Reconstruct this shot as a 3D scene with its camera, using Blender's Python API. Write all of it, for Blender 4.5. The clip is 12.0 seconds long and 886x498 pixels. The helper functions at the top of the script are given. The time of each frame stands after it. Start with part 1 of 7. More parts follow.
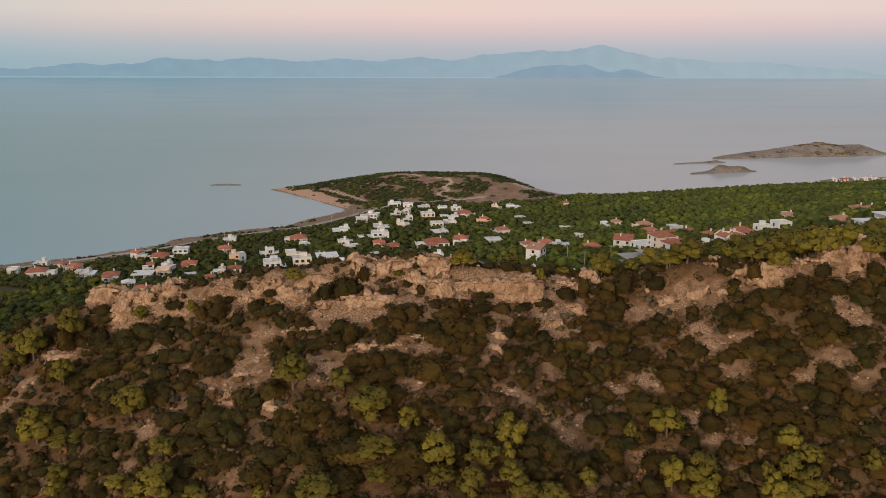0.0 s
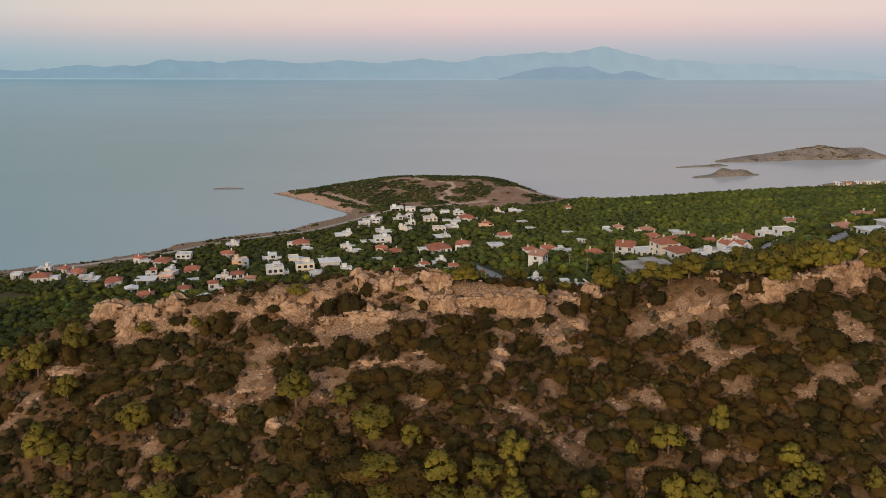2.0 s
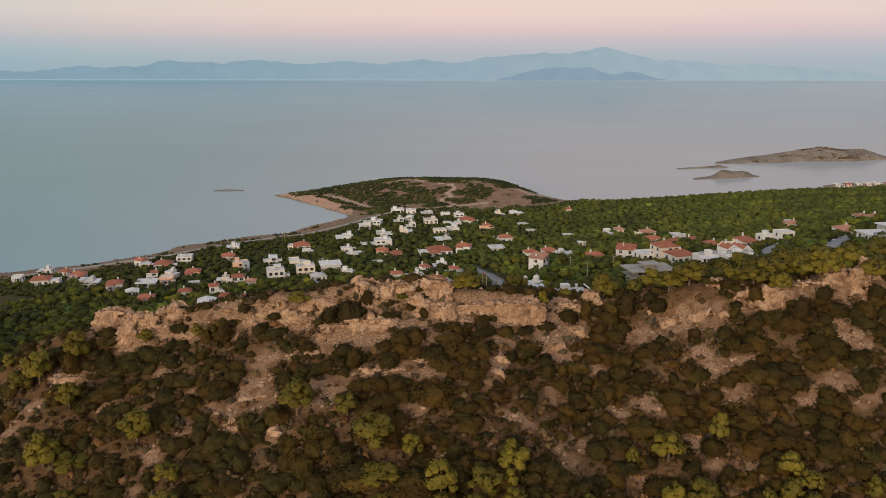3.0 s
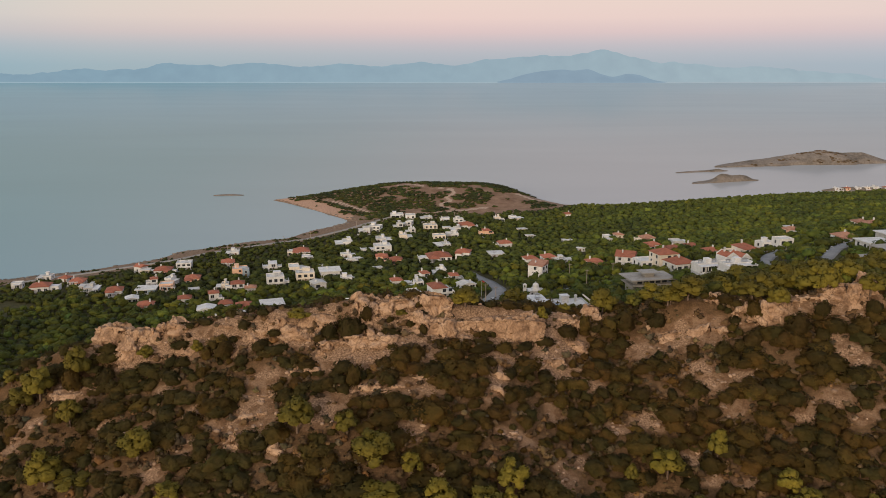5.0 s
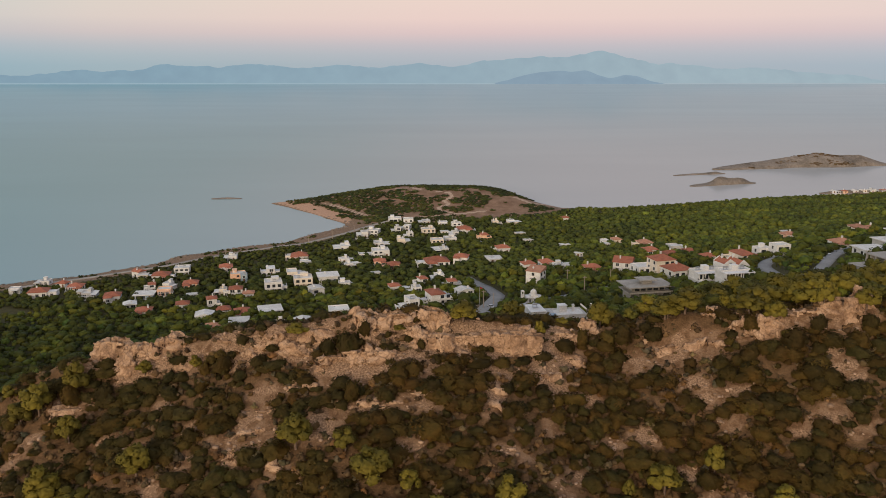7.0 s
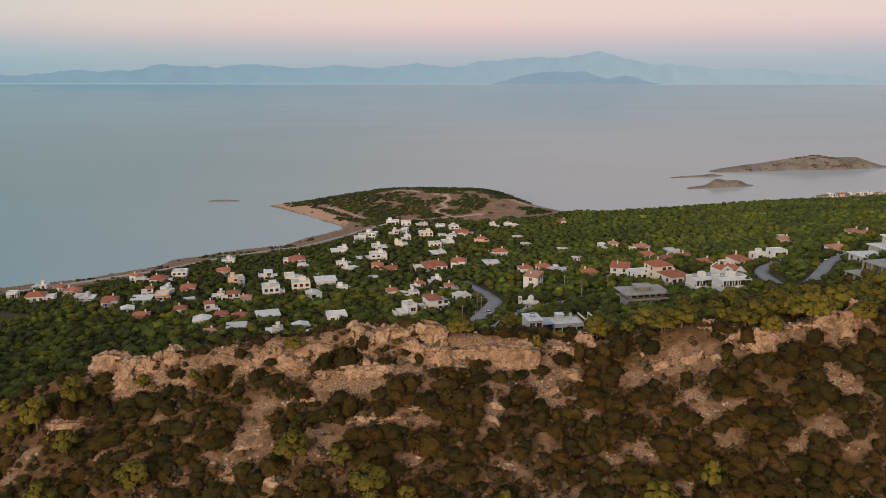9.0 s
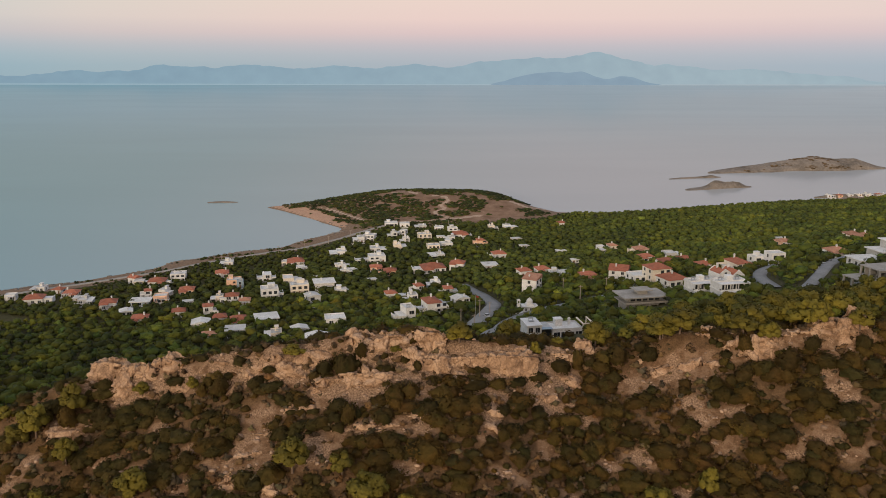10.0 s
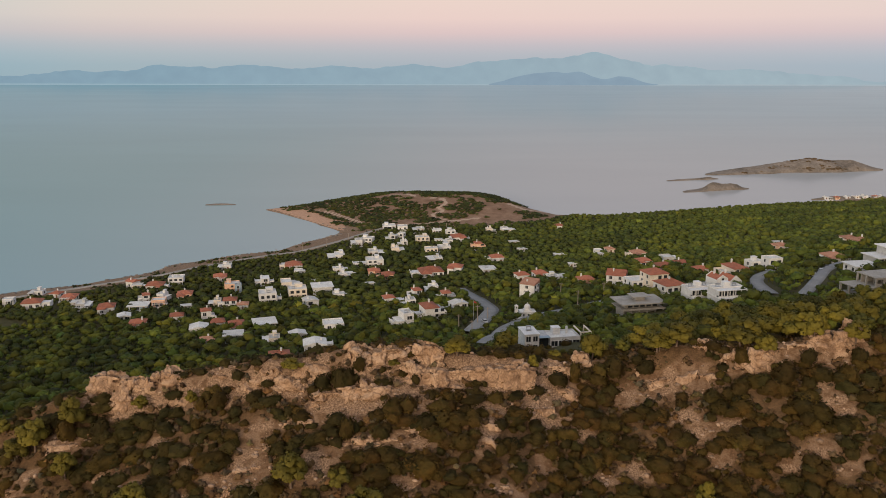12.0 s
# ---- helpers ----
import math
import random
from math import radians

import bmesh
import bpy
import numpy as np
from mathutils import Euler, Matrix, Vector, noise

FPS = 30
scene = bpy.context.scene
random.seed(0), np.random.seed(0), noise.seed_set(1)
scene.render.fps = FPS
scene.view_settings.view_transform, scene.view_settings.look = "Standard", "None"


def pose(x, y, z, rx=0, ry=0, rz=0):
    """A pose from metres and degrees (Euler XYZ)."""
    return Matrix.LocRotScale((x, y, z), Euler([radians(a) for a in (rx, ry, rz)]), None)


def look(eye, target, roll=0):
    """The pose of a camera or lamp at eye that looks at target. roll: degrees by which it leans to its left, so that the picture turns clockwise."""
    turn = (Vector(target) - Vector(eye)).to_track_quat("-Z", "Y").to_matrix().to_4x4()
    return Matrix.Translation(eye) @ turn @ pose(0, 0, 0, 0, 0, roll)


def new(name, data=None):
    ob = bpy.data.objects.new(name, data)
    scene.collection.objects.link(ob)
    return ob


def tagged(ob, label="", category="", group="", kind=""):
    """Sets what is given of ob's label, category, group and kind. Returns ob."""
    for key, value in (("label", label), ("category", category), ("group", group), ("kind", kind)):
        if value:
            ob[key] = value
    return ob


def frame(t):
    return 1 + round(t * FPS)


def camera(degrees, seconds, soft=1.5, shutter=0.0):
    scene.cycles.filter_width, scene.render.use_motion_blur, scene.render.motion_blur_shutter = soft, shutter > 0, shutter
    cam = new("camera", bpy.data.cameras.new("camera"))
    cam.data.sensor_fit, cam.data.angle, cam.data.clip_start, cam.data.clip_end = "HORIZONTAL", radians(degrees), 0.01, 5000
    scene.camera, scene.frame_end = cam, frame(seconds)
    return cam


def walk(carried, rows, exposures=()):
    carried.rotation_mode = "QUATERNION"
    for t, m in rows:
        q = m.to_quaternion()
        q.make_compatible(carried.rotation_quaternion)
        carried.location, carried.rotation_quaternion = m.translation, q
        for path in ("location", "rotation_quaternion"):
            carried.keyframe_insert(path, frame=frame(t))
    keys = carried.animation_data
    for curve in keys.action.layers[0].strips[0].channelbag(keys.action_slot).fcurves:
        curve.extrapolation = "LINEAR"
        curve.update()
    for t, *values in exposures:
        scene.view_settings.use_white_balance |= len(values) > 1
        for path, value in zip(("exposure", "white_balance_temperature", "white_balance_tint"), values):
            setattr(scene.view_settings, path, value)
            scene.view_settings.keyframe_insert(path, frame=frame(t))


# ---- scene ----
cam = camera(56.81, 12.0, 0.8)
# seconds, place, then pitch from straight down, roll and yaw
PATH = [
    (0, 0.000, 0.000, 133.000, 76.586, 0.084, 0.015),
    (0.5, -0.016, -0.005, 133.673, 76.612, 0.068, 0.072),
    (1, -0.026, -0.004, 134.344, 76.619, 0.085, 0.120),
    (1.5, -0.029, 0.002, 135.012, 76.648, 0.058, 0.156),
    (2, -0.029, 0.013, 135.678, 76.670, 0.054, 0.184),
    (2.5, -0.025, 0.030, 136.343, 76.694, 0.057, 0.216),
    (3, -0.019, 0.051, 137.005, 76.704, 0.027, 0.225),
    (5, 0.009, 0.174, 139.640, 76.839, -0.020, 0.190),
    (5.5, 0.015, 0.212, 140.296, 76.839, -0.009, 0.155),
    (6, 0.019, 0.252, 140.952, 76.859, -0.026, 0.107),
    (6.5, 0.021, 0.294, 141.607, 76.880, -0.041, 0.063),
    (7, 0.022, 0.336, 142.263, 76.890, -0.027, 0.043),
    (7.2, 0.022, 0.353, 142.525, 76.898, -0.012, 0.059),
    (9, 0.014, 0.496, 144.894, 76.884, 0.044, -0.129),
    (9.5, 0.011, 0.530, 145.556, 76.893, 0.043, -0.182),
    (10, 0.009, 0.559, 146.221, 76.899, 0.068, -0.230),
    (10.5, 0.008, 0.584, 146.888, 76.903, 0.081, -0.269),
    (11, 0.010, 0.602, 147.559, 76.891, 0.074, -0.307),
    (11.5, 0.016, 0.613, 148.234, 76.889, 0.090, -0.334),
    (12, 0.026, 0.616, 148.914, 76.876, 0.082, -0.379),
]
walk(cam, [(r[0], pose(r[1], r[2], r[3], r[4], 0, r[6]) @ pose(0, 0, 0, 0, 0, r[5])) for r in PATH])

# ---- world and light ----
def ramp_node(nt, stops, fac, interp="LINEAR"):
    r = nt.nodes.new("ShaderNodeValToRGB")
    r.color_ramp.interpolation = interp
    el = r.color_ramp.elements
    while len(el) < len(stops):
        el.new(0.5)
    for e, (p, c) in zip(el, stops):
        e.position, e.color = p, (*c, 1) if len(c) == 3 else c
    nt.links.new(fac, r.inputs["Fac"])
    return r


SUN_AZ, SUN_EL = 205.0, 12.5     # degrees clockwise from +y, and above the horizon: the afterglow behind the camera

world = bpy.data.worlds.new("dusk_sky")
scene.world = world
world.use_nodes = True
nt = world.node_tree
nt.nodes.clear()
out = nt.nodes.new("ShaderNodeOutputWorld")
bg = nt.nodes.new("ShaderNodeBackground")
tex = nt.nodes.new("ShaderNodeTexCoord")
sep = nt.nodes.new("ShaderNodeSeparateXYZ")
nt.links.new(tex.outputs["Generated"], sep.inputs[0])
# dusk opposite the sunset: blue-grey earth shadow, rose belt, then pale blue-grey above
up = nt.nodes.new("ShaderNodeMapRange")
up.inputs["From Min"].default_value, up.inputs["From Max"].default_value = -0.05, 0.45
nt.links.new(sep.outputs["Z"], up.inputs["Value"])
sky = ramp_node(nt, [(0.00, (0.41, 0.485, 0.53)), (0.085, (0.455, 0.535, 0.585)), (0.108, (0.52, 0.565, 0.605)), (0.130, (0.62, 0.595, 0.62)),
                     (0.158, (0.80, 0.650, 0.632)), (0.19, (0.915, 0.732, 0.665)), (0.25, (0.93, 0.780, 0.678)), (0.36, (0.84, 0.735, 0.70)), (0.46, (0.74, 0.68, 0.69)),
                     (0.65, (0.56, 0.60, 0.70)), (1.0, (0.48, 0.56, 0.70))], up.outputs[0])
# the sunset's warm glow low in the sky behind, wide and soft
glow = nt.nodes.new("ShaderNodeMapRange")
glow.inputs["From Min"].default_value, glow.inputs["From Max"].default_value = 0.1, -1.0
nt.links.new(sep.outputs["Y"], glow.inputs["Value"])
warm = nt.nodes.new("ShaderNodeMix")
warm.data_type = "RGBA"
nt.links.new(glow.outputs[0], warm.inputs["Factor"])
# bluer to the north-west, rosier to the north-east
side = nt.nodes.new("ShaderNodeMapRange")
side.inputs["From Min"].default_value, side.inputs["From Max"].default_value = -0.5, 0.5
nt.links.new(sep.outputs["X"], side.inputs["Value"])
cast = ramp_node(nt, [(0.0, (0.79, 0.945, 0.99)), (0.12, (0.90, 0.975, 0.985)), (0.32, (0.985, 0.985, 0.99)), (0.5, (1.03, 0.985, 1.0)), (0.75, (1.02, 0.99, 1.01)), (1.0, (0.985, 0.985, 1.02))], side.outputs[0])
tint = nt.nodes.new("ShaderNodeMix")
tint.data_type, tint.blend_type = "RGBA", "MULTIPLY"
tint.inputs["Factor"].default_value = 1.0
nt.links.new(sky.outputs[0], tint.inputs["A"])
nt.links.new(cast.outputs[0], tint.inputs["B"])
nt.links.new(tint.outputs["Result"], warm.inputs["A"])
warm.inputs["B"].default_value = (1.42, 1.13, 0.90, 1)
nt.links.new(warm.outputs["Result"], bg.inputs["Color"])
bg.inputs["Strength"].default_value = 0.875
nt.links.new(bg.outputs[0], out.inputs[0])

sun = new("sun", bpy.data.lights.new("sun", "SUN"))
sun.data.energy, sun.data.angle, sun.data.color = 2.25, radians(11), (1.0, 0.80, 0.58)
sun_dir = Vector((math.sin(radians(SUN_AZ)) * math.cos(radians(SUN_EL)), math.cos(radians(SUN_AZ)) * math.cos(radians(SUN_EL)), math.sin(radians(SUN_EL))))
sun.matrix_world = look(sun_dir * 300, (0, 0, 0))


# ---- materials ----
def material(name, colors, scale=1.0, rough=0.85, bump=0.3, detail=6.0, fine=None, metal=0.0, island=0.0, per_object=0.0, spec=0.3, bump_scale=None, tone=False, leaf=0.0):
    """A surface whose colour wanders between the given ones at two scales, with fine relief."""
    m = bpy.data.materials.new(name)
    m.use_nodes = True
    n = m.node_tree
    b = n.nodes["Principled BSDF"]
    b.inputs["Roughness"].default_value, b.inputs["Metallic"].default_value = rough, metal
    b.inputs["Specular IOR Level"].default_value = spec
    geo = n.nodes.new("ShaderNodeNewGeometry")
    big = n.nodes.new("ShaderNodeTexNoise")
    big.inputs["Scale"].default_value, big.inputs["Detail"].default_value, big.inputs["Roughness"].default_value = scale, detail, 0.62
    n.links.new(geo.outputs["Position"], big.inputs["Vector"])
    k = len(colors)
    lo, hi = 0.32, 0.68
    stops = [(lo + (hi - lo) * i / max(1, k - 1), c) for i, c in enumerate(colors)]
    col = ramp_node(n, stops, big.outputs["Fac"]).outputs["Color"]
    small = n.nodes.new("ShaderNodeTexNoise")
    small.inputs["Scale"].default_value, small.inputs["Detail"].default_value = fine or scale * 9, 4
    n.links.new(geo.outputs["Position"], small.inputs["Vector"])

    def vary(col, fac, low, high):
        r = n.nodes.new("ShaderNodeMapRange")
        r.inputs["To Min"].default_value, r.inputs["To Max"].default_value = low, high
        n.links.new(fac, r.inputs["Value"])
        v = n.nodes.new("ShaderNodeVectorMath")
        v.operation = "SCALE"
        n.links.new(col, v.inputs[0])
        n.links.new(r.outputs[0], v.inputs["Scale"])
        return v.outputs[0]

    col = vary(col, small.outputs["Fac"], 0.62, 1.38)
    if island:
        col = vary(col, geo.outputs["Random Per Island"], 1 - island, 1 + island)
    if tone:
        at = n.nodes.new("ShaderNodeAttribute")
        at.attribute_name = "tone"
        v = n.nodes.new("ShaderNodeVectorMath")
        v.operation = "MULTIPLY"
        n.links.new(col, v.inputs[0])
        n.links.new(at.outputs["Vector"], v.inputs[1])
        col = v.outputs[0]
    if per_object:
        info = n.nodes.new("ShaderNodeObjectInfo")
        col = vary(col, info.outputs["Random"], 1 - per_object, 1 + per_object)
    n.links.new(col, b.inputs["Base Color"])
    if leaf:
        # thin leaves let part of the light through
        thin = n.nodes.new("ShaderNodeBsdfTranslucent")
        n.links.new(col, thin.inputs["Color"])
        both = n.nodes.new("ShaderNodeMixShader")
        both.inputs["Fac"].default_value = leaf
        n.links.new(b.outputs[0], both.inputs[1])
        n.links.new(thin.outputs[0], both.inputs[2])
        n.links.new(both.outputs[0], n.nodes["Material Output"].inputs["Surface"])
    if bump:
        bm_ = n.nodes.new("ShaderNodeBump")
        bm_.inputs["Strength"].default_value, bm_.inputs["Distance"].default_value = bump, 0.6 / (bump_scale or fine or scale * 9)
        src = small
        if bump_scale:
            src = n.nodes.new("ShaderNodeTexNoise")
            src.inputs["Scale"].default_value, src.inputs["Detail"].default_value = bump_scale, 6
            n.links.new(geo.outputs["Position"], src.inputs["Vector"])
        n.links.new(src.outputs["Fac"], bm_.inputs["Height"])
        n.links.new(bm_.outputs[0], b.inputs["Normal"])
    return m


M_ROCK = material("limestone", [(0.175, 0.104, 0.062), (0.31, 0.193, 0.116), (0.42, 0.278, 0.176), (0.375, 0.255, 0.17)], 0.30, 0.92, 1.0, fine=3.2, bump_scale=1.7)


def crack_rock(m, scale=0.30):
    """Fine dark cracks and bedding joints across a rock surface."""
    n = m.node_tree
    b = n.nodes["Principled BSDF"]
    geo = n.nodes.new("ShaderNodeNewGeometry")
    warp = n.nodes.new("ShaderNodeTexNoise")
    warp.inputs["Scale"].default_value = 0.9
    n.links.new(geo.outputs["Position"], warp.inputs["Vector"])
    mixed = n.nodes.new("ShaderNodeVectorMath")
    mixed.operation = "MULTIPLY_ADD"
    n.links.new(warp.outputs["Color"], mixed.inputs[0])
    mixed.inputs[1].default_value = (1.6, 1.6, 0.8)
    n.links.new(geo.outputs["Position"], mixed.inputs[2])
    stretch = n.nodes.new("ShaderNodeMapping")
    stretch.inputs["Scale"].default_value = (1, 1, 0.75)
    n.links.new(mixed.outputs[0], stretch.inputs["Vector"])
    vor = n.nodes.new("ShaderNodeTexVoronoi")
    vor.feature = "DISTANCE_TO_EDGE"
    vor.inputs["Scale"].default_value = scale
    n.links.new(stretch.outputs[0], vor.inputs["Vector"])
    edge = n.nodes.new("ShaderNodeMapRange")
    edge.inputs["From Min"].default_value, edge.inputs["From Max"].default_value = -0.05, 0.05
    n.links.new(vor.outputs["Distance"], edge.inputs["Value"])
    old = b.inputs["Base Color"].links[0].from_socket
    mx = n.nodes.new("ShaderNodeMix")
    mx.data_type = "RGBA"
    n.links.new(edge.outputs[0], mx.inputs["Factor"])
    mx.inputs["A"].default_value = (0.11, 0.062, 0.036, 1)
    n.links.new(old, mx.inputs["B"])
    n.links.new(mx.outputs["Result"], b.inputs["Base Color"])
    old_bump = b.inputs["Normal"].links[0].from_node
    bump = n.nodes.new("ShaderNodeBump")
    bump.inputs["Strength"].default_value, bump.inputs["Distance"].default_value = 0.5, 0.25
    n.links.new(edge.outputs[0], bump.inputs["Height"])
    n.links.new(old_bump.outputs[0], bump.inputs["Normal"])
    n.links.new(bump.outputs[0], b.inputs["Normal"])


crack_rock(M_ROCK)
crack_rock(M_ROCK, 0.95)
M_STONE = material("scree_stone", [(0.24, 0.155, 0.10), (0.36, 0.255, 0.18)], 0.8, 0.92, 0.6, fine=5, island=0.3)
M_BUSH = material("shrub_leaves", [(0.064, 0.049, 0.0115), (0.086, 0.060, 0.0125), (0.107, 0.065, 0.015), (0.078, 0.062, 0.0115)], 0.16, 0.8, 0.0, fine=1.3, island=0.15, tone=True, leaf=0.52, per_object=0.2)
M_PINE = material("pine_needles", [(0.112, 0.094, 0.013), (0.146, 0.119, 0.014), (0.182, 0.142, 0.015)], 0.25, 0.78, 0.0, fine=2.2, island=0.16, per_object=0.28, leaf=0.2)
M_OLIVE = material("olive_pine_needles", [(0.058, 0.060, 0.010), (0.088, 0.084, 0.012), (0.125, 0.108, 0.013)], 0.25, 0.78, 0.0, fine=2.2, island=0.16, per_object=0.32, leaf=0.2)
M_FOREST = material("forest_needles", [(0.036, 0.050, 0.012), (0.060, 0.078, 0.014), (0.090, 0.104, 0.016)], 0.03, 0.8, 0.0, fine=0.5, island=0.1, tone=True, leaf=0.25)
M_BARK = material("pine_bark", [(0.09, 0.06, 0.04), (0.17, 0.12, 0.09)], 2.0, 0.95, 0.7, fine=9)
M_WHITE = material("white_plaster", [(0.53, 0.53, 0.525), (0.67, 0.67, 0.665)], 0.35, 0.8, 0.15, fine=3, per_object=0.08)
M_CREAM = material("cream_plaster", [(0.62, 0.55, 0.46), (0.70, 0.63, 0.54)], 0.35, 0.82, 0.15, fine=3)
M_PEACH = material("peach_plaster", [(0.60, 0.38, 0.26), (0.68, 0.45, 0.32)], 0.35, 0.82, 0.15, fine=3)
M_GREY = material("grey_render", [(0.36, 0.36, 0.36), (0.48, 0.48, 0.47)], 0.4, 0.85, 0.2, fine=3)
M_CONCRETE = material("raw_concrete", [(0.26, 0.245, 0.22), (0.36, 0.34, 0.31)], 0.3, 0.9, 0.3, fine=2.5)
M_TILE = material("terracotta_tiles", [(0.25, 0.088, 0.052), (0.36, 0.135, 0.082)], 0.5, 0.85, 0.5, fine=4, per_object=0.2)
M_OLDTILE = material("weathered_tiles", [(0.28, 0.135, 0.085), (0.39, 0.21, 0.14)], 0.5, 0.88, 0.5, fine=4, per_object=0.2)
M_SLAB = material("roof_screed", [(0.46, 0.46, 0.45), (0.60, 0.60, 0.58)], 0.3, 0.88, 0.2, fine=2, per_object=0.15)
M_GLASS = material("window_glass", [(0.020, 0.024, 0.028), (0.035, 0.04, 0.045)], 0.5, 0.2, 0.0, spec=0.3)
M_BLUE = material("blue_grey_paint", [(0.22, 0.30, 0.37), (0.28, 0.36, 0.43)], 0.4, 0.7, 0.1)
M_ASPHALT = material("worn_asphalt", [(0.19, 0.19, 0.19), (0.26, 0.26, 0.255)], 0.15, 0.9, 0.2, fine=1.5)
M_COASTROAD = material("dusty_coast_road", [(0.25, 0.225, 0.195), (0.34, 0.31, 0.27)], 0.15, 0.92, 0.2, fine=1.2)
M_METAL = material("galvanised_steel", [(0.35, 0.36, 0.37), (0.45, 0.46, 0.47)], 2, 0.5, 0.05, metal=0.6)
M_WOOD = material("weathered_pole_wood", [(0.24, 0.20, 0.17), (0.34, 0.29, 0.25)], 3, 0.9, 0.3)


def flat_mesh(name, verts, faces, mat, smooth=False, normals=None):
    """A mesh from arrays of corners and of faces (all with the same number of corners); normals: soft ones, one for each corner."""
    me = bpy.data.meshes.new(name)
    verts = np.asarray(verts, np.float32)
    faces = np.asarray(faces, np.int32)
    me.vertices.add(len(verts))
    me.vertices.foreach_set("co", verts.ravel())
    k = faces.shape[1]
    me.loops.add(faces.size)
    me.loops.foreach_set("vertex_index", faces.ravel())
    me.polygons.add(len(faces))
    me.polygons.foreach_set("loop_start", np.arange(0, faces.size, k, dtype=np.int32))
    me.polygons.foreach_set("loop_total", np.full(len(faces), k, np.int32))
    if smooth or normals is not None:
        me.polygons.foreach_set("use_smooth", np.ones(len(faces), bool))
    me.update(calc_edges=True)
    if normals is not None:
        me.normals_split_custom_set_from_vertices(np.asarray(normals, np.float32))
    if mat:
        me.materials.append(mat)
    return me


def part(name, bm, mat, parent=None, label=""):
    me = bpy.data.meshes.new(name)
    bm.to_mesh(me)
    bm.free()
    me.materials.append(mat)
    ob = new(name, me)
    if parent:
        ob.parent = parent
    if label:
        tagged(ob, label)
    return ob


# ---- the lie of the land ----
def smooth01(v):
    v = np.clip(v, 0, 1)
    return v * v * (3 - 2 * v)


def lattice(ix, iy, seed):
    h = (ix * 374761393 + iy * 668265263 + seed * 1442695041) & 0x7FFFFFFF
    h = ((h ^ (h >> 13)) * 1274126177) & 0x7FFFFFFF
    return ((h ^ (h >> 16)) & 0xFFFF) / 65535.0


def value_noise(x, y, seed=0):
    ix, iy = np.floor(x).astype(np.int64), np.floor(y).astype(np.int64)
    fx, fy = smooth01(x - ix), smooth01(y - iy)
    a, b = lattice(ix, iy, seed), lattice(ix + 1, iy, seed)
    c, d = lattice(ix, iy + 1, seed), lattice(ix + 1, iy + 1, seed)
    return (a * (1 - fx) + b * fx) * (1 - fy) + (c * (1 - fx) + d * fx) * fy - 0.5


def fractal(x, y, size, octaves=4, seed=0):
    total, amp = 0, 1.0
    for k in range(octaves):
        total = total + amp * value_noise(x / size, y / size, seed + k)
        size, amp = size / 2.03, amp * 0.5
    return total


COAST = [(-4900, -800), (-1200, 150), (-500, 410), (-283, 511), (-244, 532), (-205, 566), (-197, 586), (-155, 618), (-127, 633), (-110, 662),
         (-84, 696), (-87, 708), (-111, 738), (-138, 773), (-160, 800), (-174, 814), (-150, 826), (-110, 850), (-60, 885), (0, 895), (50, 880),
         (84, 838), (116, 785), (160, 780), (215, 797), (311, 830), (393, 854), (490, 890), (900, 960), (4900, 1300), (4900, -4900), (-4900, -4900)]


def coast_distance(x, y):
    """Metres inland of the shore; below zero in the sea."""
    best = np.full(x.shape, 1e9)
    inside = np.zeros(x.shape, bool)
    for (ax, ay), (bx, by) in zip(COAST, COAST[1:] + COAST[:1]):
        dx, dy = bx - ax, by - ay
        s = np.clip(((x - ax) * dx + (y - ay) * dy) / (dx * dx + dy * dy), 0, 1)
        best = np.minimum(best, np.hypot(x - ax - s * dx, y - ay - s * dy))
        cross = (ay > y) != (by > y)
        with np.errstate(divide="ignore", invalid="ignore"):
            inside ^= cross & (x < dx * (y - ay) / (dy if dy else 1e-9) + ax)
    return np.where(inside, best, -best)


def crest_y(x):
    return 145 + 2.5 * np.sin(x / 23.0) + 5.0 * smooth01((x - 10) / 30) - 3 * smooth01((-40 - x) / 50)


def crest_z(x):
    z = 93.6 + 2.5 * np.exp(-((x + 8) / 22.0) ** 2) - 3.2 * np.exp(-((x - 30) / 13.0) ** 2) + 3.0 * smooth01((x - 45) / 40)
    return z - 6.0 * smooth01((-35 - x) / 30) - 17.0 * smooth01((-66 - x) / 40)


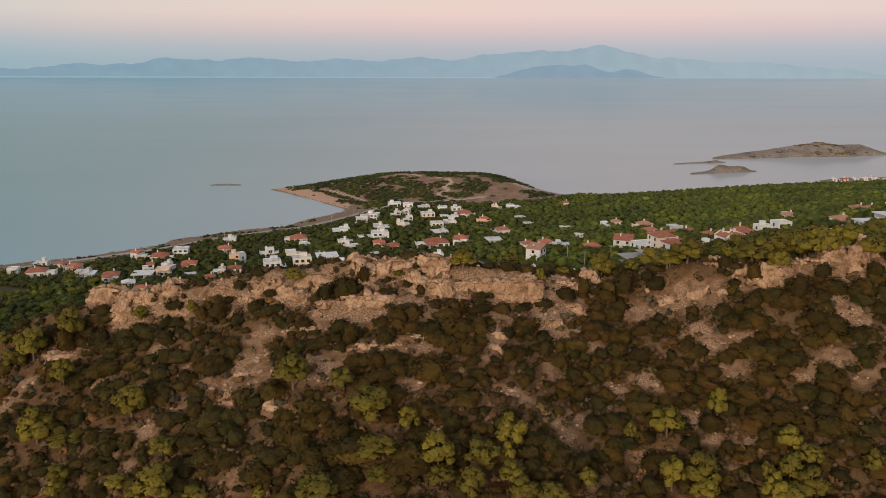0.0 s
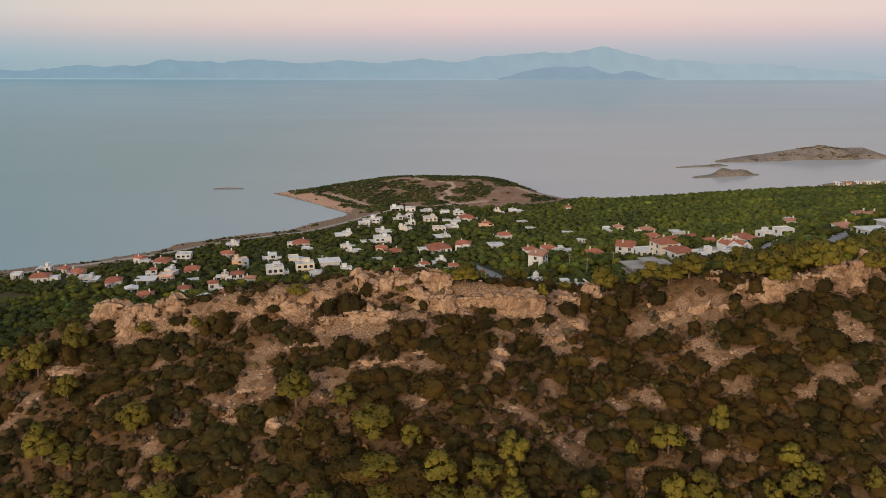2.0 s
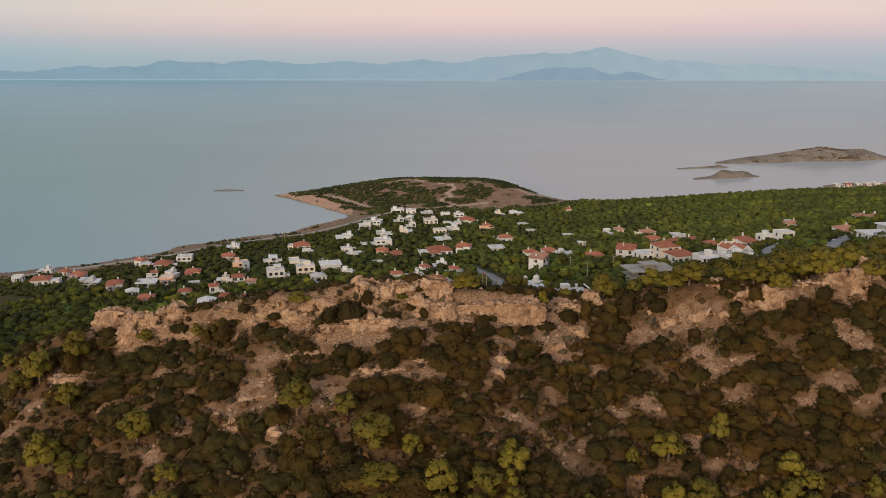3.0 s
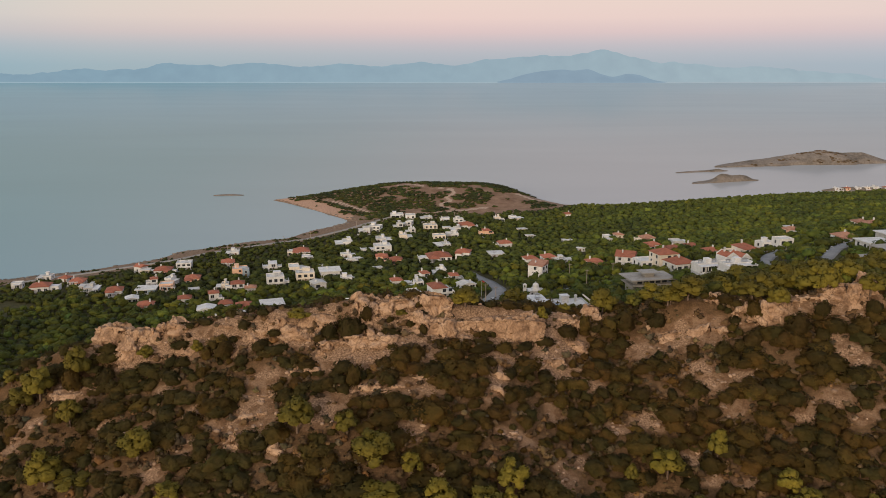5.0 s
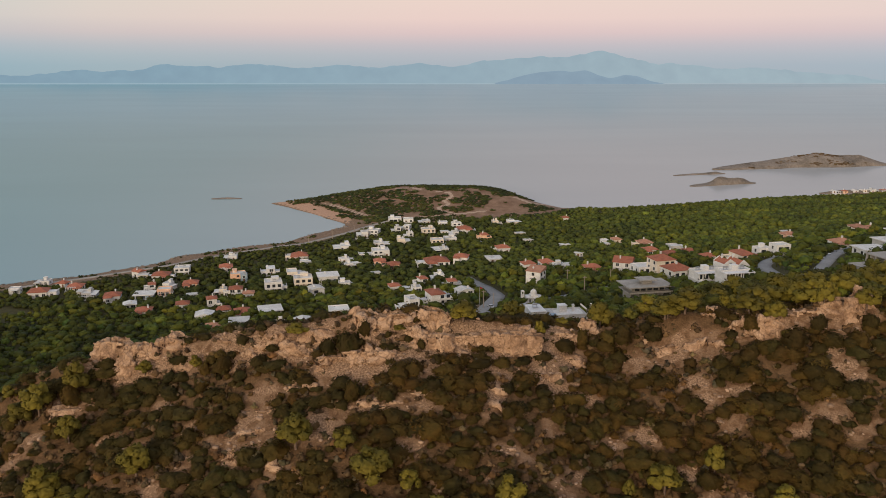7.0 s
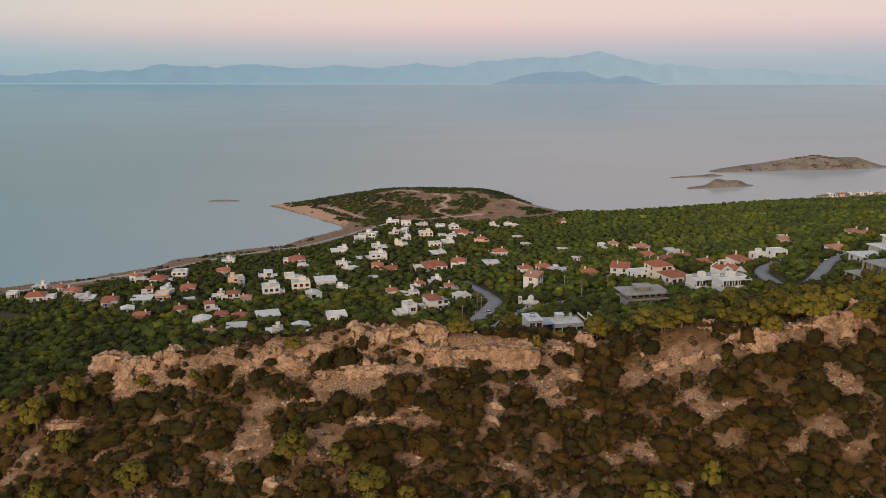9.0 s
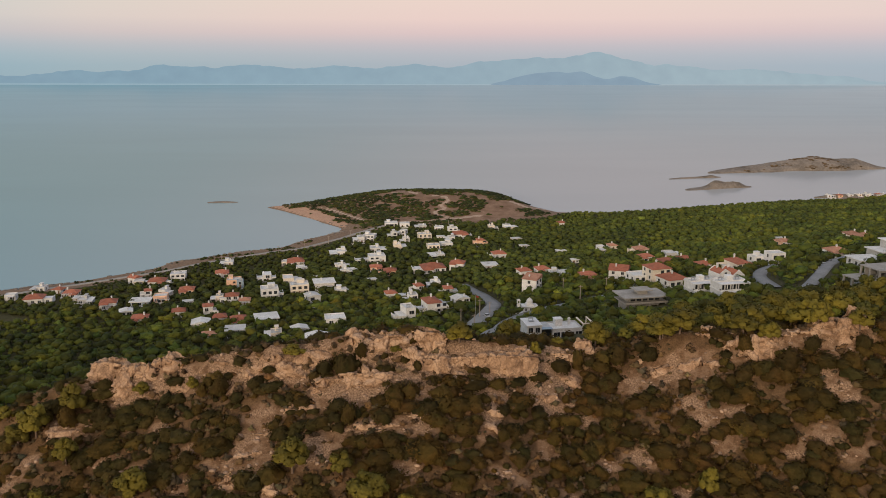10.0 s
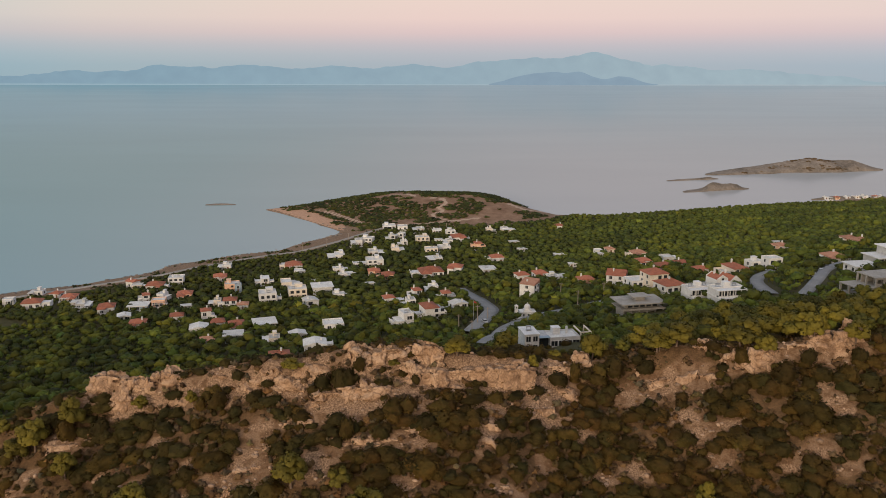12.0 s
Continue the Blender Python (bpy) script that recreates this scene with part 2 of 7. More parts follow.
def height(x, y):
    x, y = np.asarray(x, float), np.asarray(y, float)
    u, v = np.clip(x / 300, -1.0, 1.4), np.clip((y - 400) / 300, -0.75, 1.45)
    plain = (25.1 + 34.3 * u - 36.2 * v - 35.35 * u * v + 10.7 * u * u + 23.0 * v * v - 9.05 * v ** 3 + 12.6 * u * v * v - 3.0 * u ** 3 - 5.4 * u * u * v)
    plain = plain - 5.0 * np.exp(-((x - 142) / 45) ** 2 - ((y - 262) / 32) ** 2) + 1.0 * np.exp(-((x - 30) / 40) ** 2 - ((y - 220) / 28) ** 2)
    plain = np.maximum(plain, 3.0) + 1.2 * fractal(x, y, 60, 3, 5)
    d = coast_distance(x, y) + 3 * fractal(x, y, 30, 3, 9)
    plain = plain * smooth01(d / 45) + np.clip(1.6 * (1 - np.exp(-d / 5.0)), -7, 2) * (1 - smooth01(d / 90))
    plain = plain + 11.5 * np.exp(-np.abs((x - 2) / np.where(x < 2, 118, 92)) ** 2.5 - ((y - 820) / 54) ** 2) * smooth01(d / 30)
    # the ridge between the camera and the village
    yc, zc = crest_y(x), crest_z(x)
    s = yc - y
    steep = 0.47 + 0.07 * smooth01(np.abs(x - 15) / 50)
    front = zc - 2.2 * smooth01(s / 5.0) - steep * np.maximum(s, 0) - 0.0004 * np.maximum(s, 0) ** 2
    front = np.maximum(front, 28)
    back = zc - (0.44 - 0.11 * smooth01((x - 5) / 20)) * np.maximum(-s, 0)
    back = back + 3.2 * np.exp(-((x - 92) / 30) ** 2 - ((-s - 30) / 17) ** 2)
    hill = np.where(s > 0, front, back)
    hill = hill + (1.8 * fractal(x, y, 16, 4, 21) + 0.5 * fractal(x, y, 3.5, 3, 31)) * smooth01((y - 60) / 30)
    k = 3.0
    top = np.maximum(hill, plain) + k * np.log1p(np.exp(-np.abs(hill - plain) / k))
    return np.where(s > 0, hill, np.where(s > -12, hill + (top - hill) * smooth01(-s / 12), top))


# ---- plan: roads, tracks, plots and bare ground ----
ROADS = [
    (7.0, [(13.5, 321.5), (16.9, 332.4), (22.4, 355.4), (26.2, 373.3), (24.6, 391.4), (20.9, 413.6), (15.7, 434.3), (12.1, 451.0)]),
    (5.5, [(16.5, 281.2), (21.3, 291.9), (26.4, 315.3), (33.2, 327.0), (45.3, 338.7), (61.0, 345.1), (72.4, 352.6), (82.1, 351.0)]),
    (4.2, [(-268.2, 484.0), (-255.0, 499.5), (-236.6, 514.6), (-216.5, 529.0), (-190.8, 542.4), (-177.0, 560.5), (-147.5, 587.0), (-126.7, 607.5), (-107.0, 618.6), (-80.3, 651.7), (-60.4, 689.2), (-42.2, 709.2)]),
    (5.6, [(158.7, 372.1), (153.6, 368.6), (147.7, 362.9), (141.3, 350.6), (135.2, 333.4), (130.0, 313.9), (127.0, 299.0)]),
    (4.6, [(134.0, 288.0), (144.3, 302.6), (154.3, 318.6), (168.3, 343.6), (179.0, 357.0), (186.0, 360.5)]),
]
TRACKS = [
    (1.6, [(-55.5, 687.6), (-42.5, 714.2), (-17.6, 723.4), (13.1, 734.3), (39.5, 746.3)]),
    (1.3, [(13.1, 734.3), (-2.4, 747.4), (-5.1, 756.2), (5.6, 766.1), (0.2, 775.6), (8.5, 787.6), (5.8, 799.1), (-8.2, 805.8)]),
    (1.8, [(-48.4, 821.7), (-31.3, 822.6), (-22.5, 813.7)]),
    (1.0, [(-68.8, 728.5), (-86.6, 750.9), (-99.1, 766.9), (-117.9, 785.8)]),
    (2.0, [(69.6, 793.5), (84.6, 777.6), (115.2, 800.2)]),
]
HOUSE_SPOTS = []
CLEARINGS = []


def plot(*spots):
    HOUSE_SPOTS.extend(spots)


def bare(*spots):
    """Bare patches: centre, half-width and half-depth."""
    CLEARINGS.extend(spots)


plot((-257, 474, 6), (-240, 469, 12), (-252, 500, 8), (-236, 491, 7), (-225, 483, 8), (-209, 467, 8))
plot((-191, 455, 8), (-196, 511, 7), (-180, 507, 9), (-171, 519, 8), (-176, 474, 6), (-173, 457, 8))
plot((-164, 464, 7), (-166, 479, 6), (-154, 482, 7), (-171, 429, 6), (-159, 415, 7), (-142, 428, 6))
plot((-123, 420, 6), (-120, 393, 8), (-108, 366, 6), (-113, 403, 6), (-102, 396, 7), (-97, 372, 7))
plot((-86, 389, 8), (-65, 361, 6), (-76, 358, 6), (-49, 366, 7), (-51, 322, 7), (-62, 303, 6))
plot((-144, 527, 7), (-129, 498, 8), (-124, 492, 5), (-113, 510, 9), (-129, 457, 6), (-119, 451, 7))
plot((-110, 445, 6), (-99, 458, 9), (-93, 497, 9), (-83, 469, 8), (-70, 476, 9), (-70, 434, 6))
plot((-57, 455, 6), (-101, 558, 11), (-149, 560, 7), (-94, 536, 5), (-75, 587, 9), (-65, 638, 7))
plot((-56, 644, 8), (-44, 553, 12), (-65, 533, 6), (-60, 515, 6), (-42, 519, 6), (-32, 504, 6))
plot((-46, 597, 9), (-30, 601, 7), (-39, 652, 6), (-31, 661, 6), (-28, 626, 6), (-43, 704, 8))
plot((-31, 700, 7), (-17, 695, 8), (-12, 641, 8), (-5, 587, 7), (5, 598, 7), (-1, 684, 7))
plot((10, 667, 6), (16, 639, 8), (8, 628, 6), (-2, 556, 8), (-4, 506, 13), (11, 507, 7))
plot((-27, 429, 5), (-13, 439, 6), (-4, 452, 6), (6, 423, 6), (10, 382, 6), (-3, 368, 8))
plot((-16, 360, 7), (-15, 411, 6), (31, 597, 6), (40, 539, 8), (31, 500, 7), (49, 460, 6))
plot((59, 461, 6), (67, 446, 8), (46, 396, 6), (79, 425, 6), (107, 533, 5), (115, 535, 5))
plot((127, 507, 7), (121, 469, 6), (90, 398, 8), (95, 379, 7), (103, 375, 8), (100, 341, 8))
plot((119, 331, 7), (141, 381, 9), (125, 440, 7), (137, 444, 6), (134, 404, 6), (137, 473, 7))
plot((156, 392, 6), (159, 386, 7), (201, 468, 6), (188, 378, 7), (237, 448, 6), (243, 473, 6))
plot((164, 315, 9), (102, 678, 5), (44, 677, 6), (56, 676, 5), (421, 888, 6), (445, 891, 6))
plot((465, 897, 7), (32, 224, 14), (102, 313, 7), (108, 299, 8), (179, 326, 10), (78, 307, 17))
plot((148, 271, 17), (39, 344, 8))
plot((-68, 536, 4), (-62, 516, 3), (-57, 518, 2), (-92, 534, 3), (-57, 457, 4), (-3, 559, 6))
plot((31, 496, 4), (58, 607, 4), (60, 570, 3), (81, 535, 4), (70, 447, 4), (1, 634, 4))
plot((58, 673, 6), (-41, 479, 3), (-21, 426, 4), (82, 487, 3), (105, 519, 2), (-192, 506, 4))
plot((-144, 451, 4), (-214, 471, 5), (-107, 561, 3), (-77, 500, 3), (209, 492, 3))
LEDGES = [(x, y, w / 2, d / 2) for x, y, w, d in (
    (-61.5, 144.0, 8.1, 5.6), (-55.2, 142.0, 9.0, 5.6), (-49.8, 142.8, 7.6, 5.6), (-57.1, 140.8, 6.4, 4.4), (-45.6, 140.2, 6.2, 4.4), (-39.7, 141.3, 6.2, 5.0),
    (-35.2, 138.8, 7.3, 4.4), (-30.9, 140.9, 6.0, 5.6), (-26.2, 138.8, 8.3, 4.4), (-22.4, 141.0, 8.4, 5.6), (-18.9, 136.1, 8.1, 4.4), (-14.5, 142.0, 7.2, 5.6),
    (-8.5, 142.7, 8.3, 6.2), (-13.1, 136.5, 10.4, 4.4), (-4.9, 141.1, 7.1, 5.6), (-1.5, 144.1, 7.2, 6.8), (-1.4, 140.7, 7.1, 5.0), (6.5, 143.3, 22.8, 6.8),
    (13.5, 145.1, 7.3, 6.2), (21.2, 148.8, 10.1, 5.6), (14.1, 139.6, 15.5, 3.9), (22.4, 144.8, 8.7, 3.9), (9.2, 133.0, 3.9, 3.9), (22.5, 145.4, 6.2, 3.9),
)]
PINE_SPOTS = []


def grove(*spots):
    """Single pines of the ridge: place, width of the crown and height."""
    PINE_SPOTS.extend(spots)


grove((-71.5, 134.7, 6.0, 6.6), (-66.1, 138.4, 5.5, 6.6), (-79.9, 141.1, 3.0, 3.2), (-64.0, 129.2, 4.8, 5.5), (-49.4, 120.4, 5.9, 5.9))
grove((-64.5, 119.6, 6.6, 6.5), (-59.6, 118.7, 6.3, 3.2), (-41.8, 111.6, 4.4, 3.5), (-40.7, 105.2, 6.7, 6.2), (-58.1, 112.2, 4.2, 3.7))
grove((-57.7, 110.2, 3.6, 3.7), (-47.6, 108.5, 4.0, 2.7), (-44.2, 106.1, 3.3, 2.6), (-35.3, 105.0, 4.2, 2.6), (-23.6, 120.5, 6.6, 6.6))
grove((-15.5, 119.2, 4.3, 4.7), (-11.0, 114.0, 7.2, 6.5), (-5.2, 113.1, 3.9, 4.1), (-9.4, 108.8, 7.2, 3.4), (-9.3, 105.5, 4.3, 2.6))
grove((-0.7, 106.9, 5.6, 6.2), (-0.3, 104.6, 4.5, 3.7), (-17.6, 102.3, 7.7, 5.6), (-25.9, 104.4, 2.0, 2.1), (10.2, 112.2, 5.3, 5.5))
grove((5.8, 107.8, 5.7, 4.8), (4.0, 102.7, 4.8, 5.7), (9.9, 106.7, 4.2, 3.8), (11.3, 104.0, 5.1, 4.3), (15.4, 104.6, 5.5, 4.2))
grove((21.2, 108.5, 3.2, 4.1), (9.6, 109.4, 2.8, 3.9), (29.9, 120.2, 2.5, 4.1), (35.9, 121.1, 6.2, 5.9), (35.0, 113.4, 4.4, 6.3))
grove((39.5, 113.2, 6.1, 6.3), (39.4, 111.4, 5.0, 4.2), (44.9, 124.2, 4.1, 5.6), (53.8, 116.6, 4.2, 4.6), (55.8, 114.1, 4.6, 4.6))
grove((52.6, 112.9, 4.6, 5.4), (54.6, 110.2, 5.8, 5.4), (49.6, 110.3, 4.5, 5.3), (49.3, 113.2, 2.5, 3.7), (51.2, 108.9, 6.1, 4.3))
grove((64.4, 111.3, 3.2, 4.4), (-26.4, 140.9, 4.7, 2.8), (3.7, 144.8, 5.6, 3.3), (-8.0, 141.3, 2.4, 1.4), (12.9, 157.0, 4.8, 4.4))
grove((17.9, 146.0, 2.5, 3.3), (32.4, 162.4, 6.3, 4.8), (62.8, 149.4, 4.2, 4.1), (65.5, 176.3, 7.2, 6.1), (61.5, 155.5, 7.6, 6.1))
grove((58.8, 169.7, 8.0, 6.1), (46.7, 152.0, 7.3, 5.1), (72.8, 172.1, 8.0, 6.1), (71.0, 158.4, 6.6, 6.1), (71.7, 153.1, 7.7, 6.1))
grove((72.4, 149.7, 4.3, 5.3), (80.5, 159.8, 6.8, 6.1), (90.7, 169.6, 8.0, 6.1), (79.9, 148.6, 5.7, 4.8), (72.0, 169.9, 7.0, 5.0))
grove((58.8, 151.1, 6.2, 4.4), (43.0, 152.2, 6.1, 4.3), (-53.9, 139.3, 3.0, 2.9), (-44.4, 138.6, 2.7, 2.8), (-24.8, 122.4, 3.0, 4.2))
grove((-74.6, 134.3, 4.8, 5.0), (3.6, 144.8, 5.6, 4.2), (14.5, 165.4, 5.1, 6.1), (63.6, 149.1, 4.2, 4.4), (75.4, 154.8, 3.9, 4.6))
grove((43.5, 152.2, 4.9, 3.0), (30.9, 154.8, 5.4, 6.1), (42.2, 164.0, 6.6, 5.5))
bare((-71.7, 130.4, 3.4, 1.5), (-73.4, 127.2, 3.4, 1.5), (-66.0, 135.8, 4.4, 2.0), (-57.2, 128.5, 3.1, 1.2), (-51.7, 125.2, 2.8, 1.2), (-48.8, 132.8, 2.3, 1.4))
bare((-41.6, 126.7, 2.7, 1.4), (-46.4, 116.8, 2.7, 2.5), (-41.9, 120.5, 2.4, 2.0), (-34.5, 119.2, 2.0, 2.0), (-38.9, 116.9, 1.2, 1.2), (-26.1, 116.9, 2.1, 1.6))
bare((-30.9, 125.6, 4.1, 3.5), (-19.9, 123.8, 3.7, 3.4), (-30.2, 131.7, 4.4, 1.3), (-35.8, 122.8, 3.7, 1.2), (-12.9, 127.1, 4.3, 1.8), (-3.7, 127.5, 4.0, 1.7))
bare((-5.3, 120.7, 2.7, 2.4), (-17.7, 110.3, 2.9, 1.2), (-47.1, 111.0, 2.8, 2.2), (-29.7, 106.9, 3.7, 1.9), (-59.9, 113.0, 2.1, 2.8), (-19.9, 132.6, 2.5, 1.4))
bare((-1.4, 113.7, 1.7, 2.1), (8.0, 131.0, 1.7, 4.2), (10.6, 137.8, 4.0, 2.0), (17.1, 141.2, 4.7, 1.8), (22.6, 145.2, 3.1, 1.2), (19.3, 137.5, 3.0, 1.7))
bare((18.8, 129.3, 2.1, 2.5), (11.5, 121.5, 3.1, 1.7), (26.1, 136.9, 2.0, 1.6), (35.4, 131.0, 3.1, 1.8), (28.7, 128.8, 2.7, 1.4), (43.3, 147.9, 5.9, 1.6))
bare((46.1, 140.0, 3.4, 1.8), (47.7, 136.8, 3.0, 1.7), (53.5, 138.3, 4.4, 1.5), (50.2, 132.2, 2.3, 1.3), (66.7, 131.6, 3.9, 1.4), (71.5, 127.8, 2.9, 1.4))
bare((73.3, 137.0, 2.4, 1.2), (71.4, 141.6, 1.8, 2.2), (40.8, 123.8, 1.7, 2.7), (44.0, 120.0, 3.1, 1.2), (49.6, 119.7, 3.6, 1.4), (53.2, 120.3, 2.0, 1.2))
bare((30.2, 118.3, 2.6, 1.9), (31.2, 115.0, 1.6, 3.0), (21.8, 121.4, 1.8, 2.1), (18.9, 116.2, 1.6, 3.1), (7.5, 116.7, 1.4, 1.4), (22.2, 108.8, 2.1, 1.2))
bare((41.3, 129.3, 1.5, 1.2), (60.9, 129.9, 2.3, 1.2), (59.9, 119.8, 2.7, 1.4), (9.5, 136.4, 3.6, 2.2), (18.0, 141.9, 6.2, 1.3), (23.8, 146.5, 4.3, 1.0))
bare((19.6, 138.0, 3.1, 1.7), (6.5, 136.3, 2.4, 1.6), (26.6, 137.1, 2.3, 1.6), (36.3, 145.4, 2.6, 2.7), (46.8, 145.7, 7.7, 1.9), (46.4, 148.6, 5.6, 1.1))
bare((62.1, 148.5, 6.9, 1.9), (75.7, 148.6, 5.9, 4.0), (65.8, 150.3, 5.8, 4.0))
bare((72.4, 138.9, 4.5, 1.3), (12.8, 139.5, 6.2, 1.4), (18.8, 143.6, 4.3, 1.1), (-12.5, 133.8, 5.5, 2.0), (-3.5, 134.6, 3.4, 1.8), (-19.5, 134.0, 4.0, 1.6))
bare((-6.0, 137.4, 4.6, 2.0))


# ---- ground sheet, sea, islands, far mountains ----
def spaced(*runs):
    """Grid lines from runs of (start, end, step)."""
    return np.unique(np.round(np.concatenate([np.arange(a, b + 1e-6, s) for a, b, s in runs]), 3))


def grid_mesh(name, xs, ys, z, mat):
    gx, gy = np.meshgrid(xs, ys)
    n, m = len(xs), len(ys)
    i = (np.arange(m - 1)[:, None] * n + np.arange(n - 1)[None]).ravel()
    return flat_mesh(name, np.stack([gx.ravel(), gy.ravel(), z(gx, gy).ravel()], 1), np.stack([i, i + 1, i + n + 1, i + n], 1), mat, True)


def attribute_mix(n, col, name, other, wobble, low=0.35, high=0.65):
    """Lays the colour `other` over `col` where the ground's own attribute says so, with a frayed edge."""
    at = n.nodes.new("ShaderNodeAttribute")
    at.attribute_name = name
    add = n.nodes.new("ShaderNodeMath")
    add.operation = "MULTIPLY_ADD"
    n.links.new(wobble, add.inputs[0])
    add.inputs[1].default_value = 0.5
    n.links.new(at.outputs["Fac"], add.inputs[2])
    r = n.nodes.new("ShaderNodeMapRange")
    r.inputs["From Min"].default_value, r.inputs["From Max"].default_value = low + 0.25, high + 0.25
    n.links.new(add.outputs[0], r.inputs["Value"])
    mx = n.nodes.new("ShaderNodeMix")
    mx.data_type = "RGBA"
    n.links.new(r.outputs[0], mx.inputs["Factor"])
    n.links.new(col, mx.inputs["A"])
    n.links.new(other, mx.inputs["B"])
    return mx.outputs["Result"]


def ground_material():
    m = bpy.data.materials.new("dry_earth")
    m.use_nodes = True
    n = m.node_tree
    b = n.nodes["Principled BSDF"]
    b.inputs["Roughness"].default_value, b.inputs["Specular IOR Level"].default_value = 0.95, 0.15
    geo = n.nodes.new("ShaderNodeNewGeometry")

    def noise_at(scale, detail=5.0):
        t = n.nodes.new("ShaderNodeTexNoise")
        t.inputs["Scale"].default_value, t.inputs["Detail"].default_value, t.inputs["Roughness"].default_value = scale, detail, 0.65
        n.links.new(geo.outputs["Position"], t.inputs["Vector"])
        return t.outputs["Fac"]

    big, mid, fine = noise_at(0.09), noise_at(0.7, 6), noise_at(3.5, 6)
    soil = ramp_node(n, [(0.3, (0.096, 0.051, 0.026)), (0.46, (0.160, 0.094, 0.052)), (0.60, (0.225, 0.145, 0.09)), (0.75, (0.19, 0.113, 0.061))], mid).outputs[0]
    floor_ = ramp_node(n, [(0.35, (0.045, 0.044, 0.018)), (0.65, (0.080, 0.070, 0.030))], mid).outputs[0]
    sand = ramp_node(n, [(0.35, (0.36, 0.220, 0.150)), (0.65, (0.45, 0.295, 0.208))], mid).outputs[0]
    heath = ramp_node(n, [(0.35, (0.165, 0.100, 0.064)), (0.65, (0.275, 0.180, 0.122))], big).outputs[0]
    track = ramp_node(n, [(0.35, (0.36, 0.26, 0.19)), (0.65, (0.46, 0.35, 0.27))], mid).outputs[0]
    shore = ramp_node(n, [(0.35, (0.15, 0.095, 0.06)), (0.65, (0.27, 0.19, 0.13))], mid).outputs[0]
    litter = ramp_node(n, [(0.33, (0.072, 0.042, 0.020)), (0.67, (0.150, 0.090, 0.046))], mid).outputs[0]
    col = attribute_mix(n, soil, "litter", litter, mid)
    rubble = ramp_node(n, [(0.32, (0.115, 0.069, 0.041)), (0.5, (0.232, 0.146, 0.090)), (0.66, (0.345, 0.234, 0.151))], fine).outputs[0]
    col = attribute_mix(n, col, "rubble", rubble, mid)
    col = attribute_mix(n, col, "wood", floor_, mid)
    col = attribute_mix(n, col, "heath", heath, mid)
    col = attribute_mix(n, col, "shore", shore, mid)
    col = attribute_mix(n, col, "sand", sand, mid)
    col = attribute_mix(n, col, "track", track, mid, 0.2, 0.5)
    v = n.nodes.new("ShaderNodeVectorMath")
    v.operation = "SCALE"
    r = n.nodes.new("ShaderNodeMapRange")
    r.inputs["To Min"].default_value, r.inputs["To Max"].default_value = 0.35, 1.65
    n.links.new(fine, r.inputs["Value"])
    n.links.new(col, v.inputs[0])
    n.links.new(r.outputs[0], v.inputs["Scale"])
    n.links.new(v.outputs[0], b.inputs["Base Color"])
    bump = n.nodes.new("ShaderNodeBump")
    bump.inputs["Strength"].default_value, bump.inputs["Distance"].default_value = 0.8, 0.35
    n.links.new(fine, bump.inputs["Height"])
    n.links.new(bump.outputs[0], b.inputs["Normal"])
    return m


def line_distance(x, y, pts):
    best = np.full(np.shape(x), 1e9)
    for (ax, ay), (bx, by) in zip(pts, pts[1:]):
        dx, dy = bx - ax, by - ay
        s = np.clip(((x - ax) * dx + (y - ay) * dy) / (dx * dx + dy * dy + 1e-9), 0, 1)
        best = np.minimum(best, np.hypot(x - ax - s * dx, y - ay - s * dy))
    return best


def heath_part(x, y):
    """1 on the open headland, 0 in the wooded plain."""
    return smooth01((y - (688 + 0.32 * np.maximum(x, 0)) + 12 * fractal(x, y, 40, 2, 3)) / 20) * smooth01((135 - x) / 25)


def rubble_value(x, y):
    """1 where the ground between the outcrops is broken limestone."""
    best = np.zeros(np.shape(x))
    for cx, cy, rx, ry in LEDGES:
        low = 0.8 * smooth01((cx + 22) / 10)
        best = np.maximum(best, smooth01((1.3 - np.hypot((x - cx) / rx, (y - cy + low) / (ry * (0.85 + 0.4 * low))) + 0.9 * fractal(x, y, 5, 2, 69)) / 0.4))
    return best * smooth01((crest_y(x) + 3 - y) / 3)


def clearing_value(x, y):
    """Above 0 on bare ground between the shrubs."""
    best = np.full(np.shape(x), -1.0)
    for cx, cy, rx, ry in CLEARINGS:
        best = np.maximum(best, 0.96 - np.hypot((x - cx) / rx, (y - cy) / ry))
    best = best + 0.45 * fractal(x, y, 6, 3, 61) - 0.46 * smooth01((121 - y) / 14) - 0.7 * smooth01((x - 44) / 8) * smooth01((127 - y) / 6)
    for cx, cy, rx, ry in LEDGES:
        best = np.maximum(best, 0.90 - np.maximum(np.abs(x - cx) / rx, np.abs(y - cy) / ry) + 0.9 * fractal(x, y, 4, 2, 67))
    return best


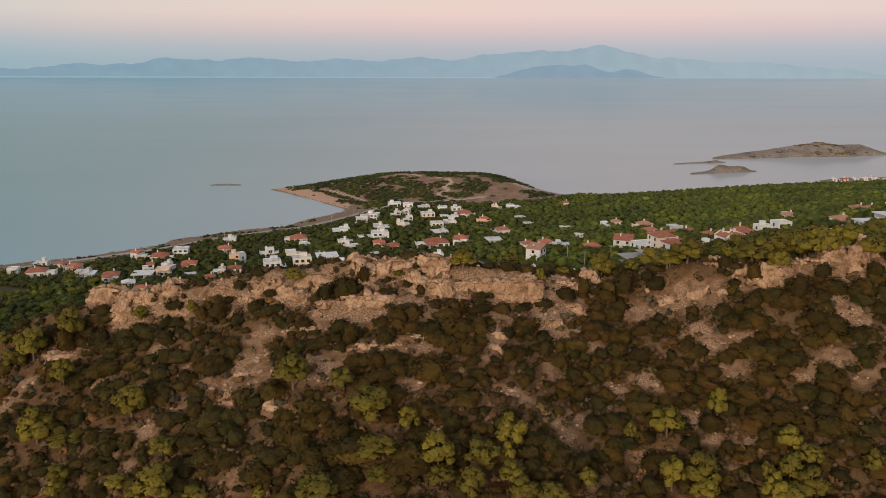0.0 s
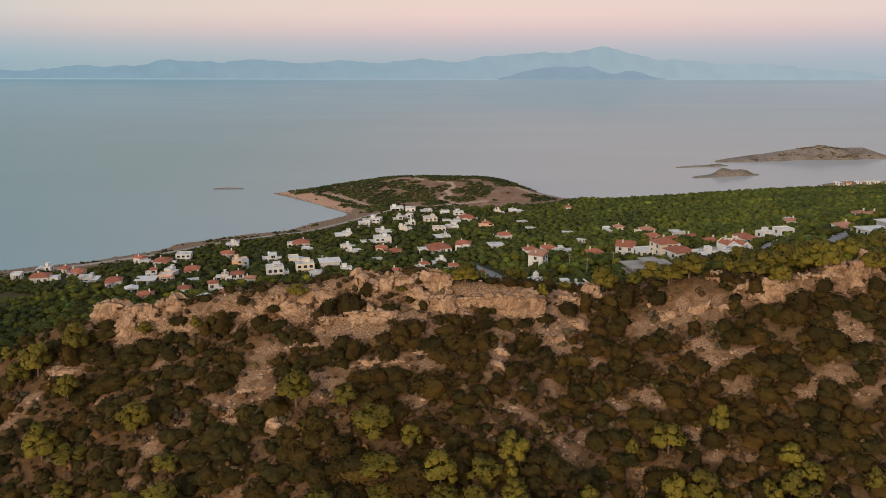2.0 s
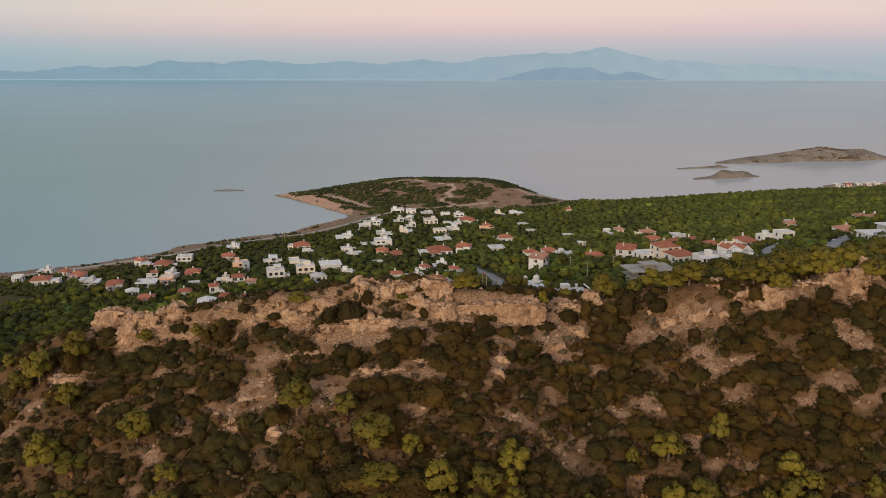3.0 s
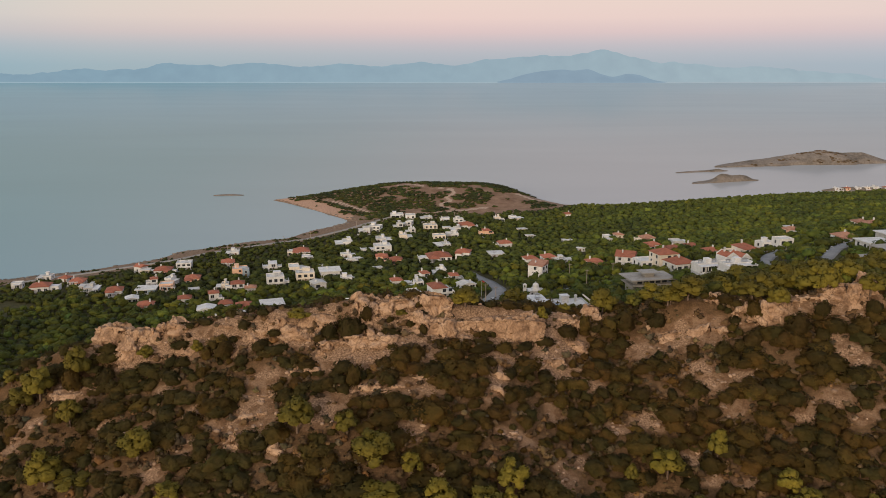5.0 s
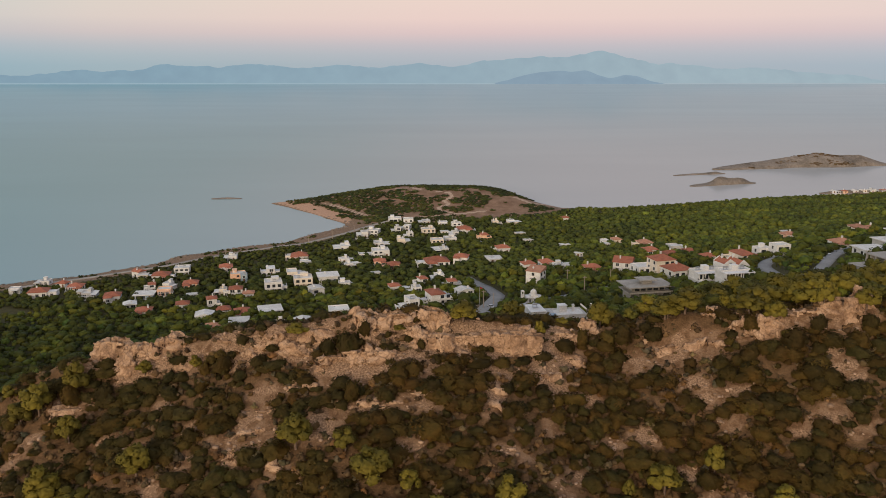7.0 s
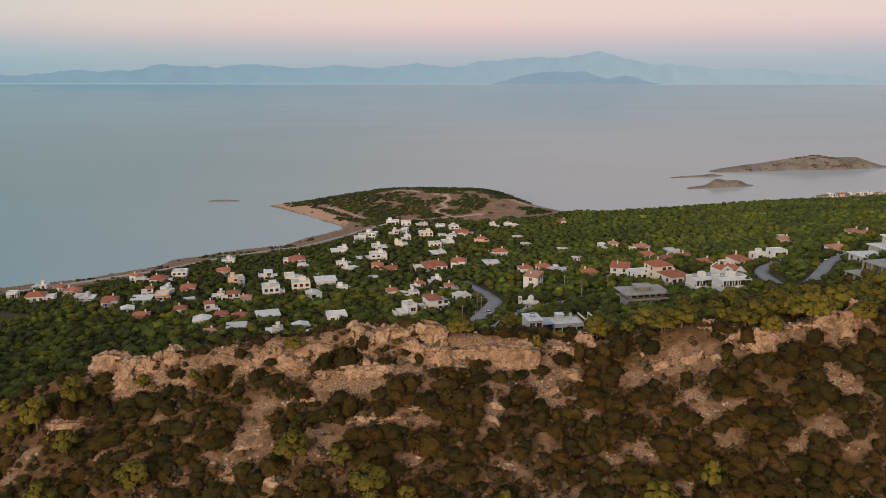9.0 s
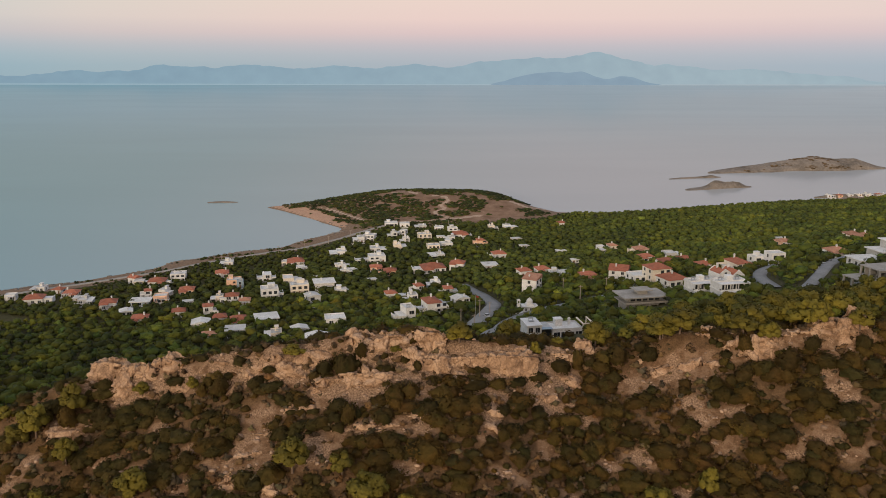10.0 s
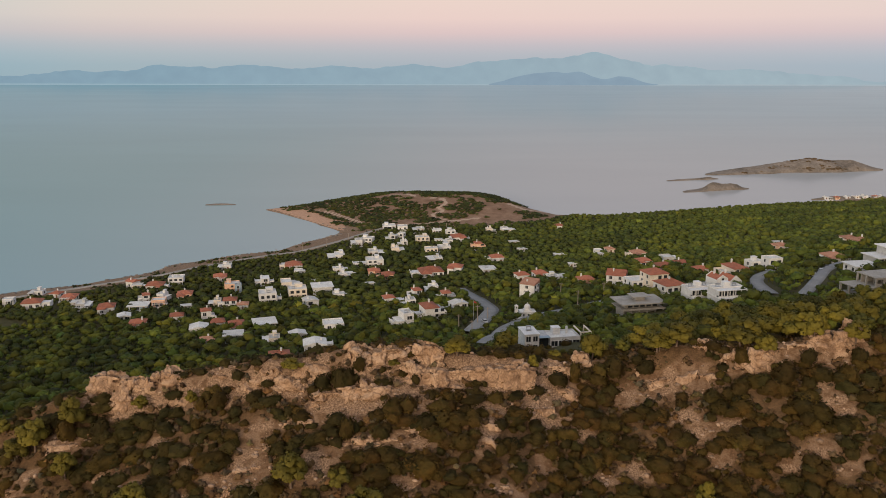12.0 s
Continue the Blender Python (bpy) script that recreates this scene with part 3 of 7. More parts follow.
xs = spaced((-4900, -700, 300), (-700, -330, 12), (-330, -110, 4.4), (-110, 125, 1.5), (125, 460, 5), (460, 800, 12), (800, 4900, 300))
ys = spaced((-4900, -300, 400), (-300, 60, 20), (60, 96, 3), (96, 165, 1.2), (165, 300, 4.5), (300, 940, 4), (940, 1500, 35))
ground_mesh = grid_mesh("ground", xs, ys, height, ground_material())
co = np.empty(len(ground_mesh.vertices) * 3, np.float32)
ground_mesh.vertices.foreach_get("co", co)
gx, gy = co[0::3].astype(float), co[1::3].astype(float)
inland = coast_distance(gx, gy)
zones = {
    "wood": smooth01((gy - crest_y(gx) - 4) / 8) * (1 - heath_part(gx, gy)),
    "heath": heath_part(gx, gy),
    "litter": smooth01((0.08 - clearing_value(gx, gy)) / 0.45) * smooth01((gy - 60) / 20) * smooth01((crest_y(gx) + 3 - gy) / 6),
    "rubble": np.maximum(rubble_value(gx, gy), smooth01((clearing_value(gx, gy) - 0.12) / 0.3) * smooth01(fractal(gx, gy, 5, 3, 141) * 2.2 + 0.62) * smooth01((gy - 108) / 10) * smooth01((crest_y(gx) - gy) / 3)),
    "shore": smooth01((38 - inland) / 14),
    "sand": smooth01((24 - inland) / 9) * smooth01((inland - 1.0) / 3) * smooth01((gy - 690) / 10) * smooth01((-78 - gx) / 10) * smooth01((835 - gy) / 12),
    "track": np.maximum.reduce([smooth01((w + 0.9 - line_distance(gx, gy, pts)) / 1.8) for w, pts in TRACKS]),
}
for name, values in zones.items():
    ground_mesh.attributes.new(name, "FLOAT", "POINT").data.foreach_set("value", values.astype(np.float32))
tagged(new("ground", ground_mesh), "dry reddish earth of ridge, wooded plain and headland", "ground", kind="structure")


def sea_material():
    """Calm water: a soft mirror of the sky over a blue-grey body colour that also holds sky tint and evening haze."""
    m = bpy.data.materials.new("calm_sea")
    m.use_nodes = True
    n = m.node_tree
    n.nodes.clear()
    end = n.nodes.new("ShaderNodeOutputMaterial")
    body = n.nodes.new("ShaderNodeBsdfDiffuse")
    gloss = n.nodes.new("ShaderNodeBsdfGlossy")
    gloss.inputs["Color"].default_value = (0.95, 0.97, 0.985, 1)
    gloss.inputs["Roughness"].default_value = 0.15
    geo = n.nodes.new("ShaderNodeNewGeometry")
    mp = n.nodes.new("ShaderNodeMapping")
    mp.inputs["Scale"].default_value = (0.3, 1.0, 1.0)
    n.links.new(geo.outputs["Position"], mp.inputs["Vector"])
    big = n.nodes.new("ShaderNodeTexNoise")
    big.inputs["Scale"].default_value, big.inputs["Detail"].default_value = 0.005, 4
    n.links.new(mp.outputs[0], big.inputs["Vector"])
    place = n.nodes.new("ShaderNodeSeparateXYZ")
    n.links.new(geo.outputs["Position"], place.inputs[0])

    def ranged(socket, a, b):
        r = n.nodes.new("ShaderNodeMapRange")
        r.interpolation_type = "SMOOTHSTEP"
        r.inputs["From Min"].default_value, r.inputs["From Max"].default_value = a, b
        n.links.new(socket, r.inputs["Value"])
        return r.outputs[0]

    def blend(fac, a, b):
        m_ = n.nodes.new("ShaderNodeMix")
        m_.data_type = "RGBA"
        n.links.new(fac, m_.inputs["Factor"])
        for s_, c in (("A", a), ("B", b)):
            if isinstance(c, tuple):
                m_.inputs[s_].default_value = (*c, 1)
            else:
                n.links.new(c, m_.inputs[s_])
        return m_.outputs["Result"]

    # reflected sky and haze put into the colour: green-blue western bay, paler east, bluer gulf, pale horizon
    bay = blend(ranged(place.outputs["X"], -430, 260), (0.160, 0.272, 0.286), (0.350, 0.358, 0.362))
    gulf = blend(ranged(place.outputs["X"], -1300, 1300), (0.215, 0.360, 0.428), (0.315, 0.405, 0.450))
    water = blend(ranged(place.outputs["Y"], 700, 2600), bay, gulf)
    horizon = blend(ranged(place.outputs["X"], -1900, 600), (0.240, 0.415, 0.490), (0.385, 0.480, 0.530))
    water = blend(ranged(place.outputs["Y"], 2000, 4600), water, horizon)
    tone = ramp_node(n, [(0.35, (0.985, 0.985, 0.985)), (0.65, (1.035, 1.035, 1.035))], big.outputs["Fac"])
    mul = n.nodes.new("ShaderNodeVectorMath")
    mul.operation = "MULTIPLY"
    n.links.new(water, mul.inputs[0])
    n.links.new(tone.outputs[0], mul.inputs[1])
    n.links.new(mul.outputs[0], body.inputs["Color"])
    mx = n.nodes.new("ShaderNodeMixShader")
    fresnel = n.nodes.new("ShaderNodeFresnel")
    fresnel.inputs["IOR"].default_value = 1.33
    share = n.nodes.new("ShaderNodeMapRange")
    share.inputs["From Min"].default_value, share.inputs["From Max"].default_value = 0.15, 0.75
    share.inputs["To Min"].default_value, share.inputs["To Max"].default_value = 0.26, 0.19
    n.links.new(fresnel.outputs[0], share.inputs["Value"])
    n.links.new(share.outputs[0], mx.inputs["Fac"])
    n.links.new(body.outputs[0], mx.inputs[1])
    n.links.new(gloss.outputs[0], mx.inputs[2])
    n.links.new(mx.outputs[0], end.inputs["Surface"])
    return m


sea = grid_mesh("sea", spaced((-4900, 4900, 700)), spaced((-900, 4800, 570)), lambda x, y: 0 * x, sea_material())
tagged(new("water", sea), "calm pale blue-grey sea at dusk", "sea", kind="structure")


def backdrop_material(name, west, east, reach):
    """Far hills with evening haze put into a glowing colour, paler to the east: they keep almost none of their own
    colour.
    """
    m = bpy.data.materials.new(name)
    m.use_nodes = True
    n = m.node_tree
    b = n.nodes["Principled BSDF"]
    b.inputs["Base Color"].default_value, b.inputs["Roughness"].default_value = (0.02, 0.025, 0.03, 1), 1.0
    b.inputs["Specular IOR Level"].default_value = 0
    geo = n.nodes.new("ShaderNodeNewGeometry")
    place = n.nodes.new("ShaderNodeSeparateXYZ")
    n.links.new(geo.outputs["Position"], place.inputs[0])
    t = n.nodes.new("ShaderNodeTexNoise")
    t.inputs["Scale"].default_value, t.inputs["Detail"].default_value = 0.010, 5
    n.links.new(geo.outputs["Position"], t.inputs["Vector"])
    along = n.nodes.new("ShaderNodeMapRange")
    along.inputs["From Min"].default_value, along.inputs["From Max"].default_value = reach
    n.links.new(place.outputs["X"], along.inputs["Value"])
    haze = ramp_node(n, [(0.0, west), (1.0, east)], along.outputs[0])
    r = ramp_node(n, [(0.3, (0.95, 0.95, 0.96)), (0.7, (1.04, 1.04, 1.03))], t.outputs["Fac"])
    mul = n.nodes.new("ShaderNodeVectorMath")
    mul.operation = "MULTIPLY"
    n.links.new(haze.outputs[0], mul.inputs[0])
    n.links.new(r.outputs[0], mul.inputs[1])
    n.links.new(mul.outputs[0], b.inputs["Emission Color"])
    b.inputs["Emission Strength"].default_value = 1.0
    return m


def far_range(name, y, x0, step, heights, mat, label, rough=5.0):
    """A far range: a skyline of rounded summits at even steps from x0, with small knolls, that falls towards the water."""
    centres = x0 + step * np.arange(len(heights))
    xs = np.arange(centres[0], centres[-1] + 1, 8.0)
    kernel = np.hanning(max(3, int(step * 0.7 / 8)) + 2)
    pad = len(kernel)
    top = np.interp(np.r_[xs[:1] + 8.0 * np.arange(-pad, 0), xs, xs[-1:] + 8.0 * np.arange(1, pad + 1)], centres, heights)
    top = np.convolve(top, kernel / kernel.sum(), "same")[pad:-pad]
    top = np.maximum(top + rough * fractal(xs, xs * 0 + y, 70, 5, 40), 0.2)
    rows = []
    for k in range(9):
        f = k / 8
        wob = 1 + 0.25 * fractal(xs, xs * 0 + 300 * f + y, 160, 3, 44) * f * (1 - f) * 4
        rows.append(np.stack([xs, xs * 0 + y + 90 * f, top * (f ** 0.8) * wob], 1))
    n = len(xs)
    i = (np.arange(8)[:, None] * n + np.arange(n - 1)[None]).ravel()
    me = flat_mesh(name, np.concatenate(rows), np.stack([i, i + 1, i + n + 1, i + n], 1), mat, True)
    tagged(new(name, me), label, "mountains", kind="structure")


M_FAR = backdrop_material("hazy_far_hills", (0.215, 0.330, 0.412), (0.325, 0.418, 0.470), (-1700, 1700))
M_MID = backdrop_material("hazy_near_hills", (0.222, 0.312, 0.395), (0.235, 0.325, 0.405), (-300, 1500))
M_HAZE_LINE = backdrop_material("pale_haze_line", (0.30, 0.425, 0.485), (0.37, 0.44, 0.48), (-1500, 1800))
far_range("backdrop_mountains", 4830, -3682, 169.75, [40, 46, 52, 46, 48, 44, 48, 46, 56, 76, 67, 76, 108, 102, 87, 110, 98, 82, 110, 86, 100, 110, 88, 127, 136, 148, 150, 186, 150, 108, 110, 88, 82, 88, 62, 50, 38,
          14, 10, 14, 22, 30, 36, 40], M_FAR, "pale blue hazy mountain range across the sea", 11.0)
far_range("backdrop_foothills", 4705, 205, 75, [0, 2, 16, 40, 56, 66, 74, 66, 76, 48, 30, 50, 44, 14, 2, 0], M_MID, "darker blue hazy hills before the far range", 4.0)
# strip added at the horizon: pale haze and glint put into its glow
far_range("backdrop_haze_line", 4690, -3600, 450, [3.4, 4.0, 3.6, 4.2, 3.6, 4.0, 3.2, 3.6, 3.0, 2.6, 2.4, 3.2, 3.6, 3.4, 3.6, 3.2, 3.0], M_HAZE_LINE, "thin pale glowing haze line along the far waterline", 0.5)


ICO = bmesh.new()
bmesh.ops.create_icosphere(ICO, subdivisions=1, radius=1)
ICO_V = np.array([v.co[:] for v in ICO.verts])
ICO_F = np.array([[v.index for v in f.verts] for f in ICO.faces])
ICO.free()
DOME = bmesh.new()
bmesh.ops.create_icosphere(DOME, subdivisions=2, radius=1)
bmesh.ops.delete(DOME, geom=[v for v in DOME.verts if v.co.z < -0.45], context="VERTS")
DOME.verts.index_update()
DOME_V = np.array([v.co[:] for v in DOME.verts])
DOME_F = np.array([[v.index for v in f.verts] for f in DOME.faces])
DOME.free()


def isle(x0, x1, y0, y1, deep, peaks, seed, label, shelf=1.2):
    """A low bare island between two tips: its back rises to the given peaks (place along it from 0 to 1, height, spread), with a stony shelving shore."""
    nu, nv = 121, 41
    u, v = np.meshgrid(np.linspace(-0.02, 1.02, nu), np.linspace(-1.25, 1.25, nv))
    half = deep * np.clip(4 * u * (1 - u), 0, 1) ** 0.6 * (1 + 0.5 * fractal(u * 60, u * 0 + seed, 14, 3, seed)) + 0.4
    back = sum(h * np.exp(-((u - c) / w) ** 2) for c, h, w in peaks) * np.clip(6 * u, 0, 1) * np.clip(6 * (1 - u), 0, 1)
    d = np.abs(v)
    z = np.where(d < 1, shelf * np.clip((1 - d) * 6, 0, 1) + back * np.clip(1 - d, 0, 1) ** 0.75, -6 * (d - 1) - 0.4)
    z = z + (0.09 * back + 0.25) * fractal(u * 90, v * 22, 7, 4, seed + 7) * (d < 1)
    z = np.where((u < 0) | (u > 1), -1.5, z)
    x, y = x0 + (x1 - x0) * u, y0 + (y1 - y0) * u + deep * 0.6 * 4 * u * (1 - u) + v * half
    i = (np.arange(nv - 1)[:, None] * nu + np.arange(nu - 1)[None]).ravel()
    me = flat_mesh("island", np.stack([x.ravel(), y.ravel(), z.ravel()], 1), np.stack([i, i + 1, i + nu + 1, i + nu], 1), M_ISLE, True)
    ob = tagged(new("island", me), label, "island")
    if max(p[1] for p in peaks) > 10:
        dots = np.random.default_rng(seed)
        a, b = dots.uniform(0.12, 0.95, 420), dots.uniform(-0.85, 0.2, 420)
        near = fractal(a * 90, b * 20, 9, 2, seed + 3) + 0.25 * np.exp(-((a - 0.6) / 0.2) ** 2)
        vs, fs, at = [], [], 0
        for p, q in zip(a[near > 0.26], b[near > 0.26]):
            j, i = int((q + 1.25) / 2.5 * (nv - 1)), int((p + 0.02) / 1.04 * (nu - 1))
            r = dots.uniform(0.8, 1.7)
            v_ = ICO_V * (1 + 0.3 * dots.standard_normal((len(ICO_V), 1))) * (r * 2.0, r * 1.2, r * 0.4) + (x[j, i], y[j, i], z[j, i] + 0.1)
            vs.append(v_)
            fs.append(ICO_F + at)
            at += len(v_)
        scrub = new("scrub", flat_mesh("scrub", np.concatenate(vs), np.concatenate(fs), M_DRY, True))
        scrub.data.attributes.new("tone", "FLOAT_VECTOR", "POINT").data.foreach_set("vector", np.full(at * 3, 1.1, np.float32))
        scrub.parent = ob
        tagged(scrub, "dark low scrub dotted over the island", kind="stuff")
    return ob


M_ISLE = material("island_rock", [(0.10, 0.085, 0.070), (0.175, 0.148, 0.122), (0.23, 0.196, 0.166)], 0.05, 0.95, 0.5, fine=0.4)
M_DRY = material("dry_scrub", [(0.080, 0.052, 0.025), (0.125, 0.078, 0.038), (0.088, 0.066, 0.025)], 0.12, 0.85, 0.0, fine=1.1, island=0.2, tone=True, leaf=0.25)
isle(351, 612, 1068, 1118, 34, [(0.62, 13.0, 0.18), (0.35, 6.5, 0.2), (0.88, 9.5, 0.14), (0.1, 2.0, 0.1)], 3, "low bare brown island with scrub in the bay")
isle(280, 365, 925, 950, 11, [(0.46, 7.0, 0.13), (0.72, 6.0, 0.2)], 8, "small bare rocky islet in the bay", 0.7)
isle(285, 356, 1012, 1030, 5, [(0.8, 2.2, 0.2), (0.4, 0.8, 0.2)], 12, "flat dark rocky reef beside the island", 0.6)
isle(404, 500, 873, 884, 6, [(0.3, 2.2, 0.3), (0.8, 2.0, 0.2)], 19, "low brown rocky spit beside the harbour", 0.9)
isle(-241, -210, 840, 842, 4.0, [(0.5, 0.5, 0.25)], 15, "tiny flat dark rock off the headland", 0.5)


# ---- plants ----
def unit(v):
    return v / (np.linalg.norm(v, axis=-1, keepdims=True) + 1e-9)


OCT_V = np.array([(1, 0, 0), (-1, 0, 0), (0, 1, 0), (0, -1, 0), (0, 0, 1), (0, 0, -1)], float)
OCT_F = np.array([(4, 0, 2), (4, 2, 1), (4, 1, 3), (4, 3, 0), (5, 2, 0), (5, 1, 2), (5, 3, 1), (5, 0, 3)])


def leaf_cloud(rng, lobes, tufts, size, spread=0.5, heart=(0, 0, 0.1), core=0.95, shape=(OCT_V, OCT_F)):
    """Corners, faces and soft normals of a low plant: for each lobe (x, y, z, radius) a lumpy core under small leaf tufts."""
    lobes = np.asarray(lobes)
    core_v, core_f = shape
    cores = [core_v * (core * r) * (1 + 0.14 * rng.standard_normal((len(core_v), 1))) + (cx, cy, cz) for cx, cy, cz, r in lobes]
    pick = np.repeat(np.arange(1, len(lobes)), tufts)
    d = unit(rng.standard_normal((len(pick), 3)))
    d[:, 2] = np.where(d[:, 2] < -0.35, -d[:, 2], d[:, 2])
    pos = lobes[pick, :3] + d * lobes[pick, 3:4] * rng.uniform(0.82, 1.12, (len(pick), 1))
    nrm = unit(d + spread * rng.standard_normal(d.shape))
    t1 = unit(np.cross(nrm, rng.standard_normal(d.shape)))
    t2 = np.cross(nrm, t1)
    a0, s = rng.uniform(0, 6.283, (len(pick), 1)), size * rng.uniform(0.6, 1.35, (len(pick), 1))
    leaves = np.stack([pos + s * (np.cos(a0 + k) * t1 + np.sin(a0 + k) * t2) for k in (0, 2.0, 4.2)], 1).reshape(-1, 3)
    normals = [unit(core_v + unit(v - heart)) for v in cores] + [np.repeat(unit(0.65 * d + 0.25 * nrm + 0.9 * unit(pos - heart)), 3, 0)]
    faces = [core_f + len(core_v) * i for i in range(len(cores))] + [np.arange(len(leaves)).reshape(-1, 3) + len(core_v) * len(cores)]
    return np.concatenate(cores + [leaves]), np.concatenate(faces), np.concatenate(normals)


def trunk_shape(h, r0, r1, lean=(0, 0), sides=6):
    a = np.arange(sides) * 6.283185 / sides
    ring = np.stack([np.cos(a), np.sin(a)], 1)
    levels = [(0, r0), (0.4 * h, r0 * 0.75 + r1 * 0.2), (h, r1)]
    v = np.concatenate([np.c_[ring * r + np.array(lean) * (z / h) ** 1.5, np.full(sides, z)] for z, r in levels])
    f = [(k * sides + i, k * sides + (i + 1) % sides, (k + 1) * sides + (i + 1) % sides, (k + 1) * sides + i) for k in range(2) for i in range(sides)]
    return v, np.array(f)


def dome_shrub(rng, bulges, tufts, size, heart=0.55, swell=(0.15, 0.55), tight=(6.0, 22.0), fuzz=0.34):
    """A dense low shrub: one closed leafy dome that swells into soft bulges, under many small leaf tufts."""
    to = unit(rng.standard_normal((bulges, 3)) + (0, 0, 0.45))
    swell, tight = rng.uniform(*swell, bulges), rng.uniform(*tight, bulges)
    stretch = np.array((rng.uniform(0.9, 1.5), rng.uniform(0.85, 1.25), rng.uniform(0.75, 1.0)))

    def reach(d):
        near = np.exp(-(1 - d @ to.T) * tight) * swell
        return (heart + 0.85 * near.max(1) + 0.15 * near.sum(1) - 0.10 * np.clip(-d[:, 2], 0, 1))[:, None]

    v = DOME_V * reach(DOME_V) * (1 + 0.05 * rng.standard_normal((len(DOME_V), 1)))
    d = unit(rng.standard_normal((tufts, 3)))
    d[:, 2] = np.where(d[:, 2] < -0.3, -d[:, 2], d[:, 2])
    pos = d * reach(d) * (0.92 + fuzz * rng.uniform(0, 1, (tufts, 1)) ** 2)
    nrm = unit(d + 0.45 * rng.standard_normal(d.shape))
    t1 = unit(np.cross(nrm, rng.standard_normal(d.shape)))
    t2 = np.cross(nrm, t1)
    a0, r = rng.uniform(0, 6.283, (tufts, 1)), size * rng.uniform(0.6, 1.4, (tufts, 1))
    leaf_v = np.stack([pos + r * (np.cos(a0 + k) * t1 + np.sin(a0 + k) * t2) for k in (0, 2.0, 4.2)], 1).reshape(-1, 3)
    step = 0.05
    e1 = unit(np.cross(DOME_V, (0.31, 0.2, 0.93)))
    e2 = np.cross(DOME_V, e1)
    base = DOME_V * reach(DOME_V)
    p1, p2 = unit(DOME_V + step * e1), unit(DOME_V + step * e2)
    slope = unit(np.cross(p1 * reach(p1) - base, p2 * reach(p2) - base))
    slope *= np.sign((slope * DOME_V).sum(1, keepdims=True))
    near = np.argmax(d @ DOME_V.T, 1)
    normals = np.concatenate([unit(slope + 0.5 * DOME_V), np.repeat(unit(0.6 * slope[near] + 0.6 * d + 0.5 * nrm), 3, 0)])
    out = np.concatenate([v, leaf_v]) * stretch + (0, 0, 0.06)
    return out, np.concatenate([DOME_F, np.arange(3 * tufts).reshape(-1, 3) + len(v)]), normals


def pine_variant(k):
    """Meshes of one rounded young pine, 1 m wide and about 1.15 m high."""
    rng = np.random.default_rng(100 + k)
    n = int(rng.integers(17, 23))
    lobes = [(0, 0, 0.52, 0.26)]
    squash = rng.uniform(0.75, 1.15)
    for i in range(n):
        a, up = i * 2.4 + rng.uniform(-0.5, 0.5), rng.uniform(-0.35, 1.0)
        rad = 0.34 * math.sqrt(1 - max(0, up) ** 2) * rng.uniform(0.7, 1.12)
        lobes.append((rad * math.cos(a) * squash, rad * math.sin(a), 0.52 + 0.40 * up + rng.uniform(-0.05, 0.05), rng.uniform(0.11, 0.185)))
    v, f, soft = leaf_cloud(rng, lobes, 56, 0.039, 0.7, (0, 0, 0.4), 0.88, (ICO_V, ICO_F))
    crown = flat_mesh("crown", v, f, M_PINE, normals=soft)
    tv, tf = trunk_shape(0.8, 0.035, 0.012, rng.uniform(-0.06, 0.06, 2))
    parts = [(tv, tf)]
    at = len(tv)
    for cx, cy, cz, r in lobes[1:6]:
        z0 = rng.uniform(0.25, 0.5)
        bv = np.array([[0.012, 0, z0], [-0.012, 0.01, z0], [0, -0.014, z0 + 0.02], [cx, cy, cz]])
        parts.append((bv, np.array([[0, 1, 3, 3], [1, 2, 3, 3], [2, 0, 3, 3]]) + at))
        at += 4
    limbs = flat_mesh("trunk", np.concatenate([p[0] for p in parts]), np.concatenate([p[1] for p in parts]), M_BARK)
    limbs.validate()
    return crown, limbs


PINES = [pine_variant(k) for k in range(9)]
DARK_PINES = []
for crown, limbs in PINES:
    darker = crown.copy()
    darker.materials[0] = M_OLIVE
    DARK_PINES.append((darker, limbs))
pine_count = 0


def pine(x, y, wide, tall=None, where="on the dry slope", dark=False):
    """One pine by its crown's width and its height."""
    global pine_count
    crown, limbs = (DARK_PINES if dark else PINES)[pine_count % len(PINES)]
    tall = tall or wide
    ob = new("pine_tree")
    z = float(height(x, y)) - 0.15
    turn = (pine_count * 137.5) % 360
    ob.matrix_world = Matrix.LocRotScale((x, y, z), Euler((0, 0, radians(turn))), (wide, wide, tall / 1.12))
    for name, me in (("trunk", limbs), ("crown", crown)):
        p = new(name, me)
        p.parent = ob
    pine_count += 1
    return tagged(ob, f"{'dark olive' if dark else 'young yellow-green'} pine tree {where}", "tree", "pines on the ridge")


def scatter(rng, x0, x1, y0, y1, step):
    gx, gy = np.meshgrid(np.arange(x0, x1, step), np.arange(y0, y1, step))
    return (gx + rng.uniform(-0.5, 0.5, gx.shape) * step).ravel(), (gy + rng.uniform(-0.5, 0.5, gy.shape) * step).ravel()


def bush_cloud(rng, n, tufts, size, lobe=(0.15, 0.25), spread=0.5):
    """A rounded shrub of many small upright lobes round a dark heart."""
    lobes = [(0, 0, 0.28, 0.80)]
    flat = rng.uniform(0.65, 1.25)
    for i in range(n):
        a, up = i * 2.4 + rng.uniform(-0.6, 0.6), 1 - (i + 0.5) / n * 1.02
        rad = math.sqrt(max(0, 1 - up * up)) * rng.uniform(0.60, 0.88)
        lobes.append((rad * math.cos(a) * flat, rad * math.sin(a), 0.22 + 0.66 * up * rng.uniform(0.8, 1.15), rng.uniform(*lobe)))
    v, f, soft = leaf_cloud(rng, lobes, tufts, size, spread)
    return v * (1, 1, 1.12), f, soft


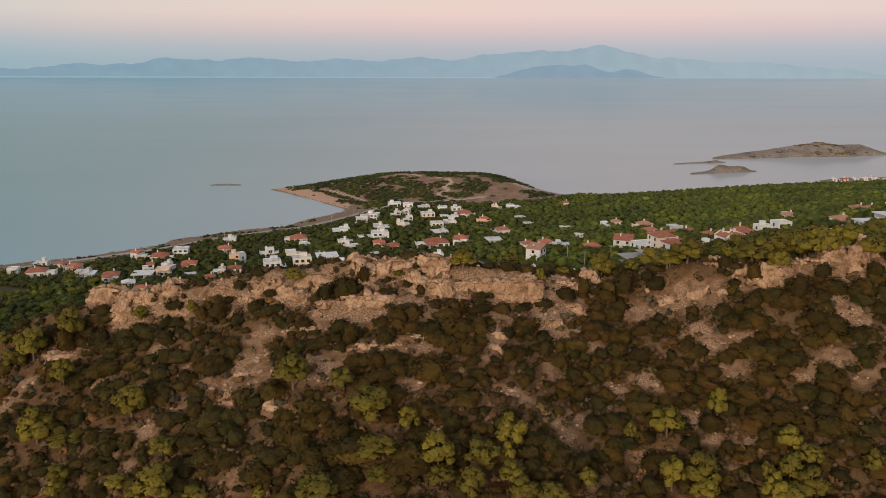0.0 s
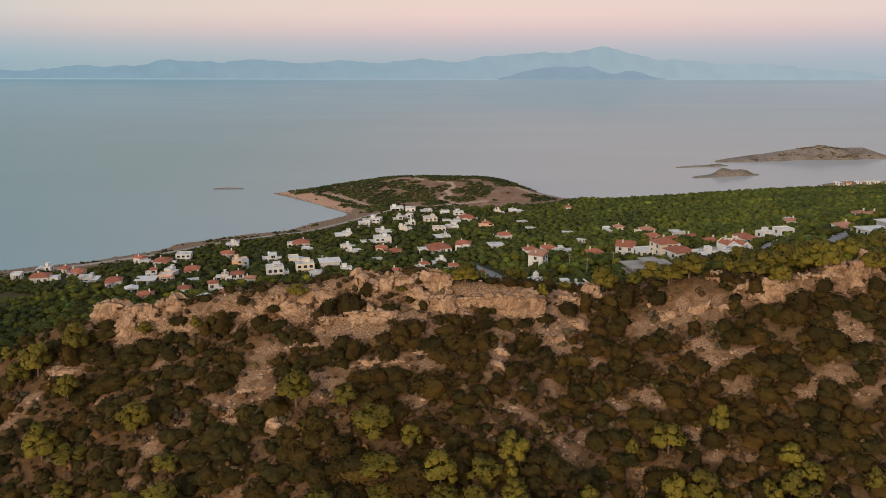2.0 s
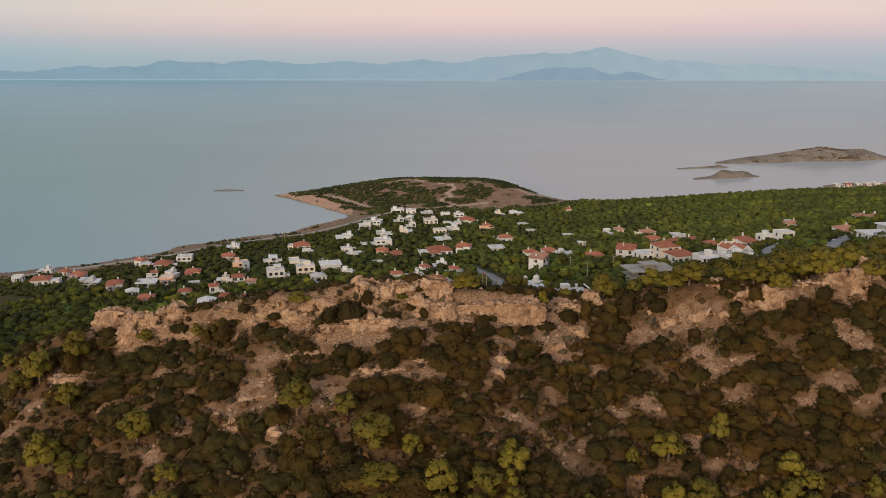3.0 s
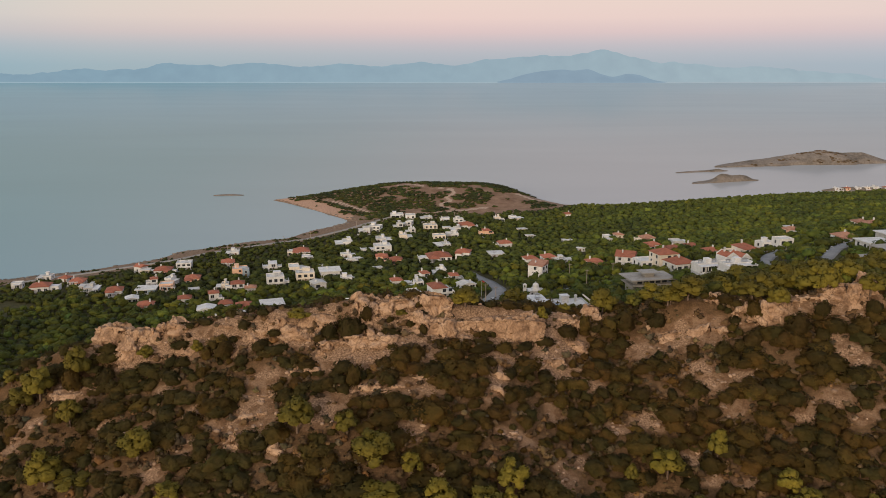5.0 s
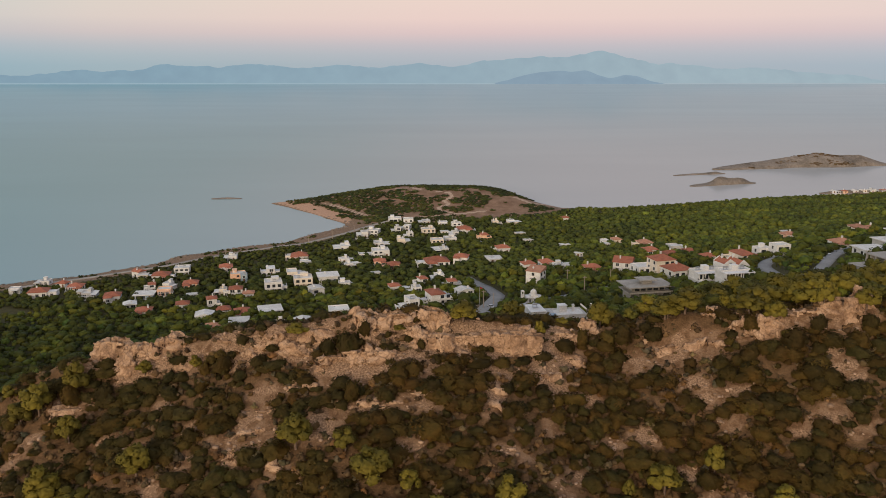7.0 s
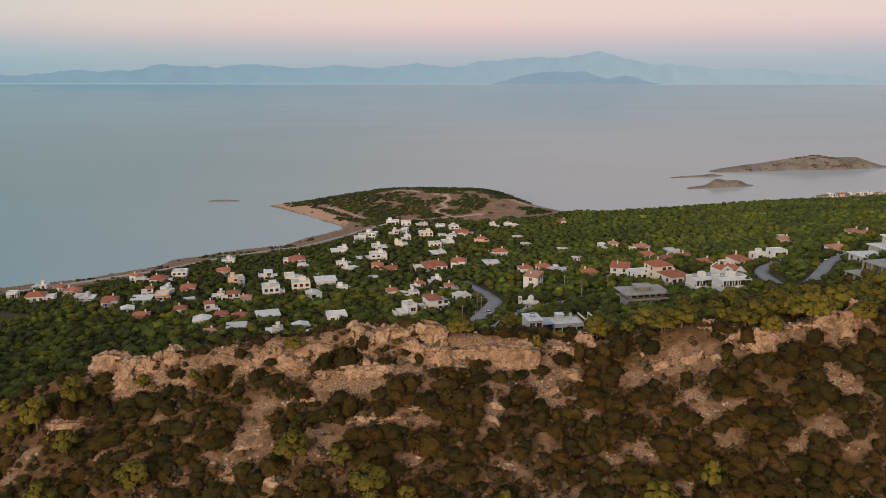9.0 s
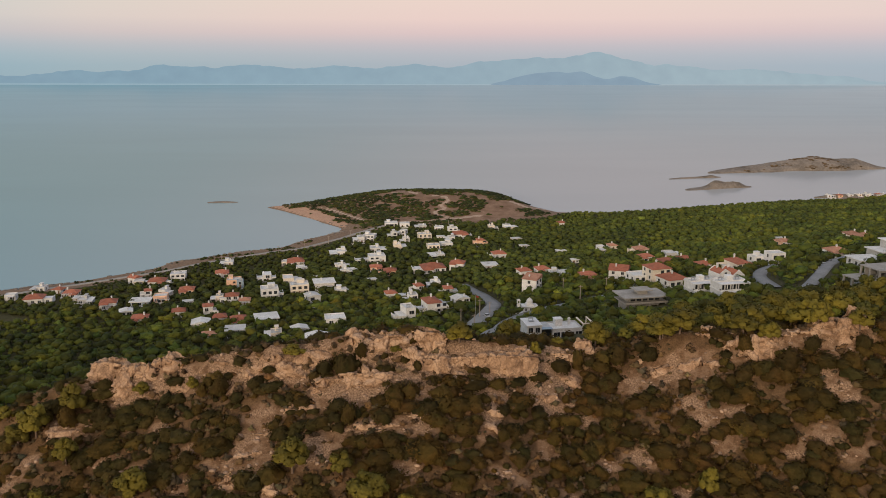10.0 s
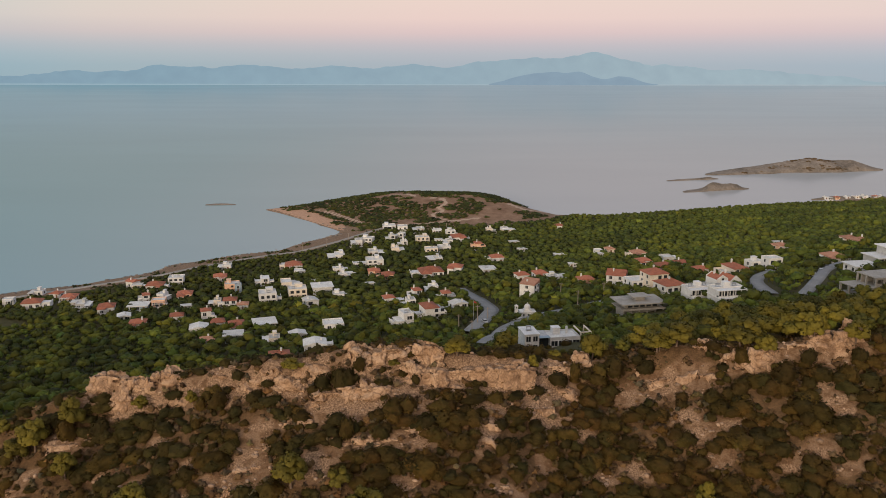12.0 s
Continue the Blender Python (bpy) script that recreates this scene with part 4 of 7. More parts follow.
def plant_stuff(name, shapes, xs, ys, wide, tall, mat, label, category, rng, sink=0.1, tones=None):
    """Many plants too many to count, joined as one growth."""
    zs = height(xs, ys) - sink
    vs, fs, ns, at = [], [], [], 0
    for i in range(len(xs)):
        v, f, *soft = shapes[i % len(shapes)]
        a = rng.uniform(0, 6.283)
        c, s = math.cos(a), math.sin(a)
        vs.append(np.stack([(v[:, 0] * c - v[:, 1] * s) * wide[i] + xs[i], (v[:, 0] * s + v[:, 1] * c) * wide[i] + ys[i], v[:, 2] * tall[i] + zs[i]], 1))
        if soft:
            w = soft[0]
            ns.append(np.stack([w[:, 0] * c - w[:, 1] * s, w[:, 0] * s + w[:, 1] * c, w[:, 2]], 1))
        fs.append(f + at)
        at += len(v)
    me = flat_mesh(name, np.concatenate(vs), np.concatenate(fs), mat, normals=np.concatenate(ns) if ns else None)
    if tones is None:
        tones = np.ones((len(xs), 3))
    own = np.repeat(np.arange(len(xs)), [len(v) for v in vs])
    me.attributes.new("tone", "FLOAT_VECTOR", "POINT").data.foreach_set("vector", tones[own].astype(np.float32).ravel())
    return tagged(new(name, me), label, category, kind="stuff")


def plant_tones(rng, n, light=0.28, hue=0.12):
    """How each plant's own green differs: lighter or darker, yellower or bluer."""
    k = np.exp(light * rng.standard_normal((n, 1)))
    h = hue * rng.standard_normal((n, 1))
    return k * np.concatenate([1 + h, np.ones((n, 1)), 1 - h], 1)


def shrub_tones(rng, x, y):
    """Kinds of shrub on the slope: dark green mastic, olive-brown kermes oak and grey-brown dry thorn, in drifts,
    weighted to the dark kind downhill and westward.
    """
    kinds = np.array([(0.70, 0.83, 0.90), (1.0, 0.99, 0.88), (1.10, 1.0, 1.05)])
    pick = 0.9 * fractal(x, y, 11, 2, 131) + 0.45 * rng.standard_normal(len(x)) + 0.25 * smooth01((x + 60) / 90) - 0.12 - 0.12 * smooth01((126 - y) / 16) - 0.22 * smooth01((116 - y) / 10) - 0.60 * smooth01((-8 - x) / 45)
    return kinds[np.where(pick < -0.08, 0, np.where(pick < 0.55, 1, 2))] * plant_tones(rng, len(x), 0.16, 0.04)


rng = np.random.default_rng(7)
BUSHES = [dome_shrub(rng, int(rng.integers(9, 18)), 360, 0.098, fuzz=0.30) for _ in range(20)]
bx, by = scatter(rng, -120, 130, 96, 170, 1.85)
open_ = clearing_value(bx, by)
keep = (open_ < rng.uniform(-0.18, 0.16, bx.shape) + 0.15 * smooth01((120 - by) / 12)) & (by < crest_y(bx) + 5 + 9 * smooth01(bx / 20)) & (np.abs(bx) < 14 + by * 0.66)
for px_, py_, pw_, ph_ in PINE_SPOTS:
    keep &= np.hypot(bx - px_, (by - py_ + 0.5) * 0.8) > 0.36 * pw_ + 0.2
bx, by, open_ = bx[keep], by[keep], open_[keep]
size = (0.9 + 2.0 * rng.uniform(0, 1, len(bx)) ** 1.6) * (1 + 0.5 * (fractal(bx, by, 14, 2, 77)))
size *= 0.90 * np.clip(0.75 - 1.3 * open_, 0.40, 1.0) * (1 + 0.2 * smooth01((122 - by) / 16))
tall = size * rng.uniform(0.75, 1.15, len(bx))
big = np.argsort(-size)[:230]
rest = np.setdiff1d(np.arange(len(bx)), big)
plant_stuff("hillside_scrub", BUSHES, bx[rest], by[rest], size[rest], tall[rest], M_BUSH, "dense dark olive-brown scrub covering the dry slope", "shrubs", rng, tones=shrub_tones(rng, bx[rest], by[rest]))
SHRUBS = []
for v, f, soft in BUSHES:
    me = flat_mesh("shrub", v, f, M_BUSH, normals=soft)
    shade = shrub_tones(rng, rng.uniform(-60, 60, 1), rng.uniform(100, 140, 1))
    me.attributes.new("tone", "FLOAT_VECTOR", "POINT").data.foreach_set("vector", np.repeat(shade, len(v), 0).astype(np.float32).ravel())
    SHRUBS.append(me)
for i, k in enumerate(big):
    ob = new("shrub", SHRUBS[i % len(SHRUBS)])
    ob.matrix_world = Matrix.LocRotScale((bx[k], by[k], float(height(bx[k], by[k])) - 0.12), Euler((0, 0, rng.uniform(0, 6.283))), (size[k], size[k], tall[k]))
    tagged(ob, "large rounded dark olive evergreen shrub on the slope", "shrub", "large shrubs of the slope")


shrub_count = 0


def shrub(x, y, wide, tall):
    """One large shrub by its width and height."""
    global shrub_count
    ob = new("shrub", SHRUBS[shrub_count * 5 % len(SHRUBS)])
    ob.matrix_world = Matrix.LocRotScale((x, y, float(height(x, y)) - 0.1), Euler((0, 0, shrub_count * 2.4)), (wide / 2.2, wide / 2.2, tall / 1.2))
    shrub_count += 1
    return tagged(ob, "dark olive shrub rooted among the limestone outcrops", "shrub", "shrubs among the rocks")


DRY = [bush_cloud(rng, 3, 6, 0.24, (0.25, 0.4)) for _ in range(8)]
dx_, dy_ = scatter(rng, -112, 122, 97, 160, 1.35)
k = (clearing_value(dx_, dy_) < rng.uniform(-0.05, 0.9, dx_.shape)) & (rng.uniform(0, 1, dx_.shape) < 0.66) & (np.abs(dx_) < 12 + dy_ * 0.64) & (dy_ < crest_y(dx_) + 8)
dx_, dy_ = dx_[k], dy_[k]
ds_ = rng.uniform(0.35, 1.15, len(dx_))
plant_stuff("dry_scrub", DRY, dx_, dy_, ds_, ds_ * 0.8, M_DRY, "low brown dry scrub and grass tufts on stony earth", "shrubs", rng, tones=plant_tones(rng, len(dx_), 0.3, 0.1))


def far_tree(rng):
    """A small rounded crown for the distant wood, 1 m wide and 0.9 m high."""
    v = ICO_V * (1 + 0.13 * rng.standard_normal((len(ICO_V), 1))) * (0.46, 0.46, 0.40) + (0, 0, 0.46)
    d = unit(rng.standard_normal((12, 3)) + (0, 0, 0.5))
    t1 = unit(np.cross(d, rng.standard_normal(d.shape)))
    t2 = np.cross(d, t1)
    pos = d * (0.48, 0.48, 0.43) + (0, 0, 0.46)
    tufts = np.stack([pos + 0.17 * (math.cos(k) * t1 + math.sin(k) * t2) for k in (0, 2.0, 4.2)], 1).reshape(-1, 3)
    return np.concatenate([v, tufts]), np.concatenate([ICO_F, np.arange(36).reshape(-1, 3) + len(v)]), np.concatenate([unit(ICO_V), np.repeat(d, 3, 0)])


def round_tree(rng, tufts, size):
    """A rounded pine crown on a short stem, 1 m wide and 1 m high."""
    v, f, soft = dome_shrub(rng, int(rng.integers(5, 9)), tufts, size)
    v = (v - (0, 0, 0.06)) * (0.54, 0.54, 0.52) + (0, 0, 0.50)
    tv, tf = trunk_shape(0.5, 0.05, 0.03, sides=3)
    tris = np.concatenate([tf[:, [0, 1, 2]], tf[:, [0, 2, 3]]])
    return np.concatenate([v, tv]), np.concatenate([f, tris + len(v)]), np.concatenate([soft, unit(tv * (1, 1, 0) + 1e-4)])


FINE_TREES = [round_tree(rng, 480, 0.075) for _ in range(14)]
NEAR_TREES = [round_tree(rng, 64, 0.15) for _ in range(14)]
FAR_TREES = [far_tree(rng) for _ in range(12)]


def free_of_things(x, y):
    ok = np.ones(x.shape, bool)
    for hx, hy, r in HOUSE_SPOTS:
        # keep the plot clear, and the outlook towards the ridge in front of it
        ok &= np.hypot(x - hx, (y - hy)) > r * 0.64
    for w, pts in ROADS:
        ok &= line_distance(x, y, pts) > w / 2 + 1.6
    return ok


def garden(x, y):
    """How tall plants may grow there: kept under each house's outlook over the slope towards the ridge."""
    most = np.full(x.shape, 9.0)
    g = height(x, y)
    for i, (hx, hy, r) in enumerate(HOUSE_SPOTS):
        gz = float(height(hx, hy)) + 0.4 + 1.9 * (i * 0.618 % 1)
        away = (hy - r * 0.55) - y
        near = (np.abs(x - hx * (y / hy)) < r * 0.68) & (away > -r * 0.6) & (away < 75)
        most = np.where(near, np.minimum(most, gz + 0.9 + np.maximum(away, 0) * (147 - gz) / hy - g), most)
    for w, pts in ROADS:
        most = np.where((line_distance(x, y + 5, pts) < w / 2 + 6) & (y < 376), np.minimum(most, 2.4), most)
    return most


def wood(x, y):
    d = coast_distance(x, y)
    ok = (d > 20 + 16 * smooth01((0 - x) / 60) * smooth01((690 - y) / 30) + 8 * fractal(x, y, 25, 2, 81)) & (heath_part(x, y) < 0.4) & (y > crest_y(x) + 7 + 5 * smooth01(x / 20) - 5 * smooth01((x - 25) / 20))
    ok &= (np.hypot((x + 250) / 26, (y - 428) / 16) > 1)
    return ok & free_of_things(x, y)


tx, ty = scatter(rng, -260, 260, 150, 440, 4.1)
k = wood(tx, ty) & (np.abs(tx) < 25 + ty * 0.60)
tx, ty = tx[k], ty[k]
w_ = (2.9 + 4.4 * rng.uniform(0, 1, len(tx)) ** 1.8) * (1 - 0.25 * smooth01((290 - ty) / 50) * smooth01((tx + 20) / 30))
allow = garden(tx, ty) * 1.1 + 1.0 + 3.3 * rng.uniform(0, 1, len(tx)) ** 1.5 * smooth01((ty - 290) / 90)
w_ = np.minimum(w_, allow)
w_ = np.where((tx > 30) & (ty < crest_y(tx) + 48), np.minimum(w_, 4.0), w_)
w_ = np.where((tx <= 30) & (ty < crest_y(tx) + 40), np.minimum(w_, 2.6 + 2.0 * smooth01((-70 - tx) / 15)), w_)
tx, ty, w_ = tx[w_ > 1.4], ty[w_ > 1.4], w_[w_ > 1.4]
tall_ = w_ * rng.uniform(0.8, 1.1, len(tx))
# tones also carry painted shade: crowns darker to the west, lighter eastward
tone_ = plant_tones(rng, len(tx), 0.32, 0.10) * 1.05 * (0.90 + 0.24 * smooth01((tx + 130) / 260) + 0.35 * fractal(tx, ty * 1.5, 45, 2, 111))[:, None] * (1.20, 1.10, 0.78)
first = np.argsort(ty + 60 * (w_ < 3.2))[:115]
others = np.setdiff1d(np.arange(len(tx)), first)
plant_stuff("pine_wood", NEAR_TREES, tx[others], ty[others], w_[others], tall_[others], M_FOREST, "dense dark green pine wood between the houses", "forest", rng, tones=tone_[others])
WOOD_TREES = []
for i, (v, f, soft) in enumerate(FINE_TREES):
    nv = len(v) - 9
    leafy = f.max(1) < nv
    crown, stem = flat_mesh("crown", v[:nv], f[leafy], M_FOREST, normals=soft[:nv]), flat_mesh("trunk", v[nv:], f[~leafy] - nv, M_BARK)
    crown.attributes.new("tone", "FLOAT_VECTOR", "POINT").data.foreach_set("vector", np.repeat(plant_tones(rng, 1, 0.2) * (1.3, 1.12, 0.95), nv, 0).astype(np.float32).ravel())
    WOOD_TREES.append((crown, stem))
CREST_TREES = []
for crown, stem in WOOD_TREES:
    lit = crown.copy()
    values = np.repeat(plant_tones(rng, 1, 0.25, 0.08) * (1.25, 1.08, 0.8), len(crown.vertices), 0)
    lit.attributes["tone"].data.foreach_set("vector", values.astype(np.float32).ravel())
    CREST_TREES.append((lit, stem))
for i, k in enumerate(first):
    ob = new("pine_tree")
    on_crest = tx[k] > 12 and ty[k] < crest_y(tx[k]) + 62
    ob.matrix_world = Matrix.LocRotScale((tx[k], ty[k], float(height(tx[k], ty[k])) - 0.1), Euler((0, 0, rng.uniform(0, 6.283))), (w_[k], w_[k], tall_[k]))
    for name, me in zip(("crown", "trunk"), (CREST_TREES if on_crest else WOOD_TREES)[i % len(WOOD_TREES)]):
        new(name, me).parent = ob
    tagged(ob, "olive-green rounded pine tree along the crest" if on_crest else "dark green pine tree in the wood behind the ridge", "tree", "pines behind the ridge")
bx_, by_ = scatter(rng, 22, 122, 150, 215, 6.9)
k = (by_ > crest_y(bx_) + 2.5) & (by_ < crest_y(bx_) + 18 + 34 * smooth01((bx_ - 30) / 35)) & free_of_things(bx_, by_) & (np.hypot(bx_ - 32, (by_ - 205) / 2) > 17) & (rng.uniform(0, 1, bx_.shape) < 0.92)
for x, y in zip(bx_[k], by_[k]):
    grown = rng.uniform(0.75, 1.0) * (3.2 + 3.6 * float(smooth01((x - 25) / 45)) * float(smooth01((y - crest_y(x)) / 14)))
    pine(x, y, grown * rng.uniform(0.95, 1.45), grown * rng.uniform(0.85, 1.1), "in the belt behind the crest", rng.uniform(0, 1) < 0.62)
tx, ty = scatter(rng, -420, 560, 440, 900, 4.2)
k = wood(tx, ty) & (np.abs(tx) < 25 + ty * 0.60)
tx, ty = tx[k], ty[k]
w_ = (2.7 + 3.6 * rng.uniform(0, 1, len(tx)) ** 1.7) * (0.65 + 0.35 * smooth01((coast_distance(tx, ty) - 20) / 80))
w_ = np.minimum(w_, garden(tx, ty) * 1.3)
tx, ty, w_ = tx[w_ > 1.6], ty[w_ > 1.6], w_[w_ > 1.6]
# shade in the west and light in the east put into the crown tones
plant_stuff("pine_wood", FAR_TREES, tx, ty, w_, w_ * rng.uniform(0.65, 0.9, len(tx)), M_FOREST, "dense green pine wood of the coastal plain", "forest", rng, tones=plant_tones(rng, len(tx), 0.18, 0.05) * (1.04, 1.0, 0.95) * (0.82 + 0.56 * smooth01((tx + 130) / 300) + 0.35 * fractal(tx * 0.7, ty * 1.6, 60, 3, 113))[:, None] * (1.05, 1.03, 0.9))
hx, hy = scatter(rng, -165, 135, 690, 900, 3.35)
patch = 1.4 * fractal(hx, hy * 1.8, 30, 3, 91) + 0.32 * smooth01((-35 - hx) / 40) + 0.25 * smooth01((hy - 800) / 30) - 0.06
k = (heath_part(hx, hy) > 0.3) & ((coast_distance(hx, hy) > 17) | (patch > 0.42)) & (coast_distance(hx, hy) > 7) & (patch > -0.18) & (np.min([line_distance(hx, hy, p) - w for w, p in TRACKS], axis=0) > 2.2)
hx, hy = hx[k], hy[k]
w_ = rng.uniform(1.4, 3.4, len(hx))
HEATH = [bush_cloud(rng, 4, 5, 0.2, (0.3, 0.45)) for _ in range(6)]
plant_stuff("headland_scrub", HEATH, hx, hy, w_, w_ * 0.45, M_FOREST, "low dark green scrub patches on the headland", "shrubs", rng, tones=0.80 * plant_tones(rng, len(hx), 0.24) * (1.05, 1.0, 1.25))


# ---- rocks ----
def rock_mesh(name, w, d, h, seed, step=0.27, lumps=1.0):
    """A weathered limestone outcrop, w x d x h metres, split into blocks by cracks and ledges, with its foot in the ground."""
    nx, ny, nz = max(4, int(w / step)), max(4, int(d / step)), max(4, int((h + 2) / step))

    def sheet(u, v, fn):
        idx = {}
        for i in range(u + 1):
            for j in range(v + 1):
                idx[i, j] = fn(i / u, j / v)
        return [(idx[i, j], idx[i + 1, j], idx[i + 1, j + 1], idx[i, j + 1]) for i in range(u) for j in range(v)]

    quads = sheet(nx, nz, lambda a, b: (a, 0, b)) + sheet(nx, ny, lambda a, b: (a, b, 1)) + sheet(ny, nz, lambda a, b: (0, 1 - a, b)) + sheet(ny, nz, lambda a, b: (1, a, b)) + sheet(nx, nz, lambda a, b: (1 - a, 1, b))
    keys, faces = {}, []
    for q in quads:
        faces.append([keys.setdefault(tuple(round(c, 5) for c in p), len(keys)) for p in q])
    verts = []
    off = Vector((seed * 17.3, seed * 5.1, seed * 9.7))
    for a, b, c in keys:
        x, y, z = (a - 0.5) * w, (b - 0.5) * d, c * (h + 2) - 2
        # rounded plan and shoulders
        k = 1 - 0.30 * abs(2 * a - 1) ** 3
        y *= k
        top = max(0.0, (z / h)) if h else 0
        y += (0.04 + 0.38 * lumps) * h * max(0, top) * (1 - b)
        z *= 1 - 0.42 * lumps * abs(2 * a - 1) ** 2.5 if z > 0 else 1
        p = Vector((x, y, z)) + off
        # tilted blocks between joints and bedding planes
        warped = Vector((p.x * 0.40 + 0.35 * noise.noise(p * 0.3), p.y * 0.40, p.z * 0.50 + 0.25 * noise.noise(p * 0.31 + Vector((9, 0, 0)))))
        dist, pts = noise.voronoi(warped, distance_metric="CHEBYCHEV")
        groove = max(0.0, 0.10 - (dist[1] - dist[0])) / 0.10
        cell = noise.cell(pts[0] * 7.3)
        face = (noise.cell_vector(pts[0] * 5.1) - Vector((0.5, 0.5, 0.5))).dot(warped - pts[0])
        bed = math.floor(p.z * 1.5 + 0.7 * noise.noise(p * 0.3))
        ledge = 0.20 * (noise.cell(Vector((bed * 3.7, math.floor(p.x * 0.3 + bed * 0.61), 0.5))) - 0.5)
        chip = noise.cell(Vector((p.x * 1.1 + 0.6 * noise.noise(p * 0.9), p.y * 1.1, p.z * 1.6)))
        push = lumps * 0.8 * (cell - 0.45) + (0.5 + 0.9 * lumps) * face - (0.14 + 0.30 * lumps) * groove + 0.12 * noise.fractal(p * 0.9, 0.9, 2.0, 3) + (0.03 + 0.09 * lumps) * (chip - 0.5) + (0.5 + 0.5 * lumps) * ledge
        n = Vector((max(-1, min(1, (a - 0.5) * 2.2)) ** 3, (b - 0.5) * 2 if b in (0, 1) else 0, 0.35 * (1 if c == 1 else 0.1)))
        n = n.normalized() if n.length > 0.01 else Vector((0, 0, 1))
        s = min(1.0, 0.35 + h / 4.5)
        q = Vector((x, y, z)) + n * push * s
        if c == 1:
            q.z += (lumps * 0.45 * (cell - 0.5) + lumps * 0.4 * noise.noise(p * 0.5) + 0.10 * noise.noise(p * 2.2) + 0.15 * (chip - 0.5) + 0.9 * face - 0.3 * groove) * s
        verts.append(q)
    me = bpy.data.meshes.new(name)
    me.from_pydata(verts, [], faces)
    me.polygons.foreach_set("use_smooth", np.ones(len(faces), bool))
    me.materials.append(M_ROCK)
    return me


rock_seed = 0


def outcrop(x, y, w, d, h, turn=0.0, lumps=1.0):
    global rock_seed
    rock_seed += 1
    ob = new("rock_outcrop", rock_mesh("rock_outcrop", w, d, h, rock_seed, lumps=lumps))
    z = min(float(height(x + a, y - d * 0.4)) for a in (-w * 0.3, 0, w * 0.3))
    ob.matrix_world = pose(x, y, z, 0, 0, turn)
    return tagged(ob, "weathered tan limestone outcrop along the ridge", "rock", "outcrops of the ridge")


def stone_shape(rng):
    v = ICO_V * rng.uniform(0.7, 1.25, (len(ICO_V), 1)) * (1, rng.uniform(0.6, 1), rng.uniform(0.45, 0.8))
    return v, ICO_F


srng = np.random.default_rng(17)
STONES = [stone_shape(srng) for _ in range(12)]
sx, sy = scatter(srng, -110, 120, 98, 158, 0.7)
open_ = clearing_value(sx, sy)
k = (open_ > 0.14 * smooth01((122 - sy) / 10)) & (srng.uniform(0, 1, sx.shape) < 1.1 * (0.4 + 0.6 * smooth01(fractal(sx, sy, 7, 2, 88) * 2 + 0.5))) & (np.abs(sx) < 12 + sy * 0.62) & (srng.uniform(0, 1, sx.shape) < 0.6)
sx, sy = sx[k], sy[k]
ssz = 0.07 + 0.6 * srng.uniform(0, 1, len(sx)) ** 5.0
plant_stuff("scree", STONES, sx, sy, ssz, ssz, M_STONE, "loose pale limestone scree on bare earth", "stones", srng, 0.0)


# low scrub along the rocky shore
hx, hy = scatter(srng, -330, 0, 480, 700, 3.6)
d = coast_distance(hx, hy)
k = (d > 9) & (d < 40) & (fractal(hx, hy, 18, 3, 95) > 0.22 - 0.2 * smooth01((d - 18) / 8)) & (np.min([line_distance(hx, hy, p) - w / 2 for w, p in ROADS], axis=0) > 1.6) & free_of_things(hx, hy)
hx, hy = hx[k], hy[k]
w_ = srng.uniform(0.8, 2.2, len(hx))
plant_stuff("shore_scrub", HEATH, hx, hy, w_, w_ * 0.6, M_FOREST, "low dark scrub along the rocky shore", "shrubs", srng, tones=0.7 * plant_tones(srng, len(hx), 0.3) * (1.15, 1.0, 0.9))
hx, hy = scatter(srng, -340, -60, 470, 740, 2.1)
d = coast_distance(hx, hy) + 3 * fractal(hx, hy, 30, 3, 9)
k = (d > -2.2) & (d < 9) & (fractal(hx, hy, 14, 3, 97) + 0.25 * srng.standard_normal(len(hx)) > -0.05 + 0.05 * d)
hx, hy = hx[k], hy[k]
w_ = srng.uniform(0.5, 1.9, len(hx))
plant_stuff("shore_rocks", STONES, hx, hy, w_, w_ * 0.55, M_ISLE, "dark broken rocks along the waterline", "stones", srng, 0.0)


# ---- houses ----
def box_faces(x0, x1, y0, y1, z0, z1):
    v = [(x, y, z) for z in (z0, z1) for y in (y0, y1) for x in (x0, x1)]
    return v, [(0, 2, 3, 1), (4, 5, 7, 6), (0, 1, 5, 4), (2, 6, 7, 3), (0, 4, 6, 2), (1, 3, 7, 5)]


def boxes_mesh(name, boxes, mat):
    vs, fs = [], []
    for b in boxes:
        v, f = box_faces(*b)
        fs += [tuple(i + len(vs) for i in q) for q in f]
        vs += v
    me = bpy.data.meshes.new(name)
    me.from_pydata(vs, [], fs)
    me.materials.append(mat)
    return me


def child(name, me, parent, m=None, label=""):
    ob = new(name, me)
    ob.parent = parent
    if m is not None:
        ob.matrix_local = m
    if label:
        tagged(ob, label)
    return ob


WINDOW = boxes_mesh("window", [(-0.62, -0.5, -0.07, 0.03, -0.75, 0.75), (0.5, 0.62, -0.07, 0.03, -0.75, 0.75), (-0.5, 0.5, -0.07, 0.03, 0.63, 0.75), (-0.5, 0.5, -0.12, 0.03, -0.75, -0.65)], M_WHITE)
PANE = boxes_mesh("pane", [(-0.5, -0.03, -0.035, 0.02, -0.65, 0.63), (0.03, 0.5, -0.035, 0.02, -0.65, 0.63)], M_GLASS)
SHUTTER = material("brown_shutter", [(0.13, 0.07, 0.045), (0.2, 0.11, 0.07)], 1.5, 0.7, 0.1)
DOOR = boxes_mesh("door", [(-0.55, 0.55, -0.05, 0.03, 0, 2.1)], SHUTTER)
